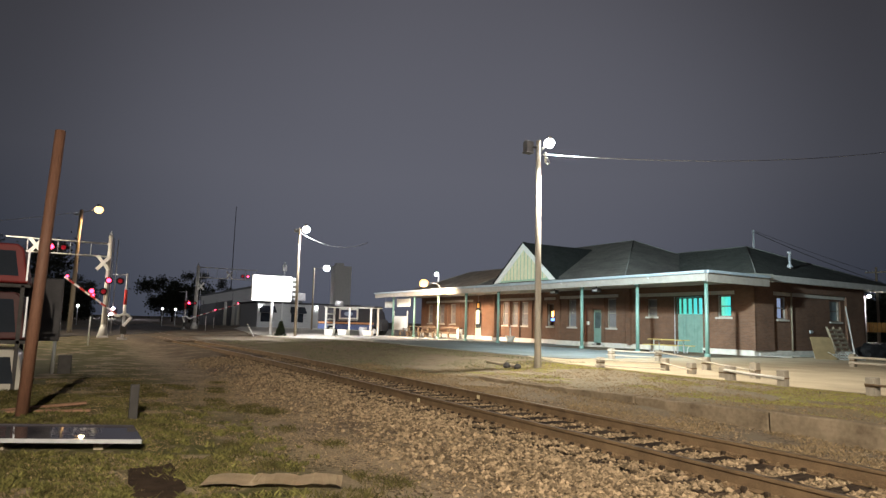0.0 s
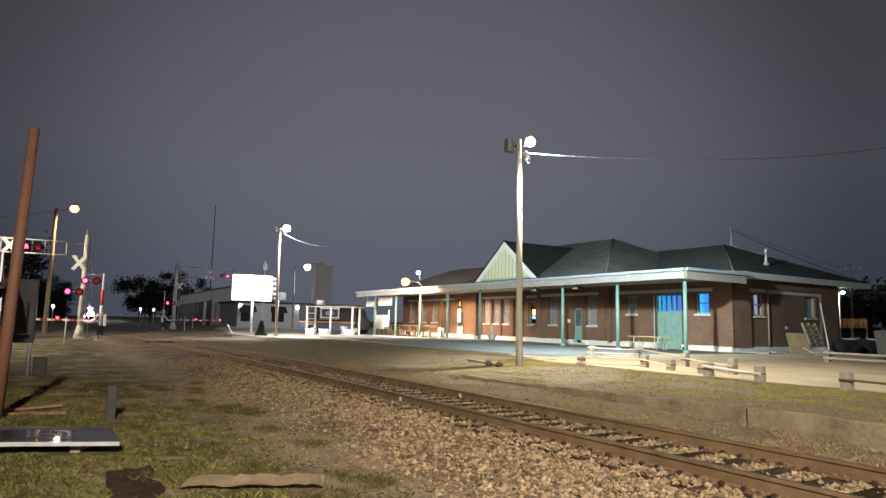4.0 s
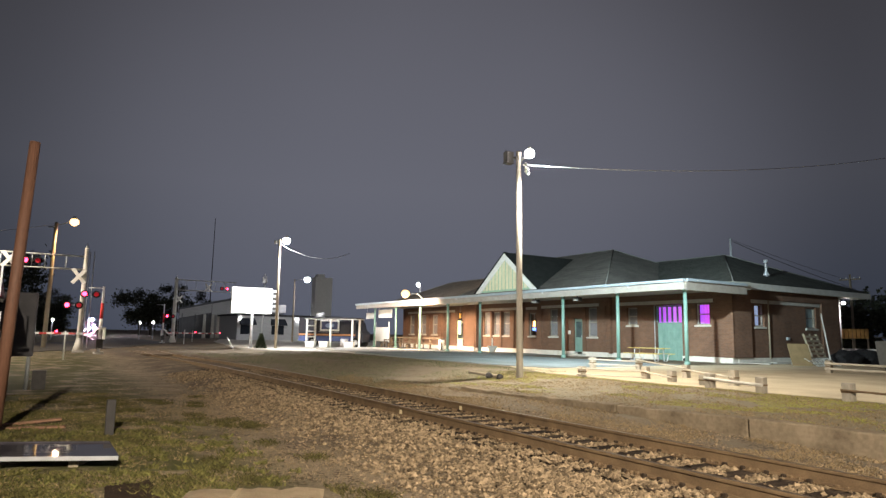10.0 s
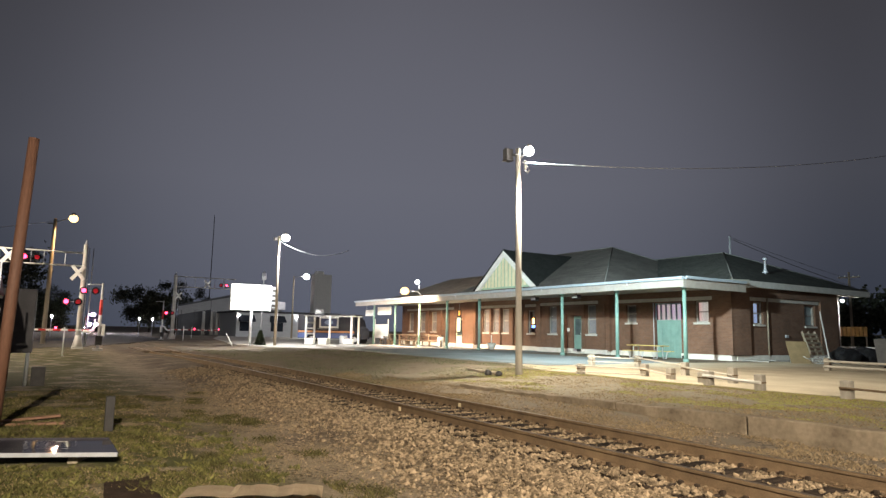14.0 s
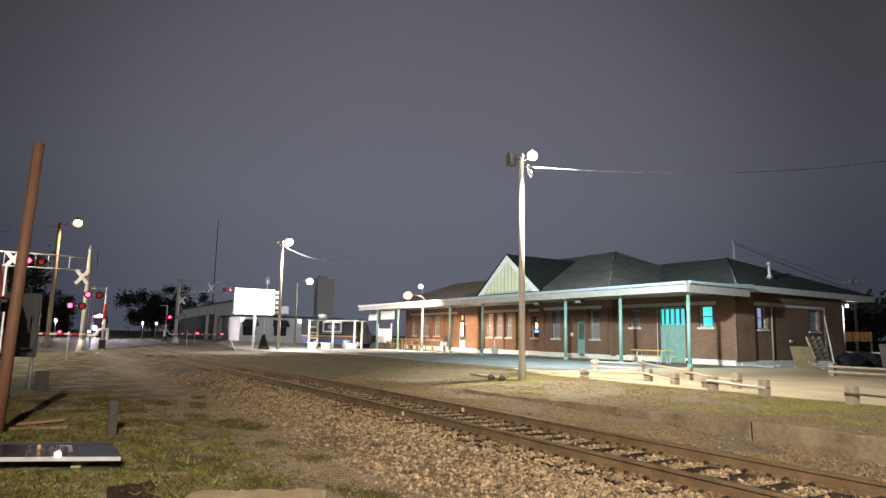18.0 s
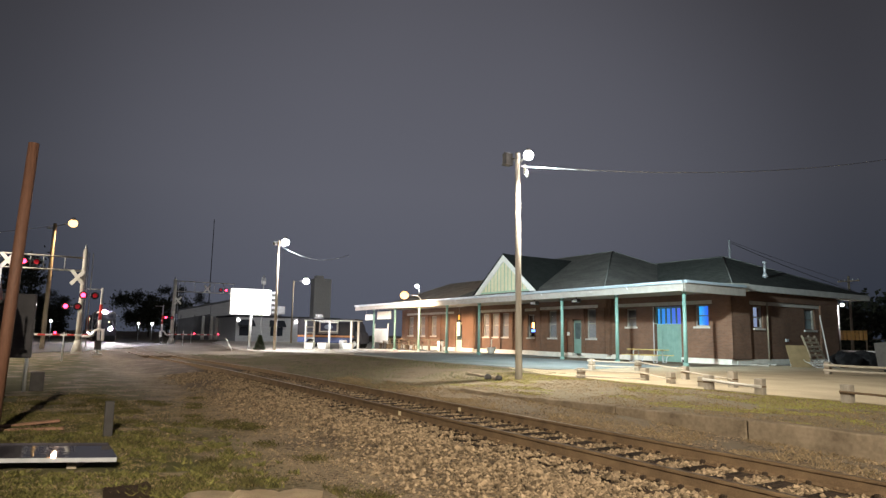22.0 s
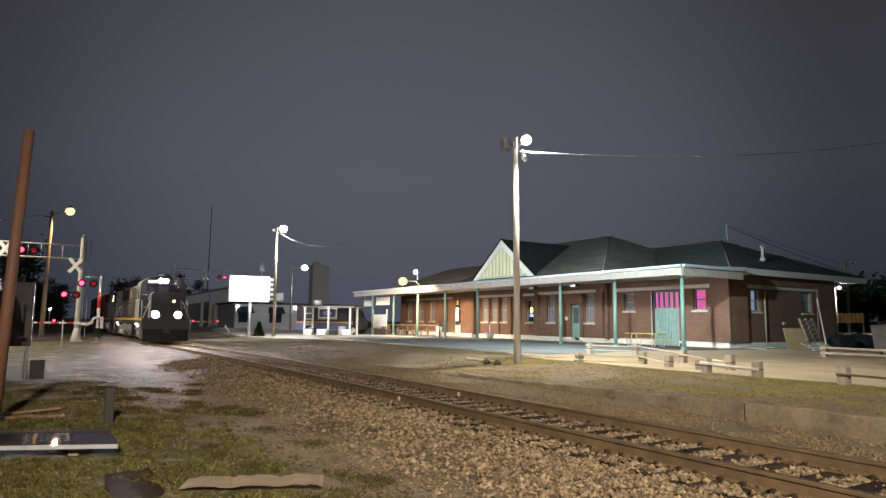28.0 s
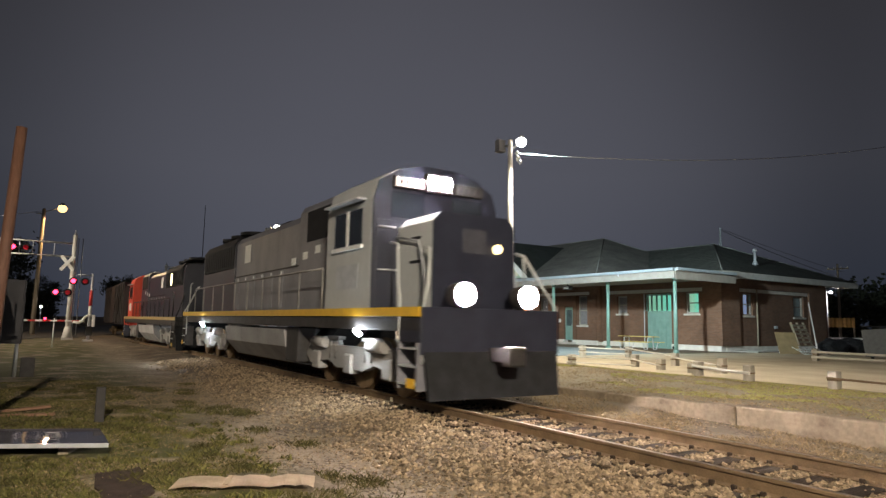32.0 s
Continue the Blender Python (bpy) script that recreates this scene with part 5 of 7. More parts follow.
pipe(bm, [(0, 0.0, 0.0), (0.1, -0.5, 0.4), (0.3, -1.6, 0.45)], 0.035)
part("arm", bm, STEEL, e)
bm = bmesh.new()
ball(bm, (0.33, -1.9, 0.36), 0.36, 16, 0.9)
part("lens", bm, EAVEGLOW, e, "glowing orange-white lens")
f = pole("street_lamp", "small white street lamp behind the depot roof", (-81.8, 45.8, 0.1), (-81.8, 45.8, 8.7), 0.12, 0.08, STEEL, "street lamp")
head(f, (0, 0, 8.4), (0.5, -0.6, 8.62), 0.28, LAMPGLOW)
g = pole("corner_lamp", "small white lamp on a post behind the depot", (-24.0, 47.0, 0.1), (-24.0, 47.0, 4.4), 0.06, 0.05, CONCRETE, "lamp")
head(g, (0, 0, 4.1), (0.5, -0.4, 4.05), 0.11, LAMPGLOW)
# Unseen posts added to carry the two assumed lamps beside and behind the viewpoint
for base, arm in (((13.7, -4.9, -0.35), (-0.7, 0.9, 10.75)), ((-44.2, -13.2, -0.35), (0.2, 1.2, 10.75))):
    r = pole("street_lamp", "unseen grey steel street lamp, added to carry an assumed light", base, (base[0], base[1], base[2] + arm[2]), 0.11, 0.07, STEEL, "street lamp")
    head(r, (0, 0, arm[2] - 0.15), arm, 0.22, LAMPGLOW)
RUSTPOLE = surface("rust_brown_pole", (0.20, 0.095, 0.055), (0.11, 0.05, 0.03), 0.7, 3, 0.4, 0, 40, (1, 1, 0.2))
pole("rusty_pole", "rust-brown steel pole standing in the grass", (-13.1, -0.64, -0.35), (-13.1, -0.48, 4.66), 0.10, 0.085, RUSTPOLE)
pole("service_mast", "pale service mast behind the depot roof", (-28.08, 41.0, 4.0), (-28.08, 41.0, 8.65), 0.09, 0.07, STEEL)
pole("radio_mast", "tall thin radio mast in the distance", (-280, 56.5, -0.2), (-280, 56.5, 49), 0.22, 0.12, DARK, "mast")


def wire(name, label, a, b, sag, r, material=None):
    a, b = Vector(a), Vector(b)
    pts = [a.lerp(b, i / 24) - Vector((0, 0, 4 * sag * (i / 24) * (1 - i / 24))) for i in range(25)]
    bm = bmesh.new()
    pipe(bm, pts, r, 6)
    tagged(part(name, bm, material or ALU), label, "cable")


def twisted(a, b, sag, r, pitch):
    """A service cable of two strands wound round each other."""
    a, b = Vector(a), Vector(b)
    c = thing("overhead_wire", "twisted bare service cable from the lamp pole", "cable")
    n = int((b - a).length / pitch * 8)
    side = (b - a).cross(Vector((0, 0, 1))).normalized()
    for k in (0, 1):
        bm = bmesh.new()
        pts = []
        for i in range(n + 1):
            f, w = i / n, math.pi * (i / 4 + k)
            pts.append(a.lerp(b, f) + Vector((0, 0, -4 * sag * f * (1 - f) + 1.3 * r * math.sin(w))) + side * 1.3 * r * math.cos(w))
        pipe(bm, pts, r, 5)
        part("strand", bm, ALU, c)


twisted((-16.95, 13.45, 7.28), (-13.5, 44, 13.0), 0.9, 0.0085, 0.62)
wire("overhead_wire", "slack cable from the sodium lamp pole", (-64.05, -0.25, 10.3), (-57.5, -14.5, 6.6), 0.25, 0.022)
wire("overhead_wire", "slack cable from the yard lamp pole", (-55, 16.7, 9.1), (-64, 27, 10.0), 0.9, 0.03)
wire("overhead_wire", "slack cable from the roof mast", (-28.08, 41, 8.5), (-24.3, 50, 5.29), 0.15, 0.02, DARK)
wire("overhead_wire", "slack cable from the roof mast", (-28.08, 41, 8.6), (-24.3, 50, 5.78), 0.1, 0.012, DARK)


# ---- the level crossing ----
REDGLOW = glow("red_signal_glow", (1.0, 0.03, 0.08), 13.0)
REDDIM = glow("dim_red_signal", (1.0, 0.02, 0.05), 0.14)
REDWHITE = surface("reflective_white", (0.8, 0.78, 0.74), (0.68, 0.66, 0.62), 0.5)
REDPAINT = surface("red_paint", (0.55, 0.04, 0.03), (0.42, 0.03, 0.03), 0.5)
GATES = []


PALEALU = surface("pale_weathered_aluminium", (0.62, 0.60, 0.55), (0.45, 0.43, 0.39), 0.6, 3, 0.1)


def cross_sign(parent, at, size=0.62):
    """Two crossed white boards that face the road."""
    s = None
    for k in (-1, 1):
        bm = bmesh.new()
        box(bm, 0.02 * k, 0.02 * k + 0.018, -size, size, -0.115, 0.115, 0.004)
        bmesh.ops.transform(bm, matrix=Matrix.Translation(at) @ Matrix.Rotation(radians(52 * k), 4, "X"), verts=bm.verts)
        part("crossbuck_board", bm, REDWHITE, parent, "white crossbuck board")


def flasher(parent, at, lit=True):
    x, y, z = at
    bm = bmesh.new()
    rod(bm, (x - 0.01, y, z), (x + 0.02, y, z), 0.26, 0.26, 20)
    f = part("flasher", bm, BLACK, parent, "black round backing of the signal")
    part_rod("red_lens", (x + 0.021, y, z), (x + 0.06, y, z), 0.15, REDGLOW if lit else REDDIM, f, seg=18, label="red signal lens")
    bm = bmesh.new()
    n = 10
    for i in range(n):
        a0, a1 = math.pi * i / n, math.pi * (i + 1) / n
        q = [bm.verts.new((xx, y + 0.17 * math.cos(a), z + 0.17 * math.sin(a))) for xx, a in ((x + 0.02, a0), (x + 0.02, a1), (x + 0.3, a1), (x + 0.3, a0))]
        bm.faces.new(q)
    part("hood", bm, BLACK, f)


def cantilever(place, label, height, side, reach, arm_z, lights, bucks, stout=0.17):
    c = thing("crossing_signal", label, "railway signal", place, group="crossing signals")
    part_rod("mast", (0, 0, 0), (0, 0, height), stout, PALEALU, c, stout * 0.8, 16)
    part_rod("mast_foot", (0, 0, 0.12), (0, 0, 0.9), stout * 2.0, PALEALU, c, stout, 16)
    part_rod("finial", (0, 0, height), (0, 0, height + 0.35), 0.1, ALU, c, 0.02, 12)
    part_box("base", (-0.35, 0.35, -0.35, 0.35, -0.2, 0.12), CONCRETE, c, 0.03)
    bm = bmesh.new()
    for z in arm_z:
        rod(bm, (0, 0, z), (0, side * reach, z), 0.06, 0.05, 10)
    part("cantilever_arm", bm, PALEALU, c, "bright truss arm over the road")
    k = 1.2
    while k < reach:
        part_rod("truss_post", (0, side * k, arm_z[0]), (0, side * k, arm_z[1]), 0.03, ALU, c, seg=8)
        k += 1.25
    part_rod("ladder_rail", (-0.15, 0.24, 0.3), (-0.15, 0.24, height - 0.2), 0.03, STEEL, c, seg=8)
    part_rod("ladder_rail", (-0.15, 0.5, 0.3), (-0.15, 0.5, height - 0.2), 0.03, STEEL, c, seg=8)
    for y, z, lit in lights:
        if abs(y) > 1.2:
            part_rod("light_post", (0, y, arm_z[0] - 0.1), (0, y, arm_z[1] + 0.1), 0.035, STEEL, c, seg=8)
        flasher(c, (0.2, y - 0.36, z), lit != "after"), flasher(c, (0.2, y + 0.36, z), lit == "after")
        part_rod("light_bracket", (0.12, y - 0.4, z), (0.12, y + 0.4, z), 0.03, STEEL, c, seg=8)
        part_rod("stub", (0, y, z), (0.12, y, z), 0.03, STEEL, c, seg=8)
    for y, z in bucks:
        cross_sign(c, (0.24, y, z))
    return c


cantilever((-51.23, 1.83, -0.17), "tall cantilever railway crossing signal with red lights beside the road", 7.2, -1, 6.2, (6.6, 5.68), [(-3.2, 6.1, "before"), (-0.55, 3.2, "before"), (0.45, 4.0, "before")], [(-0.36, 5.2), (-4.45, 6.1)])
cantilever((-89.64, 13.73, -0.17), "far cantilever railway crossing signal with red lights", 8.4, 1, 7.7, (8.2, 6.85), [(6.1, 7.3, "after"), (-0.5, 3.4, "before")], [(4.0, 7.35), (0.45, 5.65)], 0.24)


def marker_post(place, height):
    p = thing("marker_post", "thin pale marker post beside the crossing road", "post", place)
    part_rod("rod", (0, 0, -0.1), (0, 0, height), 0.035, WHITEPAINT, p, seg=10)
    part_rod("cap", (0, 0, height), (0, 0, height + 0.05), 0.045, DARK, p, seg=10)


for spot, tall in (((-41.0, 0.8, -0.2), 1.5), ((-81.9, 13.84, -0.2), 1.75), ((-90.5, 16.3, -0.1), 1.6)):
    marker_post(spot, tall)
stick = thing("leaning_stake", "white stake leaning beside the crossing", "stake", (-58.2, 14.0, -0.1))
part_rod("stake", (0, 0, -0.1), (-0.35, -0.55, 1.05), 0.035, WHITEPAINT, stick, seg=8)


def gate(place, label, side, length, rows, tall):
    g = thing("crossing_gate", label, "crossing gate", place, group="crossing gates")
    part_rod("post", (0, 0, 0), (0, 0, tall), 0.09, ALU, g, 0.07, 14)
    part_box("base", (-0.3, 0.3, -0.3, 0.3, -0.2, 0.1), CONCRETE, g, 0.02)
    part_box("motor_box", (0.09, 0.36, -0.2, 0.2, 0.35, 0.95), DARK, g, 0.03)
    part_rod("red_band", (0, 0, tall * 0.52), (0, 0, tall * 0.75), 0.1, REDPAINT, g, seg=14, label="red reflective band on the gate post")
    part_rod("white_band", (0, 0, tall * 0.36), (0, 0, tall * 0.515), 0.1, REDWHITE, g, seg=14)
    part_rod("cross_piece", (0, 0, tall - 0.12), (0, -0.9, tall - 0.12), 0.035, STEEL, g, seg=8)
    arm = part_box("gate_arm", (-0.02, 0.02, min(0.3 * side, side * length), max(0.3 * side, side * length), -0.06, 0.06), REDWHITE, g, 0.01, "striped red and white gate arm")
    arm.matrix_parent_inverse = Matrix.Translation((0.52, 0, 1.28))
    n = int(length / 0.8)
    for k in range(n):
        a, b = side * (0.6 + 0.8 * k), side * (0.6 + 0.8 * k + 0.4)
        part_box("red_stripe", (0.021, 0.024, min(a, b), max(a, b), -0.058, 0.058), REDPAINT, arm, 0)
    for k in (0.55, 0.98):
        part_rod("arm_light", (0.0, side * length * k, 0.062), (0.0, side * length * k, 0.20), 0.07, REDGLOW, arm, seg=12, label="small red lamp on the arm")
    bm = bmesh.new()
    pipe(bm, [(0, side * 0.95, -0.05), (0, side * 0.6, -0.1), (0, side * 0.42, 0.0), (0, side * 0.28, 0.3), (0, side * 0.05, 0.38), (0, -side * 0.12, 0.36)], 0.085, 10)
    box(bm, -0.06, 0.06, min(-side * 0.12, -side * 0.3), max(-side * 0.12, -side * 0.3), -0.35, 0.42, 0.03)
    part("arm_bracket", bm, REDWHITE, arm, "white bent bracket of the gate arm")
    GATES.append((arm, side, rows))


gate((-48.15, 2.9, -0.17), "railway crossing gate with a lowering red and white arm", -1, 4.5, [(0, 36), (0.5, 28), (1, 19), (1.5, 10.5), (2, 5.5), (2.5, 2.2), (3, 0.4), (3.5, 0), (32, 0)], 4.4)
gate((-88.2, 12.3, -0.17), "far railway crossing gate with a lowering red and white arm", 1, 7.0, [(0, 18.7), (0.5, 15.8), (1, 12), (1.5, 8.6), (2, 5.6), (2.5, 3), (3, 1), (3.5, 0), (32, 0)], 4.9)


# ---- buildings and things beyond the crossing ----
def billboard():
    s = thing("lit_sign", "bright white illuminated sign board on a post", "sign", (-57.5, 15.25, 0.0))
    part_rod("post", (0, 0, -0.2), (0, 0, 3.1), 0.13, STEEL, s, seg=14)
    part_box("cabinet", (-0.28, -0.02, -1.85, 1.72, 3.02, 5.32), STEEL, s, 0.03)
    part_box("sign_face", (-0.018, 0.0, -1.8, 1.67, 3.07, 5.27), glow("white_sign_light", (1.0, 0.99, 0.98), 5.0), s, 0, "blank glowing white face")
    bx = part_box("side_panel", (-0.25, -0.05, 1.74, 2.15, 3.3, 5.2), STEEL, s, 0.02)
    for k in range(4):
        part_box("louvre", (-0.045, -0.03, 1.78, 2.12, 3.4 + 0.45 * k, 3.62 + 0.45 * k), DARK, bx, 0.005)


billboard()
SIDING = surface("white_siding", (0.48, 0.49, 0.50), (0.37, 0.38, 0.39), 0.6, 1.2, 0.2, 0, 8, (1, 1, 8))
DARKSIDING = surface("dark_siding", (0.14, 0.145, 0.16), (0.09, 0.095, 0.105), 0.6, 0.8, 0.2)


def shop():
    b = thing("white_shop", "low white clad shop with dark awnings beyond the crossing", "building")
    part_box("wall", (-126, -113, 27.5, 46, -0.3, 4.2), SIDING, b, 0.02)
    part_box("roof", (-126.4, -112.5, 27.0, 46.5, 4.2, 4.5), surface("dark_flat_roof", (0.06, 0.06, 0.065), (0.04, 0.04, 0.045), 0.8), b, 0.03)
    for y in (29.2, 34.6, 40.5):
        bm = bmesh.new()
        prism(bm, [(-113 + 0.003, 3.75), (-111.6, 2.75), (-111.6, 2.6), (-113 + 0.003, 2.6)], 1, y - 1.3, y + 1.3)
        part("awning", bm, surface("dark_awning", (0.035, 0.04, 0.05), (0.025, 0.03, 0.04), 0.8), b, "dark cloth awning")
        w = part_box("window", (-113.05, -112.98, y - 1.1, y + 1.1, 1.0, 2.58), CABGLASS, b, 0.01)
    for y in (27.9, 38.1):
        part_box("wall_lamp", (-112.98, -112.75, y - 0.12, y + 0.12, 3.5, 3.75), LAMPGLOW, b, 0.02, "lit wall lamp")
    h = thing("metal_shed", "dim grey metal shed with a low pitched roof behind the crossing", "building")
    bm = bmesh.new()
    prism(bm, [(20.5, -0.3), (20.5, 5.4), (30, 7.6), (40, 5.9), (40, -0.3)], 0, -150, -128)
    for v in bm.verts:
        v.co.y += 0.18 * (-128 - v.co.x)
    part("wall", bm, DARKSIDING, h)
    bm = bmesh.new()
    prism(bm, [(20.0, 5.25), (30, 7.62), (40.5, 5.8), (40.5, 6.05), (30, 7.9), (20.0, 5.5)], 0, -150.5, -127.5)
    for v in bm.verts:
        v.co.y += 0.18 * (-127.5 - v.co.x)
    part("roof", bm, surface("dark_metal_roof", (0.08, 0.085, 0.1), (0.05, 0.055, 0.065), 0.5), h)
    bm = bmesh.new()
    prism(bm, [(20.5, 3.75), (26.2, 4.9), (26.2, 6.6), (20.5, 5.3)], 0, -127.99, -127.9)
    part("fascia_band", bm, SIDING, h, "pale cladding band under the eave")
    bm = bmesh.new()
    prism(bm, [(26.3, -0.2), (26.3, 6.6), (30, 7.45), (36, 6.5), (36, -0.2)], 0, -127.99, -127.9)
    part("end_cladding", bm, SIDING, h, "pale cladding of the tall end")
    for k in range(9):
        y = 20.8 + 0.62 * k
        part_box("rib", (-127.99, -127.94, y, y + 0.09, -0.2, 3.7 + 0.12 * k), DARKSIDING, h, 0.005)
    for y in (21.0, 23.4, 25.6):
        part_rod("drain_pipe", (-127.85, y, -0.2), (-127.85, y, 4.6), 0.07, DARKSIDING, h, seg=8)
    for y in (24.75, 26.25, 27.2):
        c = thing("white_column", "tall white column standing before the metal shed", "column", (-126.5, y, -0.1), group="white columns")
        part_rod("shaft", (0, 0, 0), (0, 0, 4.6), 0.32, WHITEPAINT, c, 0.24, 14)
        part_box("plinth", (-0.4, 0.4, -0.4, 0.4, -0.2, 0.25), CONCRETE, c, 0.03)
    t = thing("grain_silo", "tall white-painted square grain tower in the distance", "silo", (-141, 53, -0.3))
    part_box("tower", (-1.2, 1.2, -2.0, 2.1, 0, 14.4), WHITEPAINT, t, 0.08)
    part_box("top_house", (-0.9, 0.9, -1.4, 0.3, 14.4, 15.1), WHITEPAINT, t, 0.05)
    u = pole("utility_pole", "slim pole with small insulators behind the lit sign", (-72.2, 20.35, -0.1), (-72.2, 20.35, 7.9), 0.09, 0.07, STEEL, "pole")
    part_box("insulator_box", (-0.15, 0.15, -0.25, 0.25, 7.0, 7.4), STEEL, u, 0.03)
    for y in (-0.18, 0.18):
        part_rod("insulator", (0, y, 7.4), (0, y, 7.75), 0.06, WHITEPAINT, u, 0.04, 8)
    g = thing("small_sign", "small grey sign box on a post behind the lit sign", "sign", (-60.2, 18.4, 0.0))
    part_rod("post", (0, 0, -0.2), (0, 0, 3.25), 0.06, STEEL, g, seg=10)
    part_box("panel", (-0.1, 0.1, -0.7, 0.7, 3.25, 4.0), DIMBOX, g, 0.03)
    for x, y in ((-119.2, 13.0), (-119.2, 15.06), (-110, 0.35)):
        q = thing("low_lamp_post", "short post with a small white light by the road", "lamp", (x, y, -0.2), group="low lamp posts")
        part_rod("post", (0, 0, 0), (0, 0, 2.75), 0.06, STEEL, q, 0.05, 8)
        bm = bmesh.new()
        ball(bm, (0.05, 0, 2.88), 0.15, 10)
        part("lens", bm, LAMPGLOW, q, "small glowing white lens")


shop()


def food_truck():
    f = thing("food_truck", "dark food truck with a serving window, parked in the yard", "truck", (-61.7, 26.35, 0.03), 45)
    part_box("body", (-5.1, 1.1, -1.2, 1.2, 0.55, 3.0), surface("dark_navy_paint", (0.035, 0.035, 0.045), (0.02, 0.02, 0.028), 0.7), f, 0.08, "dark boxy body")
    bm = bmesh.new()
    prism(bm, [(1.1, 0.55), (1.1, 2.6), (1.3, 2.55), (1.55, 1.75), (1.75, 1.6), (1.9, 1.3), (1.9, 0.55)], 1, -1.05, 1.05)
    part("cab", bm, surface("blue_grey_paint", (0.03, 0.036, 0.055), (0.02, 0.024, 0.038), 0.6), f)
    part_box("cab_window", (1.15, 1.42, -1.065, -1.05, 1.7, 2.35), CABGLASS, f, 0.01)
    part_box("stripe", (-5.05, 1.1, -1.215, -1.2, 1.15, 1.33), surface("orange_stripe", (0.6, 0.28, 0.12), (0.5, 0.22, 0.1), 0.5), f, 0)
    part_box("lower_panel", (-5.05, 1.1, -1.214, -1.2, 0.6, 1.1), surface("blue_paint", (0.10, 0.15, 0.35), (0.07, 0.1, 0.25), 0.5), f, 0)
    w = part_box("serving_window", (-2.7, -0.6, -1.24, -1.2, 1.62, 2.72), WHITEPAINT, f, 0.01, "white framed serving hatch")
    part_box("hatch_board", (-2.52, -0.78, -1.25, -1.242, 1.78, 2.56), surface("navy_board", (0.08, 0.10, 0.2), (0.06, 0.07, 0.14), 0.4), w, 0)
    bm = bmesh.new()
    rod(bm, (-1.65, -1.256, 2.17), (-1.65, -1.251, 2.17), 0.3, 0.3, 24)
    bmesh.ops.scale(bm, vec=(1.6, 1, 0.8), space=Matrix.Translation((1.65, 0, -2.17)), verts=bm.verts)
    part("emblem", bm, surface("pale_blue", (0.4, 0.5, 0.7), (0.3, 0.4, 0.6), 0.5), w, "pale blue oval emblem")
    part_box("shelf", (-2.7, -0.6, -1.6, -1.24, 1.5, 1.55), STEEL, f, 0.01)
    part_rod("roof_vent", (-3.2, -0.2, 3.0), (-3.2, -0.2, 3.5), 0.48, ALU, f, 0.4, 20)
    for x in (-3.5, 1.15):
        for s in (-1, 1):
            bm = bmesh.new()
            rod(bm, (x, s * 0.9, 0.5), (x, s * 1.23, 0.5), 0.5, 0.5, 24)
            wh = part("wheel", bm, RUBBER, f)
            part_rod("rim", (x, s * 1.15, 0.5), (x, s * 1.25, 0.5), 0.27, STEEL, wh, seg=18)
    turn = pose(-60.2, 24.05, 0.03, 0, 0, 45)
    s = thing("shelter", "white post shelter roof before the food truck", "shelter", (-60.2, 24.05, 0.03), 45)
    part_box("roof", (-2.6, 2.75, -1.15, 1.05, 2.74, 2.80), WHITEPAINT, s, 0.02)
    part_box("roof_cover", (-2.65, 2.8, -1.2, 1.1, 2.803, 2.86), DARK, s, 0.01, "dark roofing sheet")
    for x, y in ((-2.4, -1.0), (0.1, -1.0), (2.35, -1.0), (-2.4, 0.9), (2.35, 0.9)):
        part_box("post", (x - 0.085, x + 0.085, y - 0.085, y + 0.085, 0.0, 2.735), WHITEPAINT, s, 0.015)
    for x in (-1.7, -0.3, 2.3):
        at = turn @ Vector((x, -1.45, 0))
        p = thing("planter", "white box planter at the shelter post", "planter", tuple(at), 45, group="shelter planters")
        bm = bmesh.new()
        prism(bm, [(-0.38, 0.0), (0.38, 0.0), (0.5, 0.62), (-0.5, 0.62)], 1, -0.3, 0.2)
        part("tub", bm, WHITEPAINT, p)
        part_box("soil", (-0.44, 0.44, -0.25, 0.15, 0.6, 0.66), surface("planter_soil", (0.08, 0.06, 0.04), (0.05, 0.04, 0.03), 0.9), p, 0)
    for k in range(4):
        part_box("end_rail", (-2.48, -2.42, -0.9, 0.8, 0.4 + 0.55 * k, 0.52 + 0.55 * k), WHITEPAINT, s, 0.008)
    d = thing("steel_drum", "pale steel drum beside the food truck", "drum", tuple(turn @ Vector((0.9, 0.6, 0))))
    bm = bmesh.new()
    rod(bm, (0, 0, 0), (0, 0, 0.88), 0.38, 0.38, 20)
    for z in (0.02, 0.3, 0.58, 0.86):
        rod(bm, (0, 0, z - 0.015), (0, 0, z + 0.015), 0.395, 0.395, 20)
    part("shell", bm, STEEL, d)


food_truck()


def conifer(place, h, r):
    t = thing("small_conifer", "small dark conical evergreen by the sign", "shrub", place)
    part_rod("trunk", (0, 0, -0.1), (0, 0, h * 0.6), 0.04, OLDWOOD, t, 0.015, 8)
    rnd = random.Random(3)
    bm = bmesh.new()
    for _ in range(1800):
        z = h * rnd.random() ** 1.3
        rad = r * (1 - z / h) * (0.55 + 0.5 * rnd.random()) + 0.02
        a = rnd.uniform(0, 6.283)
        c = Vector((rad * math.cos(a), rad * math.sin(a), z))
        u = Vector((math.cos(a), math.sin(a), rnd.uniform(-0.2, 0.6))) * 0.15
        v = Vector((-math.sin(a), math.cos(a), rnd.uniform(-0.3, 0.3))) * 0.06
        bm.faces.new([bm.verts.new(c - v), bm.verts.new(c + v), bm.verts.new(c + u)])
    part("crown", bm, island(surface("evergreen", (0.09, 0.11, 0.06), (0.05, 0.07, 0.035), 0.8), 0.4), t)


conifer((-56.05, 15.75, -0.02), 1.3, 0.48)


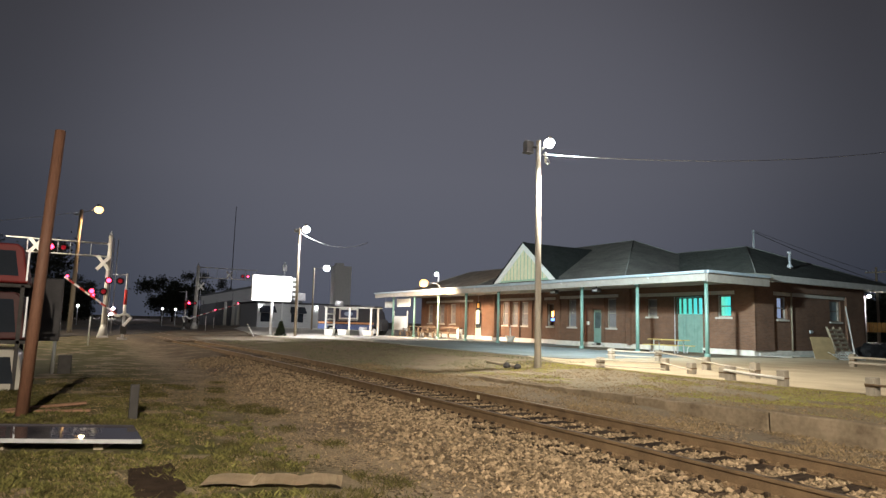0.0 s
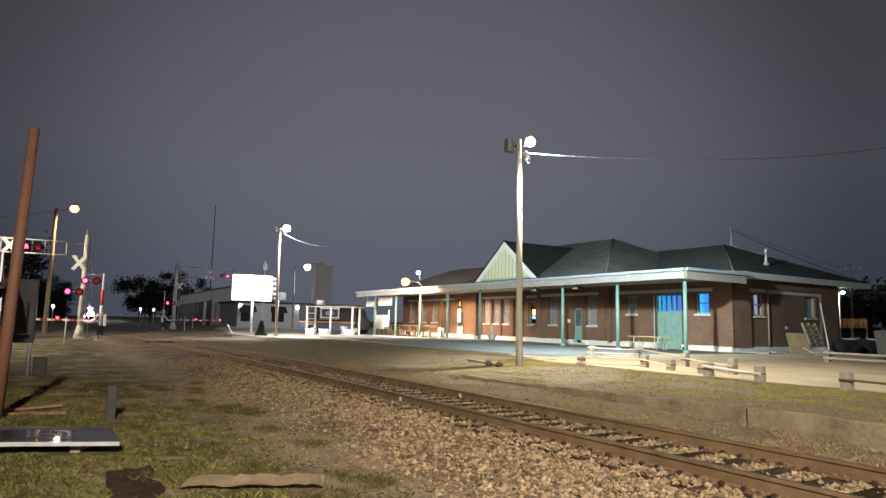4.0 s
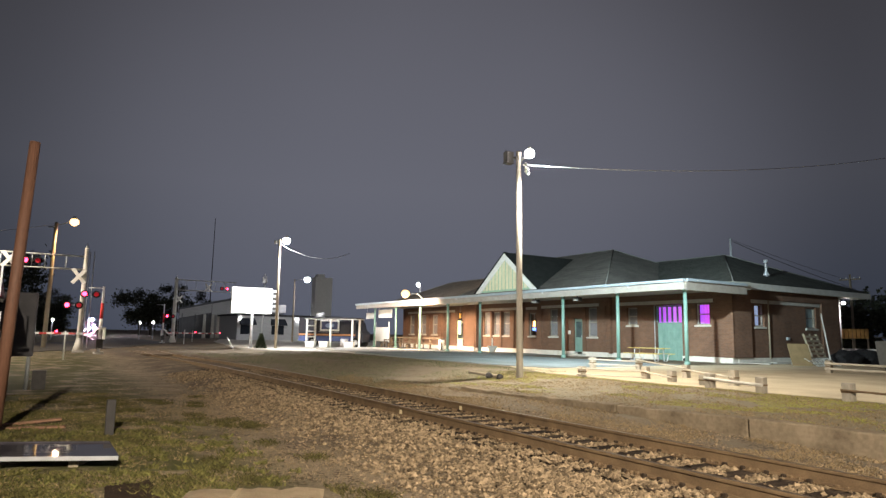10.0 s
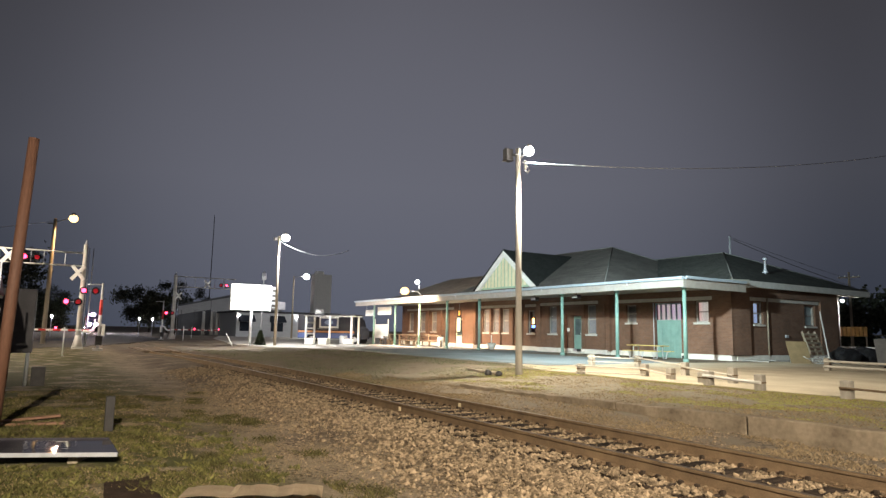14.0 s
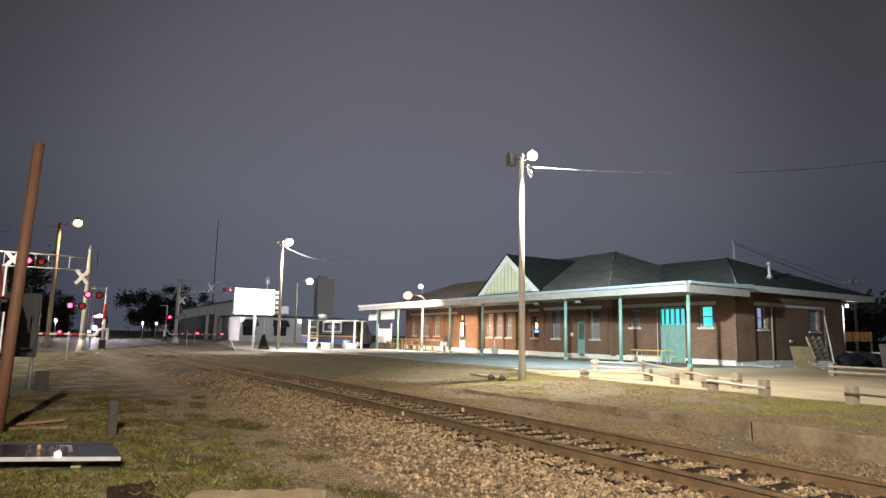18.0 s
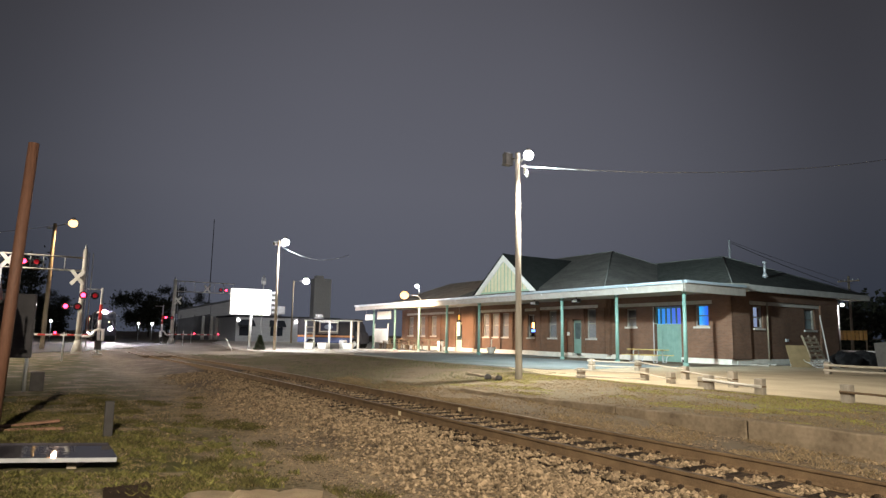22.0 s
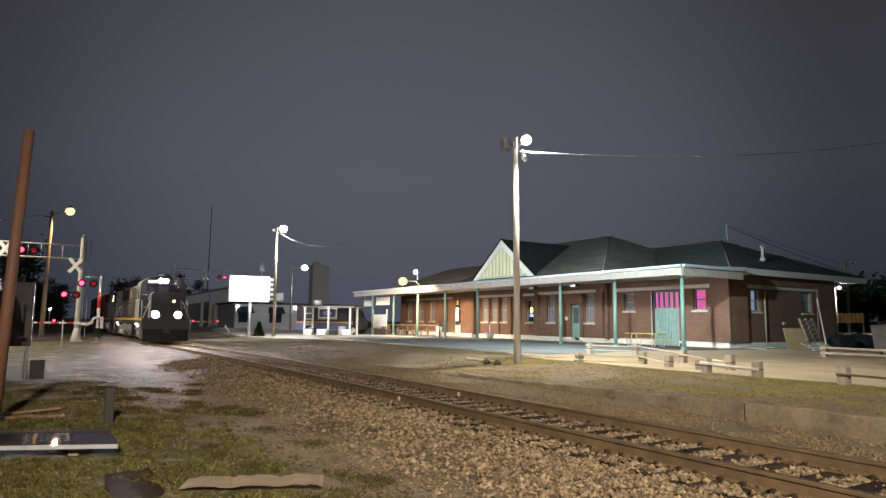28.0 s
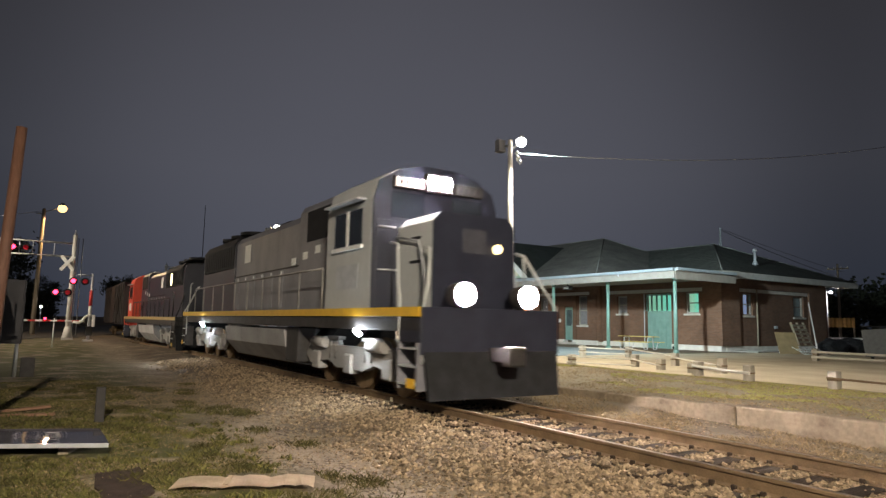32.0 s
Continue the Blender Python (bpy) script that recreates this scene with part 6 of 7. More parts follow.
def tree(place, h, seed, spread=3.5, label="dark tree against the night sky beyond the crossing"):
    t = thing("tree", label, "tree", place, group="far trees")
    rnd = random.Random(seed)
    bm = bmesh.new()
    rod(bm, (0, 0, -0.3), (0, 0, h * 0.45), 0.28, 0.18, 10)
    tips = []
    for k in range(9):
        a, z = k * 2.4, h * (0.3 + 0.03 * k)
        end = Vector((math.cos(a) * spread * rnd.uniform(0.5, 0.9), math.sin(a) * spread * rnd.uniform(0.5, 0.9), h * rnd.uniform(0.2, 0.9)))
        rod(bm, (0, 0, z), end, 0.11, 0.03, 6)
        tips.append(end)
    part("trunk", bm, surface("bark", (0.10, 0.08, 0.06), (0.06, 0.05, 0.04), 0.9, 6, 0.6), t)
    bm = bmesh.new()
    for _ in range(2000):
        c = rnd.choice(tips) + Vector((rnd.gauss(0, 1.1), rnd.gauss(0, 1.1), rnd.gauss(0, 0.9)))
        u = Vector((rnd.gauss(0, 1), rnd.gauss(0, 1), rnd.gauss(0, 1))).normalized() * 0.34
        v = u.orthogonal().normalized() * 0.2
        bm.faces.new([bm.verts.new(c - u), bm.verts.new(c - v), bm.verts.new(c + u), bm.verts.new(c + v)])
    part("crown", bm, LEAF, t)


LEAF = island(surface("dark_leaves", (0.07, 0.075, 0.05), (0.04, 0.045, 0.03), 0.8), 0.4)
for i, (x, y, h) in enumerate([(-175, 2, 11), (-185, 8, 9), (-170, -5, 8), (-190, 18, 13), (-178, 26, 11), (-196, 24, 12), (-205, 12, 10), (-200, -8, 9), (-165, -14, 8), (-150, -7, 17), (-162, -16, 19), (-330, 2, 22), (-335, -12, 23), (-300, 33, 21), (-304, 46, 24), (-312, 60, 22)]):
    off = y - track_y(x)
    if abs(off) < 11:
        y = track_y(x) + (11 if off > 2 else -11)
    tree((x, y, -0.3), h, i + 1, 6.0)
for i, (x, y, h) in enumerate([(-44, 84, 5.5), (-37, 79, 6), (-31, 81, 6.5), (-25, 78, 6), (-18, 83, 7), (-10, 80, 7)]):
    tree((x, y, 0), h, i + 31, 4.5, "dark leafy tree behind the depot lot")
u = pole("utility_pole", "wooden utility pole with a crossarm behind the depot lot", (-35.5, 72, 0), (-35.5, 72, 8.6), 0.14, 0.1, OLDWOOD, "pole")
part_box("crossarm", (-1.1, 1.1, -0.06, 0.06, 8.0, 8.12), OLDWOOD, u, 0.01)
for x in (-0.95, -0.4, 0.4, 0.95):
    part_rod("insulator", (x, 0, 8.12), (x, 0, 8.28), 0.05, WHITEPAINT, u, 0.03, 8)


# ---- things before the depot ----
PALEPOST = surface("pale_timber", (0.40, 0.36, 0.30), (0.26, 0.23, 0.185), 0.85, 5, 0.5, 0, 40, (1, 1, 0.2))


def fence_post(x, y, z=0.13, h=0.36, turn=0):
    p = thing("fence_post", "stubby weathered timber post at the edge of the lot", "post", (x, y, z), turn, "lot edge posts")
    bm = bmesh.new()
    box(bm, -0.105, 0.105, -0.1, 0.1, -0.15, h, 0.015)
    part("post_block", bm, PALEPOST, p)
    part_box("strap", (-0.108, 0.108, -0.103, 0.103, h * 0.5, h * 0.5 + 0.035), RUST, p, 0.002)


POSTS = [(-16.04, 15.2, 0.36), (-20.07, 19.63, 0.5), (-18.9, 21.1, 0.5), (-14.42, 16.4, 0.42), (-13.15, 16.09, 0.36), (-14.38, 18.32, 0.46), (-11.9, 15.9, 0.32), (-11.26, 15.3, 0.40), (-11.44, 16.6, 0.48), (-9.64, 15.06, 0.42), (-7.57, 14.99, 0.42), (-14.86, 28.0, 0.55), (-11.9, 28.6, 0.55)]
for i, (x, y, h) in enumerate(POSTS):
    fence_post(x, y, 0.13, h, (17 * i) % 13 - 6)


def fence_rail(a, b, z0, z1, r, material, label):
    bm = bmesh.new()
    a, b = Vector((a[0], a[1], 0)), Vector((b[0], b[1], 0))
    d = (b - a).normalized() * 0.1
    pts = [a.lerp(b, k / 6) for k in range(7)]
    pts[0], pts[-1] = a - d, b + d
    pipe(bm, [(p.x, p.y - 0.125, z0 + (z1 - z0) * k / 6 - 0.01 * math.sin(k * 0.52)) for k, p in enumerate(pts)], r, 10)
    tagged(part("fence_rail", bm, material), label, "fence rail", "lot edge rails")


PALEPIPE = surface("pale_pipe", (0.56, 0.53, 0.47), (0.42, 0.39, 0.34), 0.5, 4, 0.1)
LOGRAIL = surface("pale_log_rail", (0.55, 0.50, 0.42), (0.41, 0.37, 0.30), 0.8, 4, 0.3)
for i, j, z0, z1, r in ((0, 3, 0.43, 0.41, 0.027), (0, 3, 0.24, 0.22, 0.027), (1, 2, 0.55, 0.50, 0.027), (1, 2, 0.36, 0.32, 0.027), (2, 5, 0.56, 0.5, 0.027), (3, 4, 0.42, 0.3, 0.025), (5, 8, 0.45, 0.4, 0.027), (11, 12, 0.55, 0.52, 0.05), (11, 12, 0.33, 0.31, 0.05)):
    fence_rail(POSTS[i], POSTS[j], z0, z1, r, LOGRAIL, "pale round timber rail of the lot fence")
fence_rail(POSTS[7], POSTS[9], 0.42, 0.36, 0.04, PALEPIPE, "white pipe rail between two posts")
fence_rail(POSTS[10], (-4.9, 15.0), 0.40, 0.36, 0.025, RUST, "thin rusty pipe rail")


def picnic_table(place, turn=0):
    t = thing("picnic_table", "yellow topped picnic table with bent pipe legs", "table", place, turn)
    wood = surface("yellow_boards", (0.60, 0.45, 0.14), (0.48, 0.35, 0.11), 0.6, 4, 0.2, 0, 30, (0.1, 3, 1))
    for k in range(5):
        part_box("top_plank", (-1.2, 1.2, -0.37 + k * 0.15, -0.235 + k * 0.15, 0.70, 0.74), wood, t, 0.006)
    for s in (-1, 1):
        for k in range(2):
            y = s * 0.62 + k * 0.15 - 0.075
            part_box("bench_plank", (-1.2, 1.2, y - 0.065, y + 0.065, 0.40, 0.44), wood, t, 0.006)
        x = s * 0.85
        bm = bmesh.new()
        pipe(bm, [(x, -0.75, 0.39), (x, -0.6, 0.36), (x, -0.5, 0.03), (x, -0.25, 0.02), (x, -0.2, 0.66), (x, 0.2, 0.68), (x, 0.25, 0.02), (x, 0.5, 0.03), (x, 0.6, 0.36), (x, 0.75, 0.39)], 0.028, 10)
        part("leg_frame", bm, ALU, t, "bent metal pipe frame")


picnic_table((-25.2, 28.95, 0.2), 0)


def scrap_corner():
    tone = surface("plywood", (0.29, 0.215, 0.115), (0.21, 0.155, 0.085), 0.8, 3, 0.2)
    b = thing("plywood_board", "tan plywood board leaning before the scrap pile", "board", (-19.42, 34.1, 0.15), -30)
    part_box("sheet", (-0.02, 0.02, -0.55, 0.55, 0.0, 1.25), tone, b, 0.004, "", Matrix.Rotation(radians(-22), 4, "Y"))
    p = thing("wooden_pallet", "weathered wooden pallet leaning against the brick wall", "pallet", (-20.1, 37.2, 0.14), 0)
    m = Matrix.Rotation(radians(-20), 4, "Y")
    for k in range(7):
        part_box("slat", (0.05, 0.075, -0.7, 0.7, 0.1 + 0.25 * k, 0.22 + 0.25 * k), OLDWOOD, p, 0.003, "", m)
    for y in (-0.65, 0.0, 0.65):
        part_box("stringer", (-0.06, 0.048, y - 0.03, y + 0.03, 0.02, 1.85), OLDWOOD, p, 0.003, "", m)
    k = thing("leaning_plank", "long white plank leaning on the depot wall", "plank", (-18.7, 35.5, 0.15), 0)
    bm = bmesh.new()
    way = Vector((-2.2, 3.35, 2.88))
    box(bm, -0.02, 0.02, -0.1, 0.1, 0.0, way.length, 0.004)
    bmesh.ops.transform(bm, matrix=way.to_track_quat("Z", "Y").to_matrix().to_4x4(), verts=bm.verts)
    part("board", bm, WHITEPAINT, k)
    s = thing("lattice_panel", "white lattice panel lying against the scrap pile", "panel", (-18.75, 35.2, 0.16), 0)
    m = Matrix.Rotation(radians(-62), 4, "Y")
    for a in range(1, 10):
        part_box("strip", (0.0, 0.012, -1.15 + a * 0.27, -1.09 + a * 0.27, 0, 0.82), WHITEPAINT, s, 0, "", m)
    for a in range(4):
        part_box("strip", (0.013, 0.025, -0.88, 1.40, 0.02 + a * 0.25, 0.08 + a * 0.25), WHITEPAINT, s, 0, "", m)
    for i, (x, y, a, sx, sy) in enumerate(((-22.0, 34.2, 12, 0.5, 0.9), (-21.7, 36.0, -8, 0.35, 0.8), (-21.2, 33.6, 30, 0.3, 0.5), (-21.5, 37.4, 5, 0.4, 0.6))):
        r = thing("rubble_slab", "broken grey slab lying at the depot wall", "rubble", (x, y, 0.165), a, "rubble slabs")
        bm = bmesh.new()
        prism(bm, [(-sx, -sy), (sx * 0.8, -sy * 0.9), (sx, 0.2 * sy), (sx * 0.5, sy), (-sx * 0.9, sy * 0.8)], 2, 0.0, 0.07)
        part("slab", bm, CONCRETE, r)
    w = thing("white_pedestal", "short white plastic pedestal beside the wall", "pedestal", (-20.3, 34.75, 0.15))
    bm = bmesh.new()
    rod(bm, (0, 0, 0), (0, 0, 0.75), 0.11, 0.08, 14)
    rod(bm, (0, 0, 0.75), (0, 0, 0.85), 0.17, 0.17, 14)
    part("column", bm, WHITEPAINT, w)
    for i, (x, y, sx, sy, sz) in enumerate(((-19.2, 37.9, 0.8, 1.0, 0.7), (-19.0, 39.6, 0.8, 0.8, 0.8))):
        c = thing("covered_pile", "dark tarpaulin covered pile behind the depot", "pile", (x, y, 0.1), 15 * i, "covered piles")
        bm = bmesh.new()
        bmesh.ops.create_icosphere(bm, subdivisions=3, radius=1.0)
        for v in bm.verts:
            n = noise.noise(v.co * 2.1 + Vector((i * 7, 0, 0)))
            v.co = Vector((v.co.x * sx, v.co.y * sy, max(0.0, v.co.z * sz * 0.8 + 0.35))) * (1 + 0.18 * n)
        part("tarpaulin", bm, BLACK, c)
    d = thing("steel_dumpster", "dark grey steel dumpster at the lot's edge", "dumpster", (-14.6, 34.6, 0.16), 0)
    bm = bmesh.new()
    prism(bm, [(-0.8, 0.1), (-0.95, 1.35), (0.95, 1.5), (0.8, 0.1)], 1, -1.2, 1.2)
    part("bin", bm, surface("dull_grey_paint", (0.11, 0.115, 0.12), (0.075, 0.08, 0.085), 0.6), d)
    part_box("lid", (-0.98, 0.98, -1.22, 1.22, 1.5, 1.55), BLACK, d, 0.01)
    for x in (-0.6, 0.6):
        for y in (-1.0, 1.0):
            part_rod("caster", (x - 0.04, y, 0.07), (x + 0.04, y, 0.07), 0.07, RUBBER, d)
    # The boards' base colour carries the orange light on them.
    f = thing("board_fence", "vertical board fence behind the depot, orange light put into its colour", "fence", (-28.2, 54, 0.1), 0)
    for k in range(9):
        part_box("board", (0.3 * k, 0.3 * k + 0.26, -0.02, 0.02, 1.65, 2.4), surface("orange_lit_boards", (0.6, 0.32, 0.1), (0.5, 0.26, 0.08), 0.7), f, 0.005)
    for x in (0.0, 1.4, 2.5):
        part_box("post", (x, x + 0.1, 0.025, 0.12, 0, 2.4), OLDWOOD, f, 0.005)
    w = thing("low_wall", "grey block wall behind the depot", "wall", (-22, 50, 0.1))
    part_box("wall", (-8, 30, 0.0, 0.25, 0, 0.9), CONCRETE, w, 0.01)
    for i in range(6):
        q = thing("chain_link_fence", "chain-link fence panel behind the depot", "fence", (-24 + 4 * i, 58, 0.1), 0, "chain-link panels")
        part_rod("post", (0, 0, 0), (0, 0, 3.6), 0.05, STEEL, q, seg=8)
        for z in (0.3, 2.6, 3.5):
            part_rod("rail", (0, 0, z), (4, 0, z), 0.03, STEEL, q, seg=6)
        for k in range(12):
            part_rod("wire", (0.33 * k, 0, 0.3), (0.33 * k, 0, 3.5), 0.008, STEEL, q, seg=4)


scrap_corner()


def platform_clutter():
    for i, x in enumerate((-57.5, -55.0, -52.2)):
        t = thing("patio_bench", "weathered wooden patio table and bench under the canopy", "bench", (x, 29.0, 0.2), 0, "platform benches")
        part_box("top", (-0.9, 0.9, -0.35, 0.35, 0.68, 0.73), DARKWOOD, t, 0.01)
        for sx in (-0.75, 0.75):
            for sy in (-0.28, 0.28):
                part_box("leg", (sx - 0.04, sx + 0.04, sy - 0.04, sy + 0.04, 0, 0.68), DARKWOOD, t, 0.006)
        part_box("seat", (-0.9, 0.9, -0.75, -0.45, 0.40, 0.45), DARKWOOD, t, 0.008)
        for sx in (-0.75, 0.75):
            part_box("seat_leg", (sx - 0.04, sx + 0.04, -0.72, -0.48, 0, 0.40), DARKWOOD, t, 0.006)
    r = thing("low_railing", "low weathered timber railing along the platform", "railing", (-50.5, 28.6, 0.2))
    for k in range(6):
        part_box("post", (-6.2 + 1.9 * k, -6.06 + 1.9 * k, -0.07, 0.07, 0, 1.0), DARKWOOD, r, 0.008)
    for z in (0.4, 0.88):
        part_box("rail", (-6.2, 3.4, -0.09, -0.072, z, z + 0.12), DARKWOOD, r, 0.006)
    b = thing("white_bin", "white plastic bin with dark lid on the platform", "bin", (-47.3, 28.7, 0.2))
    bm = bmesh.new()
    rod(bm, (0, 0, 0), (0, 0, 0.85), 0.22, 0.27, 18)
    part("bin", bm, WHITEPAINT, b)
    part_rod("lid", (0, 0, 0.85), (0, 0, 0.95), 0.29, DARK, b, 0.22, 18)
    s = thing("notice_board", "white notice board on two posts at the platform end", "board", (-59.3, 28.9, 0.03))
    part_box("panel", (-1.5, 1.5, -0.03, 0.03, 0.7, 2.1), WHITEPAINT, s, 0.01)
    for x in (-1.55, 1.55):
        part_box("post", (x - 0.06, x + 0.06, -0.05, 0.05, 0, 2.6), WHITEPAINT, s, 0.01)
    for i, (x0, x1, z0, z1) in enumerate(((-62.3, -60.2, 2.98, 3.6), (-59.4, -56.4, 3.05, 3.85))):
        h = thing("hanging_sign", "pale blank sign hanging under the canopy end", "sign", ((x0 + x1) / 2, 28.5, 0), 0, "hanging signs")
        w = (x1 - x0) / 2
        part_box("panel", (-w, w, -0.03, 0.03, z0, z1), WHITEPAINT, h, 0.01)
        for x in (-w + 0.2, w - 0.2):
            part_rod("hanger", (x, 0, z1), (x, 0, 4.22), 0.015, STEEL, h, seg=6)
    u = thing("stone_urn", "squat stone planter urn by the depot wall", "planter", (-40.6, 29.2, 0.2))
    bm = bmesh.new()
    rod(bm, (0, 0, 0), (0, 0, 0.4), 0.2, 0.36, 16)
    rod(bm, (0, 0, 0.4), (0, 0, 0.48), 0.4, 0.38, 16)
    part("bowl", bm, STONE, u)
    part_rod("stem", (0, 0, 0.45), (0, 0, 1.1), 0.04, WHITEPAINT, u)
    # Glowing panels added for the bright spots in the doorway.
    n = thing("doorway_sign", "small glowing pale green and amber panels added in the depot doorway", "sign", (-51.05, 32.95, 2.2))
    part_box("back_plate", (-0.34, 0.34, 0.025, 0.045, -0.75, 1.4), BLACK, n, 0.004)
    part_box("pale_panel", (-0.26, 0.2, 0.0, 0.022, -0.65, 0.62), glow("pale_green_panel_glow", (0.85, 1.0, 0.78), 1.3), n, 0.004, "glowing pale green panel")
    part_box("amber_panel", (-0.14, 0.16, 0.0, 0.022, 0.85, 1.3), glow("amber_panel_glow", (1.0, 0.48, 0.1), 0.9), n, 0.004, "glowing amber panel")
    part_rod("hanger", (0, 0.035, 1.4), (0, 0.035, 2.0), 0.012, STEEL, n, seg=6)
    n = thing("neon_sign", "small orange and blue neon sign in the depot window", "sign", (-38.0, 31.2, 2.3))
    part_box("orange_tube", (-0.12, 0.12, 0, 0.02, -0.1, 0.32), glow("orange_neon", (1.0, 0.45, 0.12), 7.0), n, 0.02)
    part_box("blue_tube", (-0.2, 0.2, 0, 0.02, -0.4, -0.2), glow("blue_neon", (0.15, 0.3, 1.0), 3.0), n, 0.02)
    part_box("back_plate", (-0.25, 0.25, 0.025, 0.04, -0.45, 0.4), BLACK, n, 0)
    part_rod("hanger", (0, 0.03, 0.4), (0, 0.03, 0.85), 0.01, STEEL, n, seg=6)


platform_clutter()


# ---- the near side of the track ----
OLDKERB = surface("stained_old_concrete", (0.29, 0.23, 0.16), (0.13, 0.10, 0.068), 0.9, 1.6, 0.7, 0, 14)


def kerb_wall():
    k = tagged(new("platform_edge"), "old low concrete platform edge in the grass", "kerb", kind="structure")
    x = -15.9
    rnd = random.Random(8)
    while x < 3:
        w = 3.01
        bm = bmesh.new()
        box(bm, 0.0, w - 0.03, -0.1, 0.12, -0.35, 0.0, 0.025)
        bmesh.ops.subdivide_edges(bm, edges=[e for e in bm.edges if e.calc_length() > 1], cuts=14)
        step = rnd.uniform(-0.02, 0.01)
        for v in bm.verts:
            if v.co.z > -0.1:
                v.co.z += kerb_top(x + v.co.x) + step
            v.co += Vector((0, 1, 1)) * (0.03 * noise.noise(v.co * 2.5 + Vector((x, 0, 0))) + 0.012 * noise.noise(v.co * 9 + Vector((x, 0, 0))))
        s = part("kerb_stone", bm, OLDKERB, k)
        s.location = (x, 10.42, 0)
        x += w


kerb_wall()


def cardboard():
    c = thing("flattened_cardboard", "flattened tan cardboard box lying in the grass", "cardboard", (-7.07, 2.01, -0.31), -23)
    bm = bmesh.new()
    n = 24
    rows = [[bm.verts.new(((-0.24 if j == 0 else 0.24) + 0.03 * noise.noise((i * 0.7, j * 3, 0)), -0.72 + 1.44 * i / n, 0.02 + 0.022 * abs(math.sin(i / n * 9.4)) + 0.018 * noise.noise((i * 0.6, j * 2, 1)))) for i in range(n + 1)] for j in range(2)]
    for i in range(n):
        bm.faces.new((rows[0][i], rows[0][i + 1], rows[1][i + 1], rows[1][i]))
    r = bmesh.ops.solidify(bm, geom=list(bm.faces), thickness=0.008)
    part("sheet", bm, surface("cardboard", (0.66, 0.53, 0.37), (0.46, 0.36, 0.24), 0.9, 3, 0.4), c)
    part_box("tape", (-0.2, 0.2, -0.20, -0.15, 0.046, 0.050), surface("brown_tape", (0.44, 0.34, 0.22), (0.38, 0.29, 0.18), 0.9), c, 0)


cardboard()


def metal_sheet():
    s = thing("scrap_metal_sheet", "shallow metal tray on blocks in the grass, dark sky reflection in its colour", "scrap metal", (-9.14, 0.88, -0.33), -23)
    # Tray colour holds the dark sky it mirrors; the lit front lip is paler.
    tray = surface("dark_sky_tray", (0.075, 0.068, 0.078), (0.04, 0.036, 0.042), 0.03, 2.5, 0.02, 0.0)
    bm = bmesh.new()
    prism(bm, [(-0.02, 0.0), (-1.06, -0.46), (-1.06, -3.6), (-0.02, -3.6)], 2, 0.17, 0.185)
    bmesh.ops.subdivide_edges(bm, edges=list(bm.edges), cuts=6, use_grid_fill=True)
    for v in bm.verts:
        v.co.z += 0.004 * noise.noise(v.co * 1.7)
    tray.node_tree.nodes["Principled BSDF"].inputs["Specular IOR Level"].default_value = 0.3
    part("panel", bm, tray, s)
    part_box("front_lip", (-0.018, 0.0, -3.6, -0.01, 0.14, 0.192), STEEL, s, 0.004, "folded front lip in a paler, lit colour")
    part_box("back_lip", (-1.082, -1.064, -3.6, -0.47, 0.15, 0.205), tray, s, 0.004)
    for y in (-3.2, -1.8, -0.6):
        part_box("block", (-0.95, -0.2, y - 0.06, y + 0.06, -0.03, 0.150), OLDWOOD, s, 0.005)
    p = thing("stub_post", "short dark steel stub post in the grass", "post", (-12.25, 1.0, -0.36))
    bm = bmesh.new()
    box(bm, -0.05, 0.05, -0.07, 0.07, 0, 0.62, 0.01)
    part("post", bm, DARK, p)
    red = surface("reddish_boards", (0.30, 0.17, 0.11), (0.2, 0.11, 0.075), 0.85, 4, 0.4, 0, 40, (8, 1, 8))
    l = thing("plank_pile", "two weathered reddish planks lying in the grass", "planks", (-13.75, -0.1, -0.34), 0)
    part_box("plank", (-0.07, 0.07, -0.95, 0.45, 0.05, 0.09), red, l, 0.008, "", Matrix.Translation((-0.35, 0, 0)) @ Matrix.Rotation(radians(4), 4, "X"))
    part_box("plank", (-0.07, 0.07, -0.8, 0.5, 0.03, 0.07), red, l, 0.008, "", Matrix.Translation((0.3, 0, 0)) @ Matrix.Rotation(radians(-10), 4, "Z"))
    m = thing("ground_mat", "dark worn rubber mat sunk in the grass", "mat", (-7.63, 0.89, -0.315), -3)
    bm = bmesh.new()
    n = 28
    rim = []
    for k in range(n):
        a = 6.2832 * k / n
        c, q = math.cos(a), math.sin(a)
        f = 1 / max(abs(c), abs(q)) * (1 + 0.3 * noise.noise((2.6 * c, 2.6 * q, 3)))
        rim.append((0.76 * c * f, 0.245 * q * f))
    prism(bm, rim, 2, -0.03, 0.006)
    part("mat", bm, surface("dark_mat", (0.05, 0.032, 0.021), (0.02, 0.013, 0.009), 0.95, 5, 1.0), m)
    g = thing("fallen_pole", "weathered pole lying on the grass bank", "pole", (-18.0, 13.0, 0.06), 0)
    part_rod("log", (-1.9, 0.3, 0.03), (0.5, -0.1, 0.05), 0.06, OLDWOOD, g)
    for i, x in enumerate((-17.9, -17.3)):
        r = thing("rubble", "dark lump of rubble beside the pole", "rubble", (x, 12.75, 0.1), 40 * i, "rubble lumps")
        bm = bmesh.new()
        bmesh.ops.create_icosphere(bm, subdivisions=2, radius=0.12)
        for v in bm.verts:
            v.co *= 1 + 0.3 * noise.noise(v.co * 9 + Vector((i, 0, 0)))
        part("lump", bm, DARK, r)


metal_sheet()


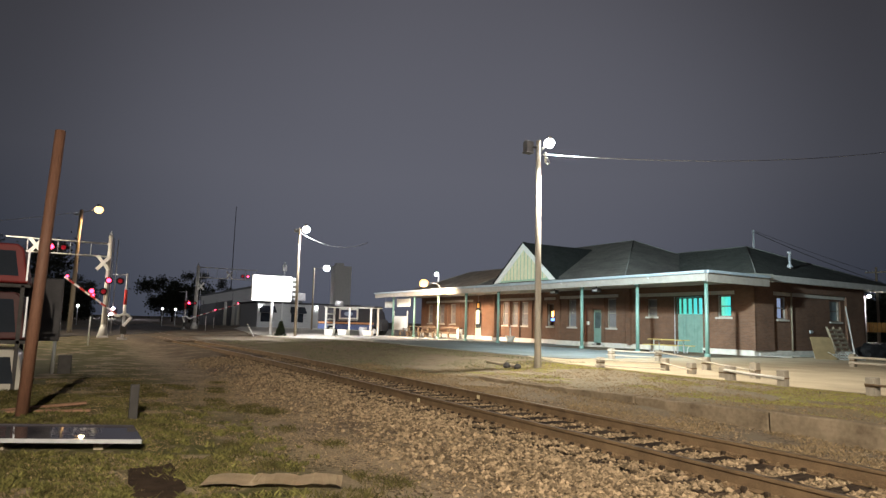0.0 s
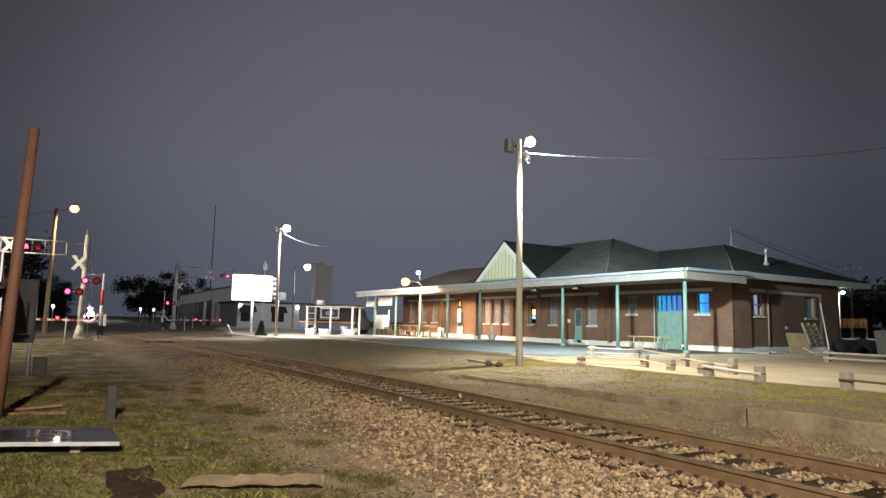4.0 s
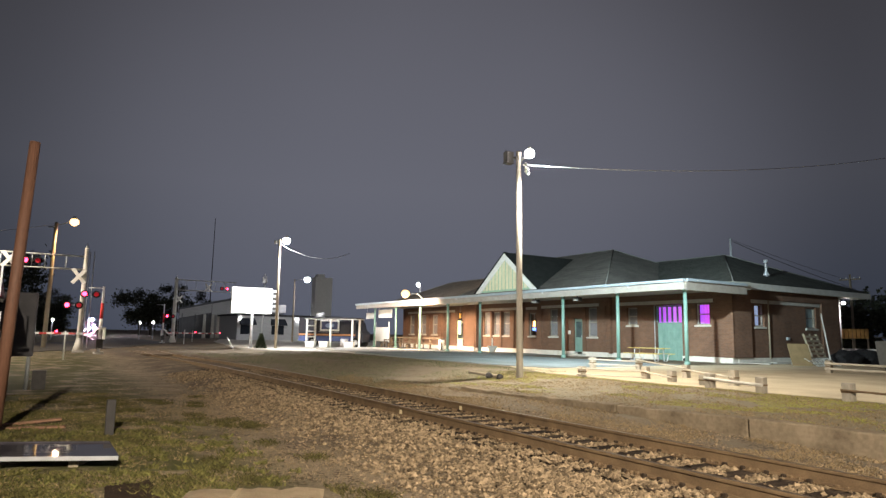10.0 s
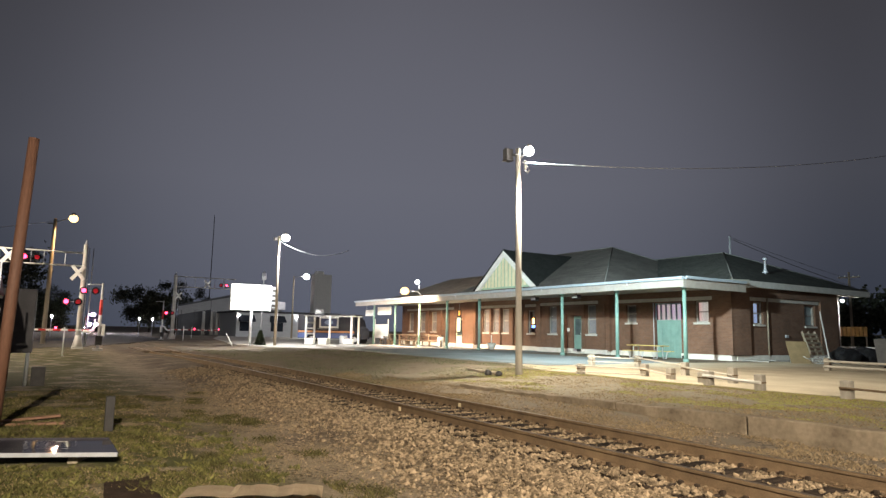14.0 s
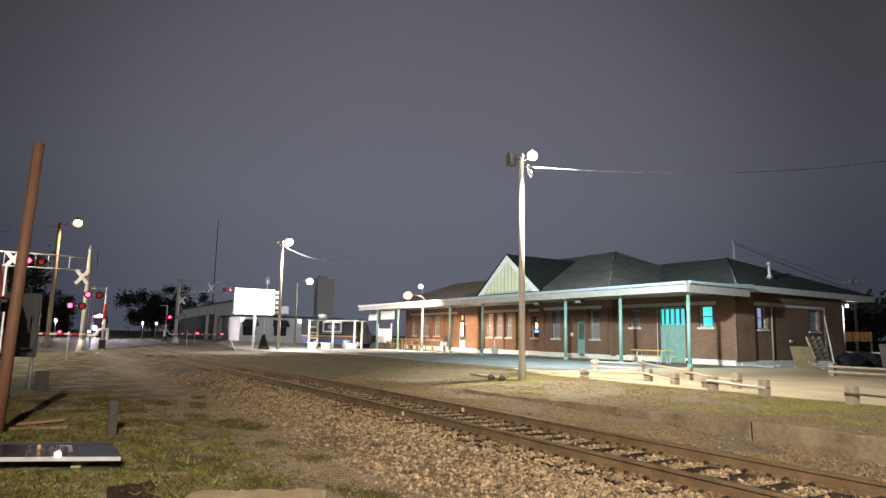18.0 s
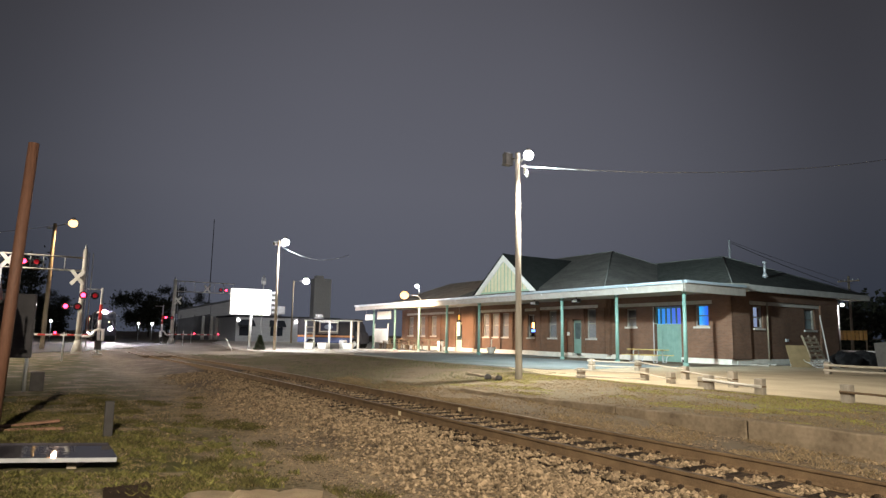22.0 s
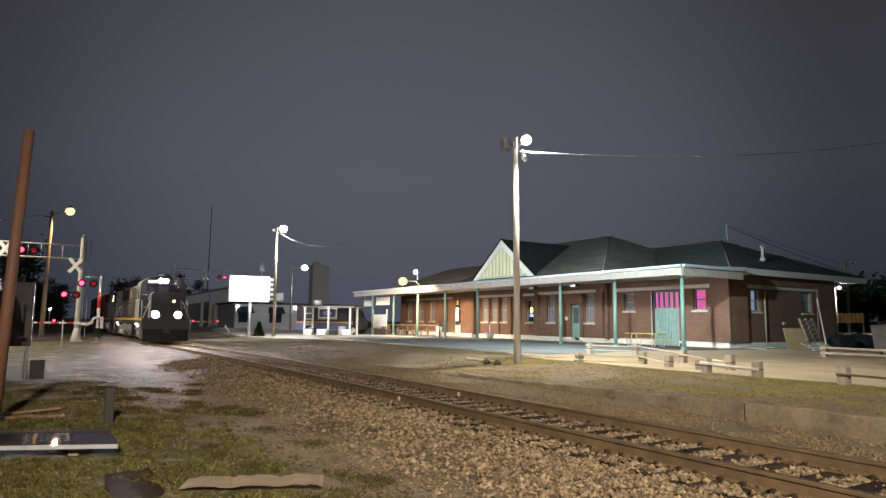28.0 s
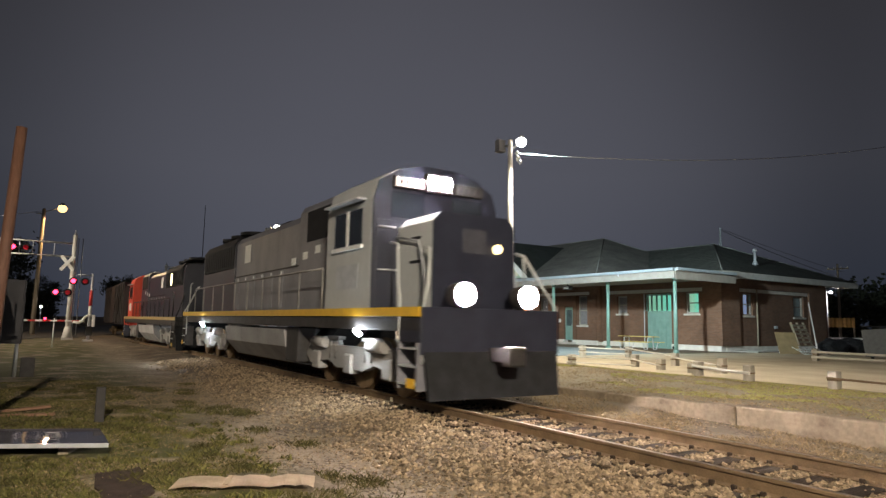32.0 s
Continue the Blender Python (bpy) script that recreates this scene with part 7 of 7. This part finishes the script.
def topper(place, paint, label, length=2.3, w=1.5, h=0.9):
    """A pickup topper: a shell with a raked end and a dark side window."""
    t = thing("truck_topper", label, "truck topper", place, 0, "stacked toppers")
    bm = bmesh.new()
    prism(bm, [(0.0, 0.0), (-0.14, h - 0.12), (-0.26, h), (-length, h), (-length, 0.0)], 0, -w / 2, w / 2)
    bmesh.ops.bevel(bm, geom=list(bm.edges), offset=0.04, segments=2, affect="EDGES", profile=0.5)
    part("shell", bm, paint, t)
    bm = bmesh.new()
    prism(bm, [(-0.2, 0.16), (-0.3, h - 0.16), (-length + 0.3, h - 0.16), (-length + 0.3, 0.16)], 0, w / 2 + 0.004, w / 2 + 0.016)
    part("side_window", bm, CABGLASS, t, "dark sliding side window")
    part_box("end_trim", (w / 2 - 0.02, w / 2 + 0.012, -0.06, -0.02, 0.05, h - 0.1), ALU, t, 0.004, "bright end trim")


def left_rack():
    red = surface("red_shell", (0.19, 0.009, 0.008), (0.14, 0.007, 0.006), 0.6, 2, 0.05)
    mar = surface("maroon_shell", (0.06, 0.009, 0.009), (0.04, 0.007, 0.007), 0.6, 2, 0.05)
    whi = surface("cream_shell", (0.42, 0.39, 0.33), (0.34, 0.31, 0.26), 0.45, 2, 0.05)
    r = thing("storage_rack", "dark steel rack holding pickup toppers", "rack", (-17.9, -0.9, -0.33))
    for x in (-0.85, 0.72):
        for y in (-2.5, -0.15):
            part_box("upright", (x - 0.04, x + 0.04, y - 0.04, y + 0.04, 0, 2.36), DARK, r, 0.006)
    for z in (1.05, 2.30):
        for x in (-0.85, 0.72):
            part_box("beam", (x - 0.04, x + 0.04, -2.55, 0.0, z, z + 0.08), DARK, r, 0.006)
    topper((-17.9, -0.85, -0.3), whi, "cream pickup topper standing on the ground under the rack")
    topper((-17.9, -0.9, 0.82), mar, "maroon pickup topper on the rack's middle shelf", h=1.05)
    topper((-17.9, -0.95, 2.07), red, "red pickup topper on top of the rack", h=0.88)
    CABINET = surface("dull_cabinet_paint", (0.075, 0.07, 0.074), (0.04, 0.037, 0.04), 0.7, 2, 0.2)
    c = thing("signal_cabinet", "grey metal signal cabinet on legs", "cabinet", (-22.2, -0.75, -0.33))
    part_box("cabinet", (-0.5, 0.4, -0.45, 0.42, 0.95, 2.75), CABINET, c, 0.02)
    part_box("door", (0.405, 0.43, -0.4, 0.38, 1.0, 2.7), CABINET, c, 0.008)
    for x in (-0.4, 0.3):
        for y in (-0.35, 0.32):
            part_rod("leg", (x, y, 0), (x, y, 0.95), 0.04, STEEL, c)
    part_box("conduit_box", (0.0, 0.3, 0.45, 0.8, 0.0, 0.55), DARK, c, 0.02)


left_rack()


# ---- ballast and grass ----
def stones(name, label, spots, seed, lo, hi):
    rnd = random.Random(seed)
    vs, fs = [], []
    for x, y, *bed in spots:
        s = lo + (hi - lo) * rnd.random() ** 1.6
        z = (bed[0] if bed else ground_z(x, y)) + s * rnd.uniform(0.0, 0.5)
        a = rnd.uniform(0, 6.283)
        k = len(vs)
        for dx, dy, dz in ((1, 0, 0), (0, 1, 0), (-1, 0, 0), (0, -1, 0)):
            r = s * rnd.uniform(0.7, 1.25)
            vs.append((x + r * (dx * math.cos(a) - dy * math.sin(a)), y + r * (dx * math.sin(a) + dy * math.cos(a)), z + s * rnd.uniform(-0.3, 0.3)))
        for sz in (-0.7, rnd.uniform(0.5, 0.9)):
            vs.append((x + s * rnd.uniform(-0.4, 0.4), y + s * rnd.uniform(-0.4, 0.4), z + s * sz))
        for i in range(4):
            fs.append((k + i, k + (i + 1) % 4, k + 5))
            fs.append((k + (i + 1) % 4, k + i, k + 4))
    me = bpy.data.meshes.new(name)
    me.from_pydata(vs, [], fs)
    me.materials.append(BALLAST)
    tagged(new(name, me), label, "ballast", kind="stuff")


rnd = random.Random(11)
spots = []
for _ in range(105000):
    x = -2.0 - 26 * rnd.random() ** 1.4
    y = 6.905 + rnd.uniform(-3.3, 1.9)
    edge = -3.25 + 0.5 * noise.noise((x * 0.8, 0, 0))
    d = y - 6.905
    if d < edge or (d < -2.3 and rnd.random() < (-2.3 - d) * 0.75):
        continue
    if abs(d) < 1.3 and abs((4 - x) % 0.53 - 0.265) > 0.14:
        # a few stones lie on the ties, more on their buried ends
        if rnd.random() < (0.2 + 0.5 * smooth(0.9, 1.25, abs(d)) + 0.4 * noise.noise((x * 0.9, 3, 3)) if abs(d) > 0.9 else 0.03):
            spots.append((x, y, -0.165))
        continue
    if d > 1.0 and rnd.random() < (d - 1.0) * 1.6:
        continue
    # silt between the stones, more of it down the shoulder and away along the line
    silt = 0.15 + 0.9 * noise.noise((x * 0.45, y * 0.8, 31)) + 0.5 * noise.noise((x * 1.7, y * 1.9, 32)) + 0.45 * smooth(-1.4, -3.0, d) + 0.25 * smooth(-7, -13, x)
    if d < -1.0 and rnd.random() < min(0.9, silt):
        continue
    spots.append((x, y))
stones("ballast", "loose tan crushed-stone ballast along the track", spots, 12, 0.014, 0.048)


rnd = random.Random(21)
spots = []
for _ in range(9000):
    x, y = -3.5 - 22 * rnd.random() ** 1.3, rnd.uniform(-2.5, 4.6)
    if noise.noise((x * 0.5, y * 0.5, 1)) > -0.1 + 0.3 * rnd.random() - 0.08 * y:
        spots.append((x, y))
for _ in range(9000):
    x, y = -1.5 - 18 * rnd.random() ** 1.2, rnd.uniform(8.3, 10.4)
    spots.append((x, 3.5 + 2.3 * rnd.random()))
    if noise.noise((x * 0.7, y * 0.7, 4)) > -0.2:
        spots.append((x, y))
        spots.append((x + rnd.uniform(-1, 1), rnd.uniform(10.6, 15.0)))
stones("loose_stones", "loose small stones on the worn ground", spots, 22, 0.008, 0.024)


def grass(name, label, count, pick, low, high, material, seed, thin=1.0):
    rnd = random.Random(seed)
    vs, fs = [], []
    while count:
        p = pick(rnd)
        if p is None:
            continue
        count -= 1
        x, y = p
        z = ground_z(x, y) - 0.01
        h, a, w = rnd.uniform(low, high), rnd.uniform(0, 6.283), thin * rnd.uniform(0.004, 0.010)
        lean = rnd.uniform(0.3, 1.4) * h
        c, s = math.cos(a), math.sin(a)
        b = rnd.uniform(0, 6.283)
        k = len(vs)
        vs += [(x - w * c, y - w * s, z), (x + w * c, y + w * s, z), (x + 0.4 * lean * math.cos(b) + 0.7 * w * c, y + 0.4 * lean * math.sin(b) + 0.7 * w * s, z + h * 0.6), (x + lean * math.cos(b), y + lean * math.sin(b), z + h)]
        fs += [(k, k + 1, k + 2), (k, k + 2, k + 3)]
    me = bpy.data.meshes.new(name)
    me.from_pydata(vs, [], fs)
    me.materials.append(material)
    tagged(new(name, me), label, "grass", kind="stuff")


GREEN = island(surface("grass_green", (0.135, 0.122, 0.036), (0.05, 0.048, 0.016), 0.8), 0.65)
YELLOWGREEN = island(surface("grass_yellow_green", (0.36, 0.345, 0.09), (0.22, 0.215, 0.06), 0.85), 0.35)
FIELD = island(surface("grass_dull", (0.19, 0.19, 0.11), (0.115, 0.117, 0.068), 0.85), 0.5)
DARKGREEN = island(surface("weed_green", (0.10, 0.085, 0.03), (0.045, 0.04, 0.016), 0.85), 0.6)
STRAW = island(surface("grass_dry", (0.28, 0.205, 0.115), (0.18, 0.128, 0.072), 0.85), 0.5)


def on_tray(x, y):
    u, v = 0.92 * (x + 9.14) - 0.39 * (y - 0.88), 0.39 * (x + 9.14) + 0.92 * (y - 0.88)
    return -1.15 < u < 0.03 and v < 0.43 * u + 0.05


def near_left(rnd):
    x, y = -4.2 - 16 * rnd.random() ** 1.35, rnd.uniform(-2.8, 3.4)
    n = noise.noise((x * 0.5, y * 0.5, 5)) + 0.35 * noise.noise((x * 2, y * 2, 6)) + 0.5 * noise.noise((x * 6, y * 6, 7))
    return (x, y) if n > -0.24 + 0.3 * max(0, y - 0.9) + 0.3 * smooth(-7.5, -11, x) and y < 0.45 * -x - 0.6 and not on_tray(x, y) and not (abs(x + 7.62) < 0.68 and abs(y - 0.86 - 0.2 * (x + 7.62)) < 0.26) else None


TUFTS = [(random.Random(40 + k).uniform(-19, -5.5), random.Random(80 + k).uniform(-1.2, 3.6)) for k in range(90)]


def tufts(rnd):
    x, y = rnd.choice(TUFTS)
    x, y = x + rnd.gauss(0, 0.16), y + rnd.gauss(0, 0.12)
    return None if on_tray(x, y) or (abs(x + 7.1) < 0.5 and abs(y - 2.0) < 0.9) else (x, y)


def worn(rnd):
    x, y = rnd.uniform(-20, -4.5), rnd.uniform(-0.5, 5.0)
    return (x, y) if noise.noise((x * 0.6, y * 0.6, 9)) + 0.6 * noise.noise((x * 4, y * 4, 3)) > -0.25 and not on_tray(x, y) and not (abs(x + 7.1) < 0.6 and abs(y - 2.0) < 0.9) else None


def bank(rnd):
    x, y = -1.5 - 18 * rnd.random() ** 1.2, rnd.uniform(10.6, 15.1)
    return (x, y) if 1.6 * noise.noise((x * 0.32, y * 0.9, 2)) + 0.7 * noise.noise((x * 1.3, y * 1.9, 8)) > 0.6 - 0.5 * smooth(11.2, 13.6, y) - 0.22 * rnd.random() else None


def dirt(rnd):
    x, y = -1.5 - 18 * rnd.random() ** 1.2, rnd.uniform(10.5, 15.1)
    return (x, y) if noise.noise((x * 0.6, y * 0.9, 15)) + 0.4 * noise.noise((x * 2.2, y * 2.2, 16)) > -0.15 else None


def field(rnd):
    x, y = -18 - 32 * rnd.random() ** 1.3, rnd.uniform(8.8, 16.5)
    return (x, y) if noise.noise((x * 0.3, y * 0.5, 12)) + 0.5 * noise.noise((x * 1.3, y * 1.3, 8)) > -0.3 + 0.2 * rnd.random() else None


def verge(rnd):
    x, y = -1.5 - 22 * rnd.random() ** 1.2, rnd.uniform(8.7, 10.42)
    return (x, y) if noise.noise((x * 0.5, y * 0.9, 4)) > -0.15 else None


grass("grass_near", "short green grass and weeds beside the track", 125000, near_left, 0.01, 0.045, GREEN, 1)
grass("grass_straw", "dry straw among the green grass", 40000, near_left, 0.01, 0.04, STRAW, 6, 0.7)
def around(rnd):
    x, y = rnd.uniform(-4.3, 5.0), rnd.uniform(-6.0, 3.6)
    n = noise.noise((x * 0.5, y * 0.5, 5)) + 0.5 * noise.noise((x * 3, y * 3, 7))
    return (x, y) if n > -0.24 + 0.2 * max(0, y - 0.9) else None


grass("grass_around", "short green grass underfoot beside the track", 50000, around, 0.01, 0.045, GREEN, 9)
WEED = island(surface("broad_weed_leaves", (0.14, 0.128, 0.040), (0.06, 0.058, 0.02), 0.8), 0.6)


def clumps(rnd):
    x, y = -4.6 - 9 * rnd.random() ** 1.2, rnd.uniform(-1.6, 2.9)
    n = noise.noise((x * 3.1, y * 3.1, 21)) + 0.5 * noise.noise((x * 9, y * 9, 22))
    return (x, y) if n > 0.18 + 0.06 * max(0, y - 0.5) and y < 0.45 * -x - 0.7 and not on_tray(x, y) and not (abs(x + 7.62) < 0.68 and abs(y - 0.86 - 0.2 * (x + 7.62)) < 0.26) and not (abs(x + 7.1) < 0.45 and abs(y - 2.0) < 0.8) else None


grass("weed_clumps", "broad-leaved green weeds in clumps among the grass", 16000, clumps, 0.03, 0.085, WEED, 31, 1.7)
grass("grass_tufts", "darker tufts of weeds in the worn ground", 30000, tufts, 0.02, 0.075, DARKGREEN, 10, 0.8)
grass("grass_dead", "dry straw-coloured grass in the worn ground", 70000, worn, 0.008, 0.035, STRAW, 2, 0.6)
grass("grass_bank", "green and yellow grass on the old platform bank", 72000, bank, 0.010, 0.04, YELLOWGREEN, 3, 0.6)
grass("grass_field", "low dull grass beyond the track", 42000, field, 0.015, 0.065, FIELD, 7)
grass("grass_verge", "dry grass along the track's far side", 24000, verge, 0.015, 0.07, STRAW, 4, 0.5)
grass("grass_bank_straw", "dry grass among the green on the bank", 42000, dirt, 0.012, 0.05, STRAW, 5, 0.6)


# ---- what moves ----
# seconds and place round the drum's colours
HUES = [(0, 0.455), (1, 0.465), (2, 0.5), (3, 0.555), (6, 0.61), (8, 0.638), (9, 0.69), (10, 0.76), (11, 0.83), (12, 0.945), (13, 0.98), (14, 1.03), (15, 1.2), (16.2, 1.4), (17, 1.455), (18, 1.49), (19, 1.55), (21, 1.59), (23, 1.63), (25, 1.69), (26.5, 1.77), (27.5, 1.86), (28, 1.92), (29, 1.965), (30, 2.0), (30.5, 2.03), (31, 2.1), (31.5, 2.25), (32, 2.4)]


def motions():
    times = [i for i in range(0, 33)]
    walk(LEAD, [(t, train_pose(nose_x(t))) for t in times])
    walk(SECOND, [(t, train_pose(nose_x(t) - 44.6) @ pose(0, 0, 0, 0, 0, 180)) for t in times])
    walk(CAR, [(t, train_pose(nose_x(t) - 44.9)) for t in times])
    # the wheels roll: one turn every 3.2 m; the second unit runs turned about
    for k, w in enumerate(AXLES):
        hub = w.location.copy()
        r = 0.51 if k < 6 else -0.51 if k < 12 else 0.42
        n = 15 if k < 12 else 18
        walk(w, [(i / n, Matrix.Translation(hub) @ Matrix.Rotation(9.4 * i / n / r, 4, "Y")) for i in range(32 * n + 1)])
    for w in HUE_DRUMS:
        spot = w.matrix_basis.translation.copy()
        walk(w, [(t, Matrix.Translation(spot) @ pose(0, 0, 0, 0, 0, -307 - 360 * (h - 0.19))) for t, h in HUES])
    for arm, sign, rows in GATES:
        walk(arm, [(t, pose(0, 0, 0, sign * a, 0, 0)) for t, a in rows])


motions()
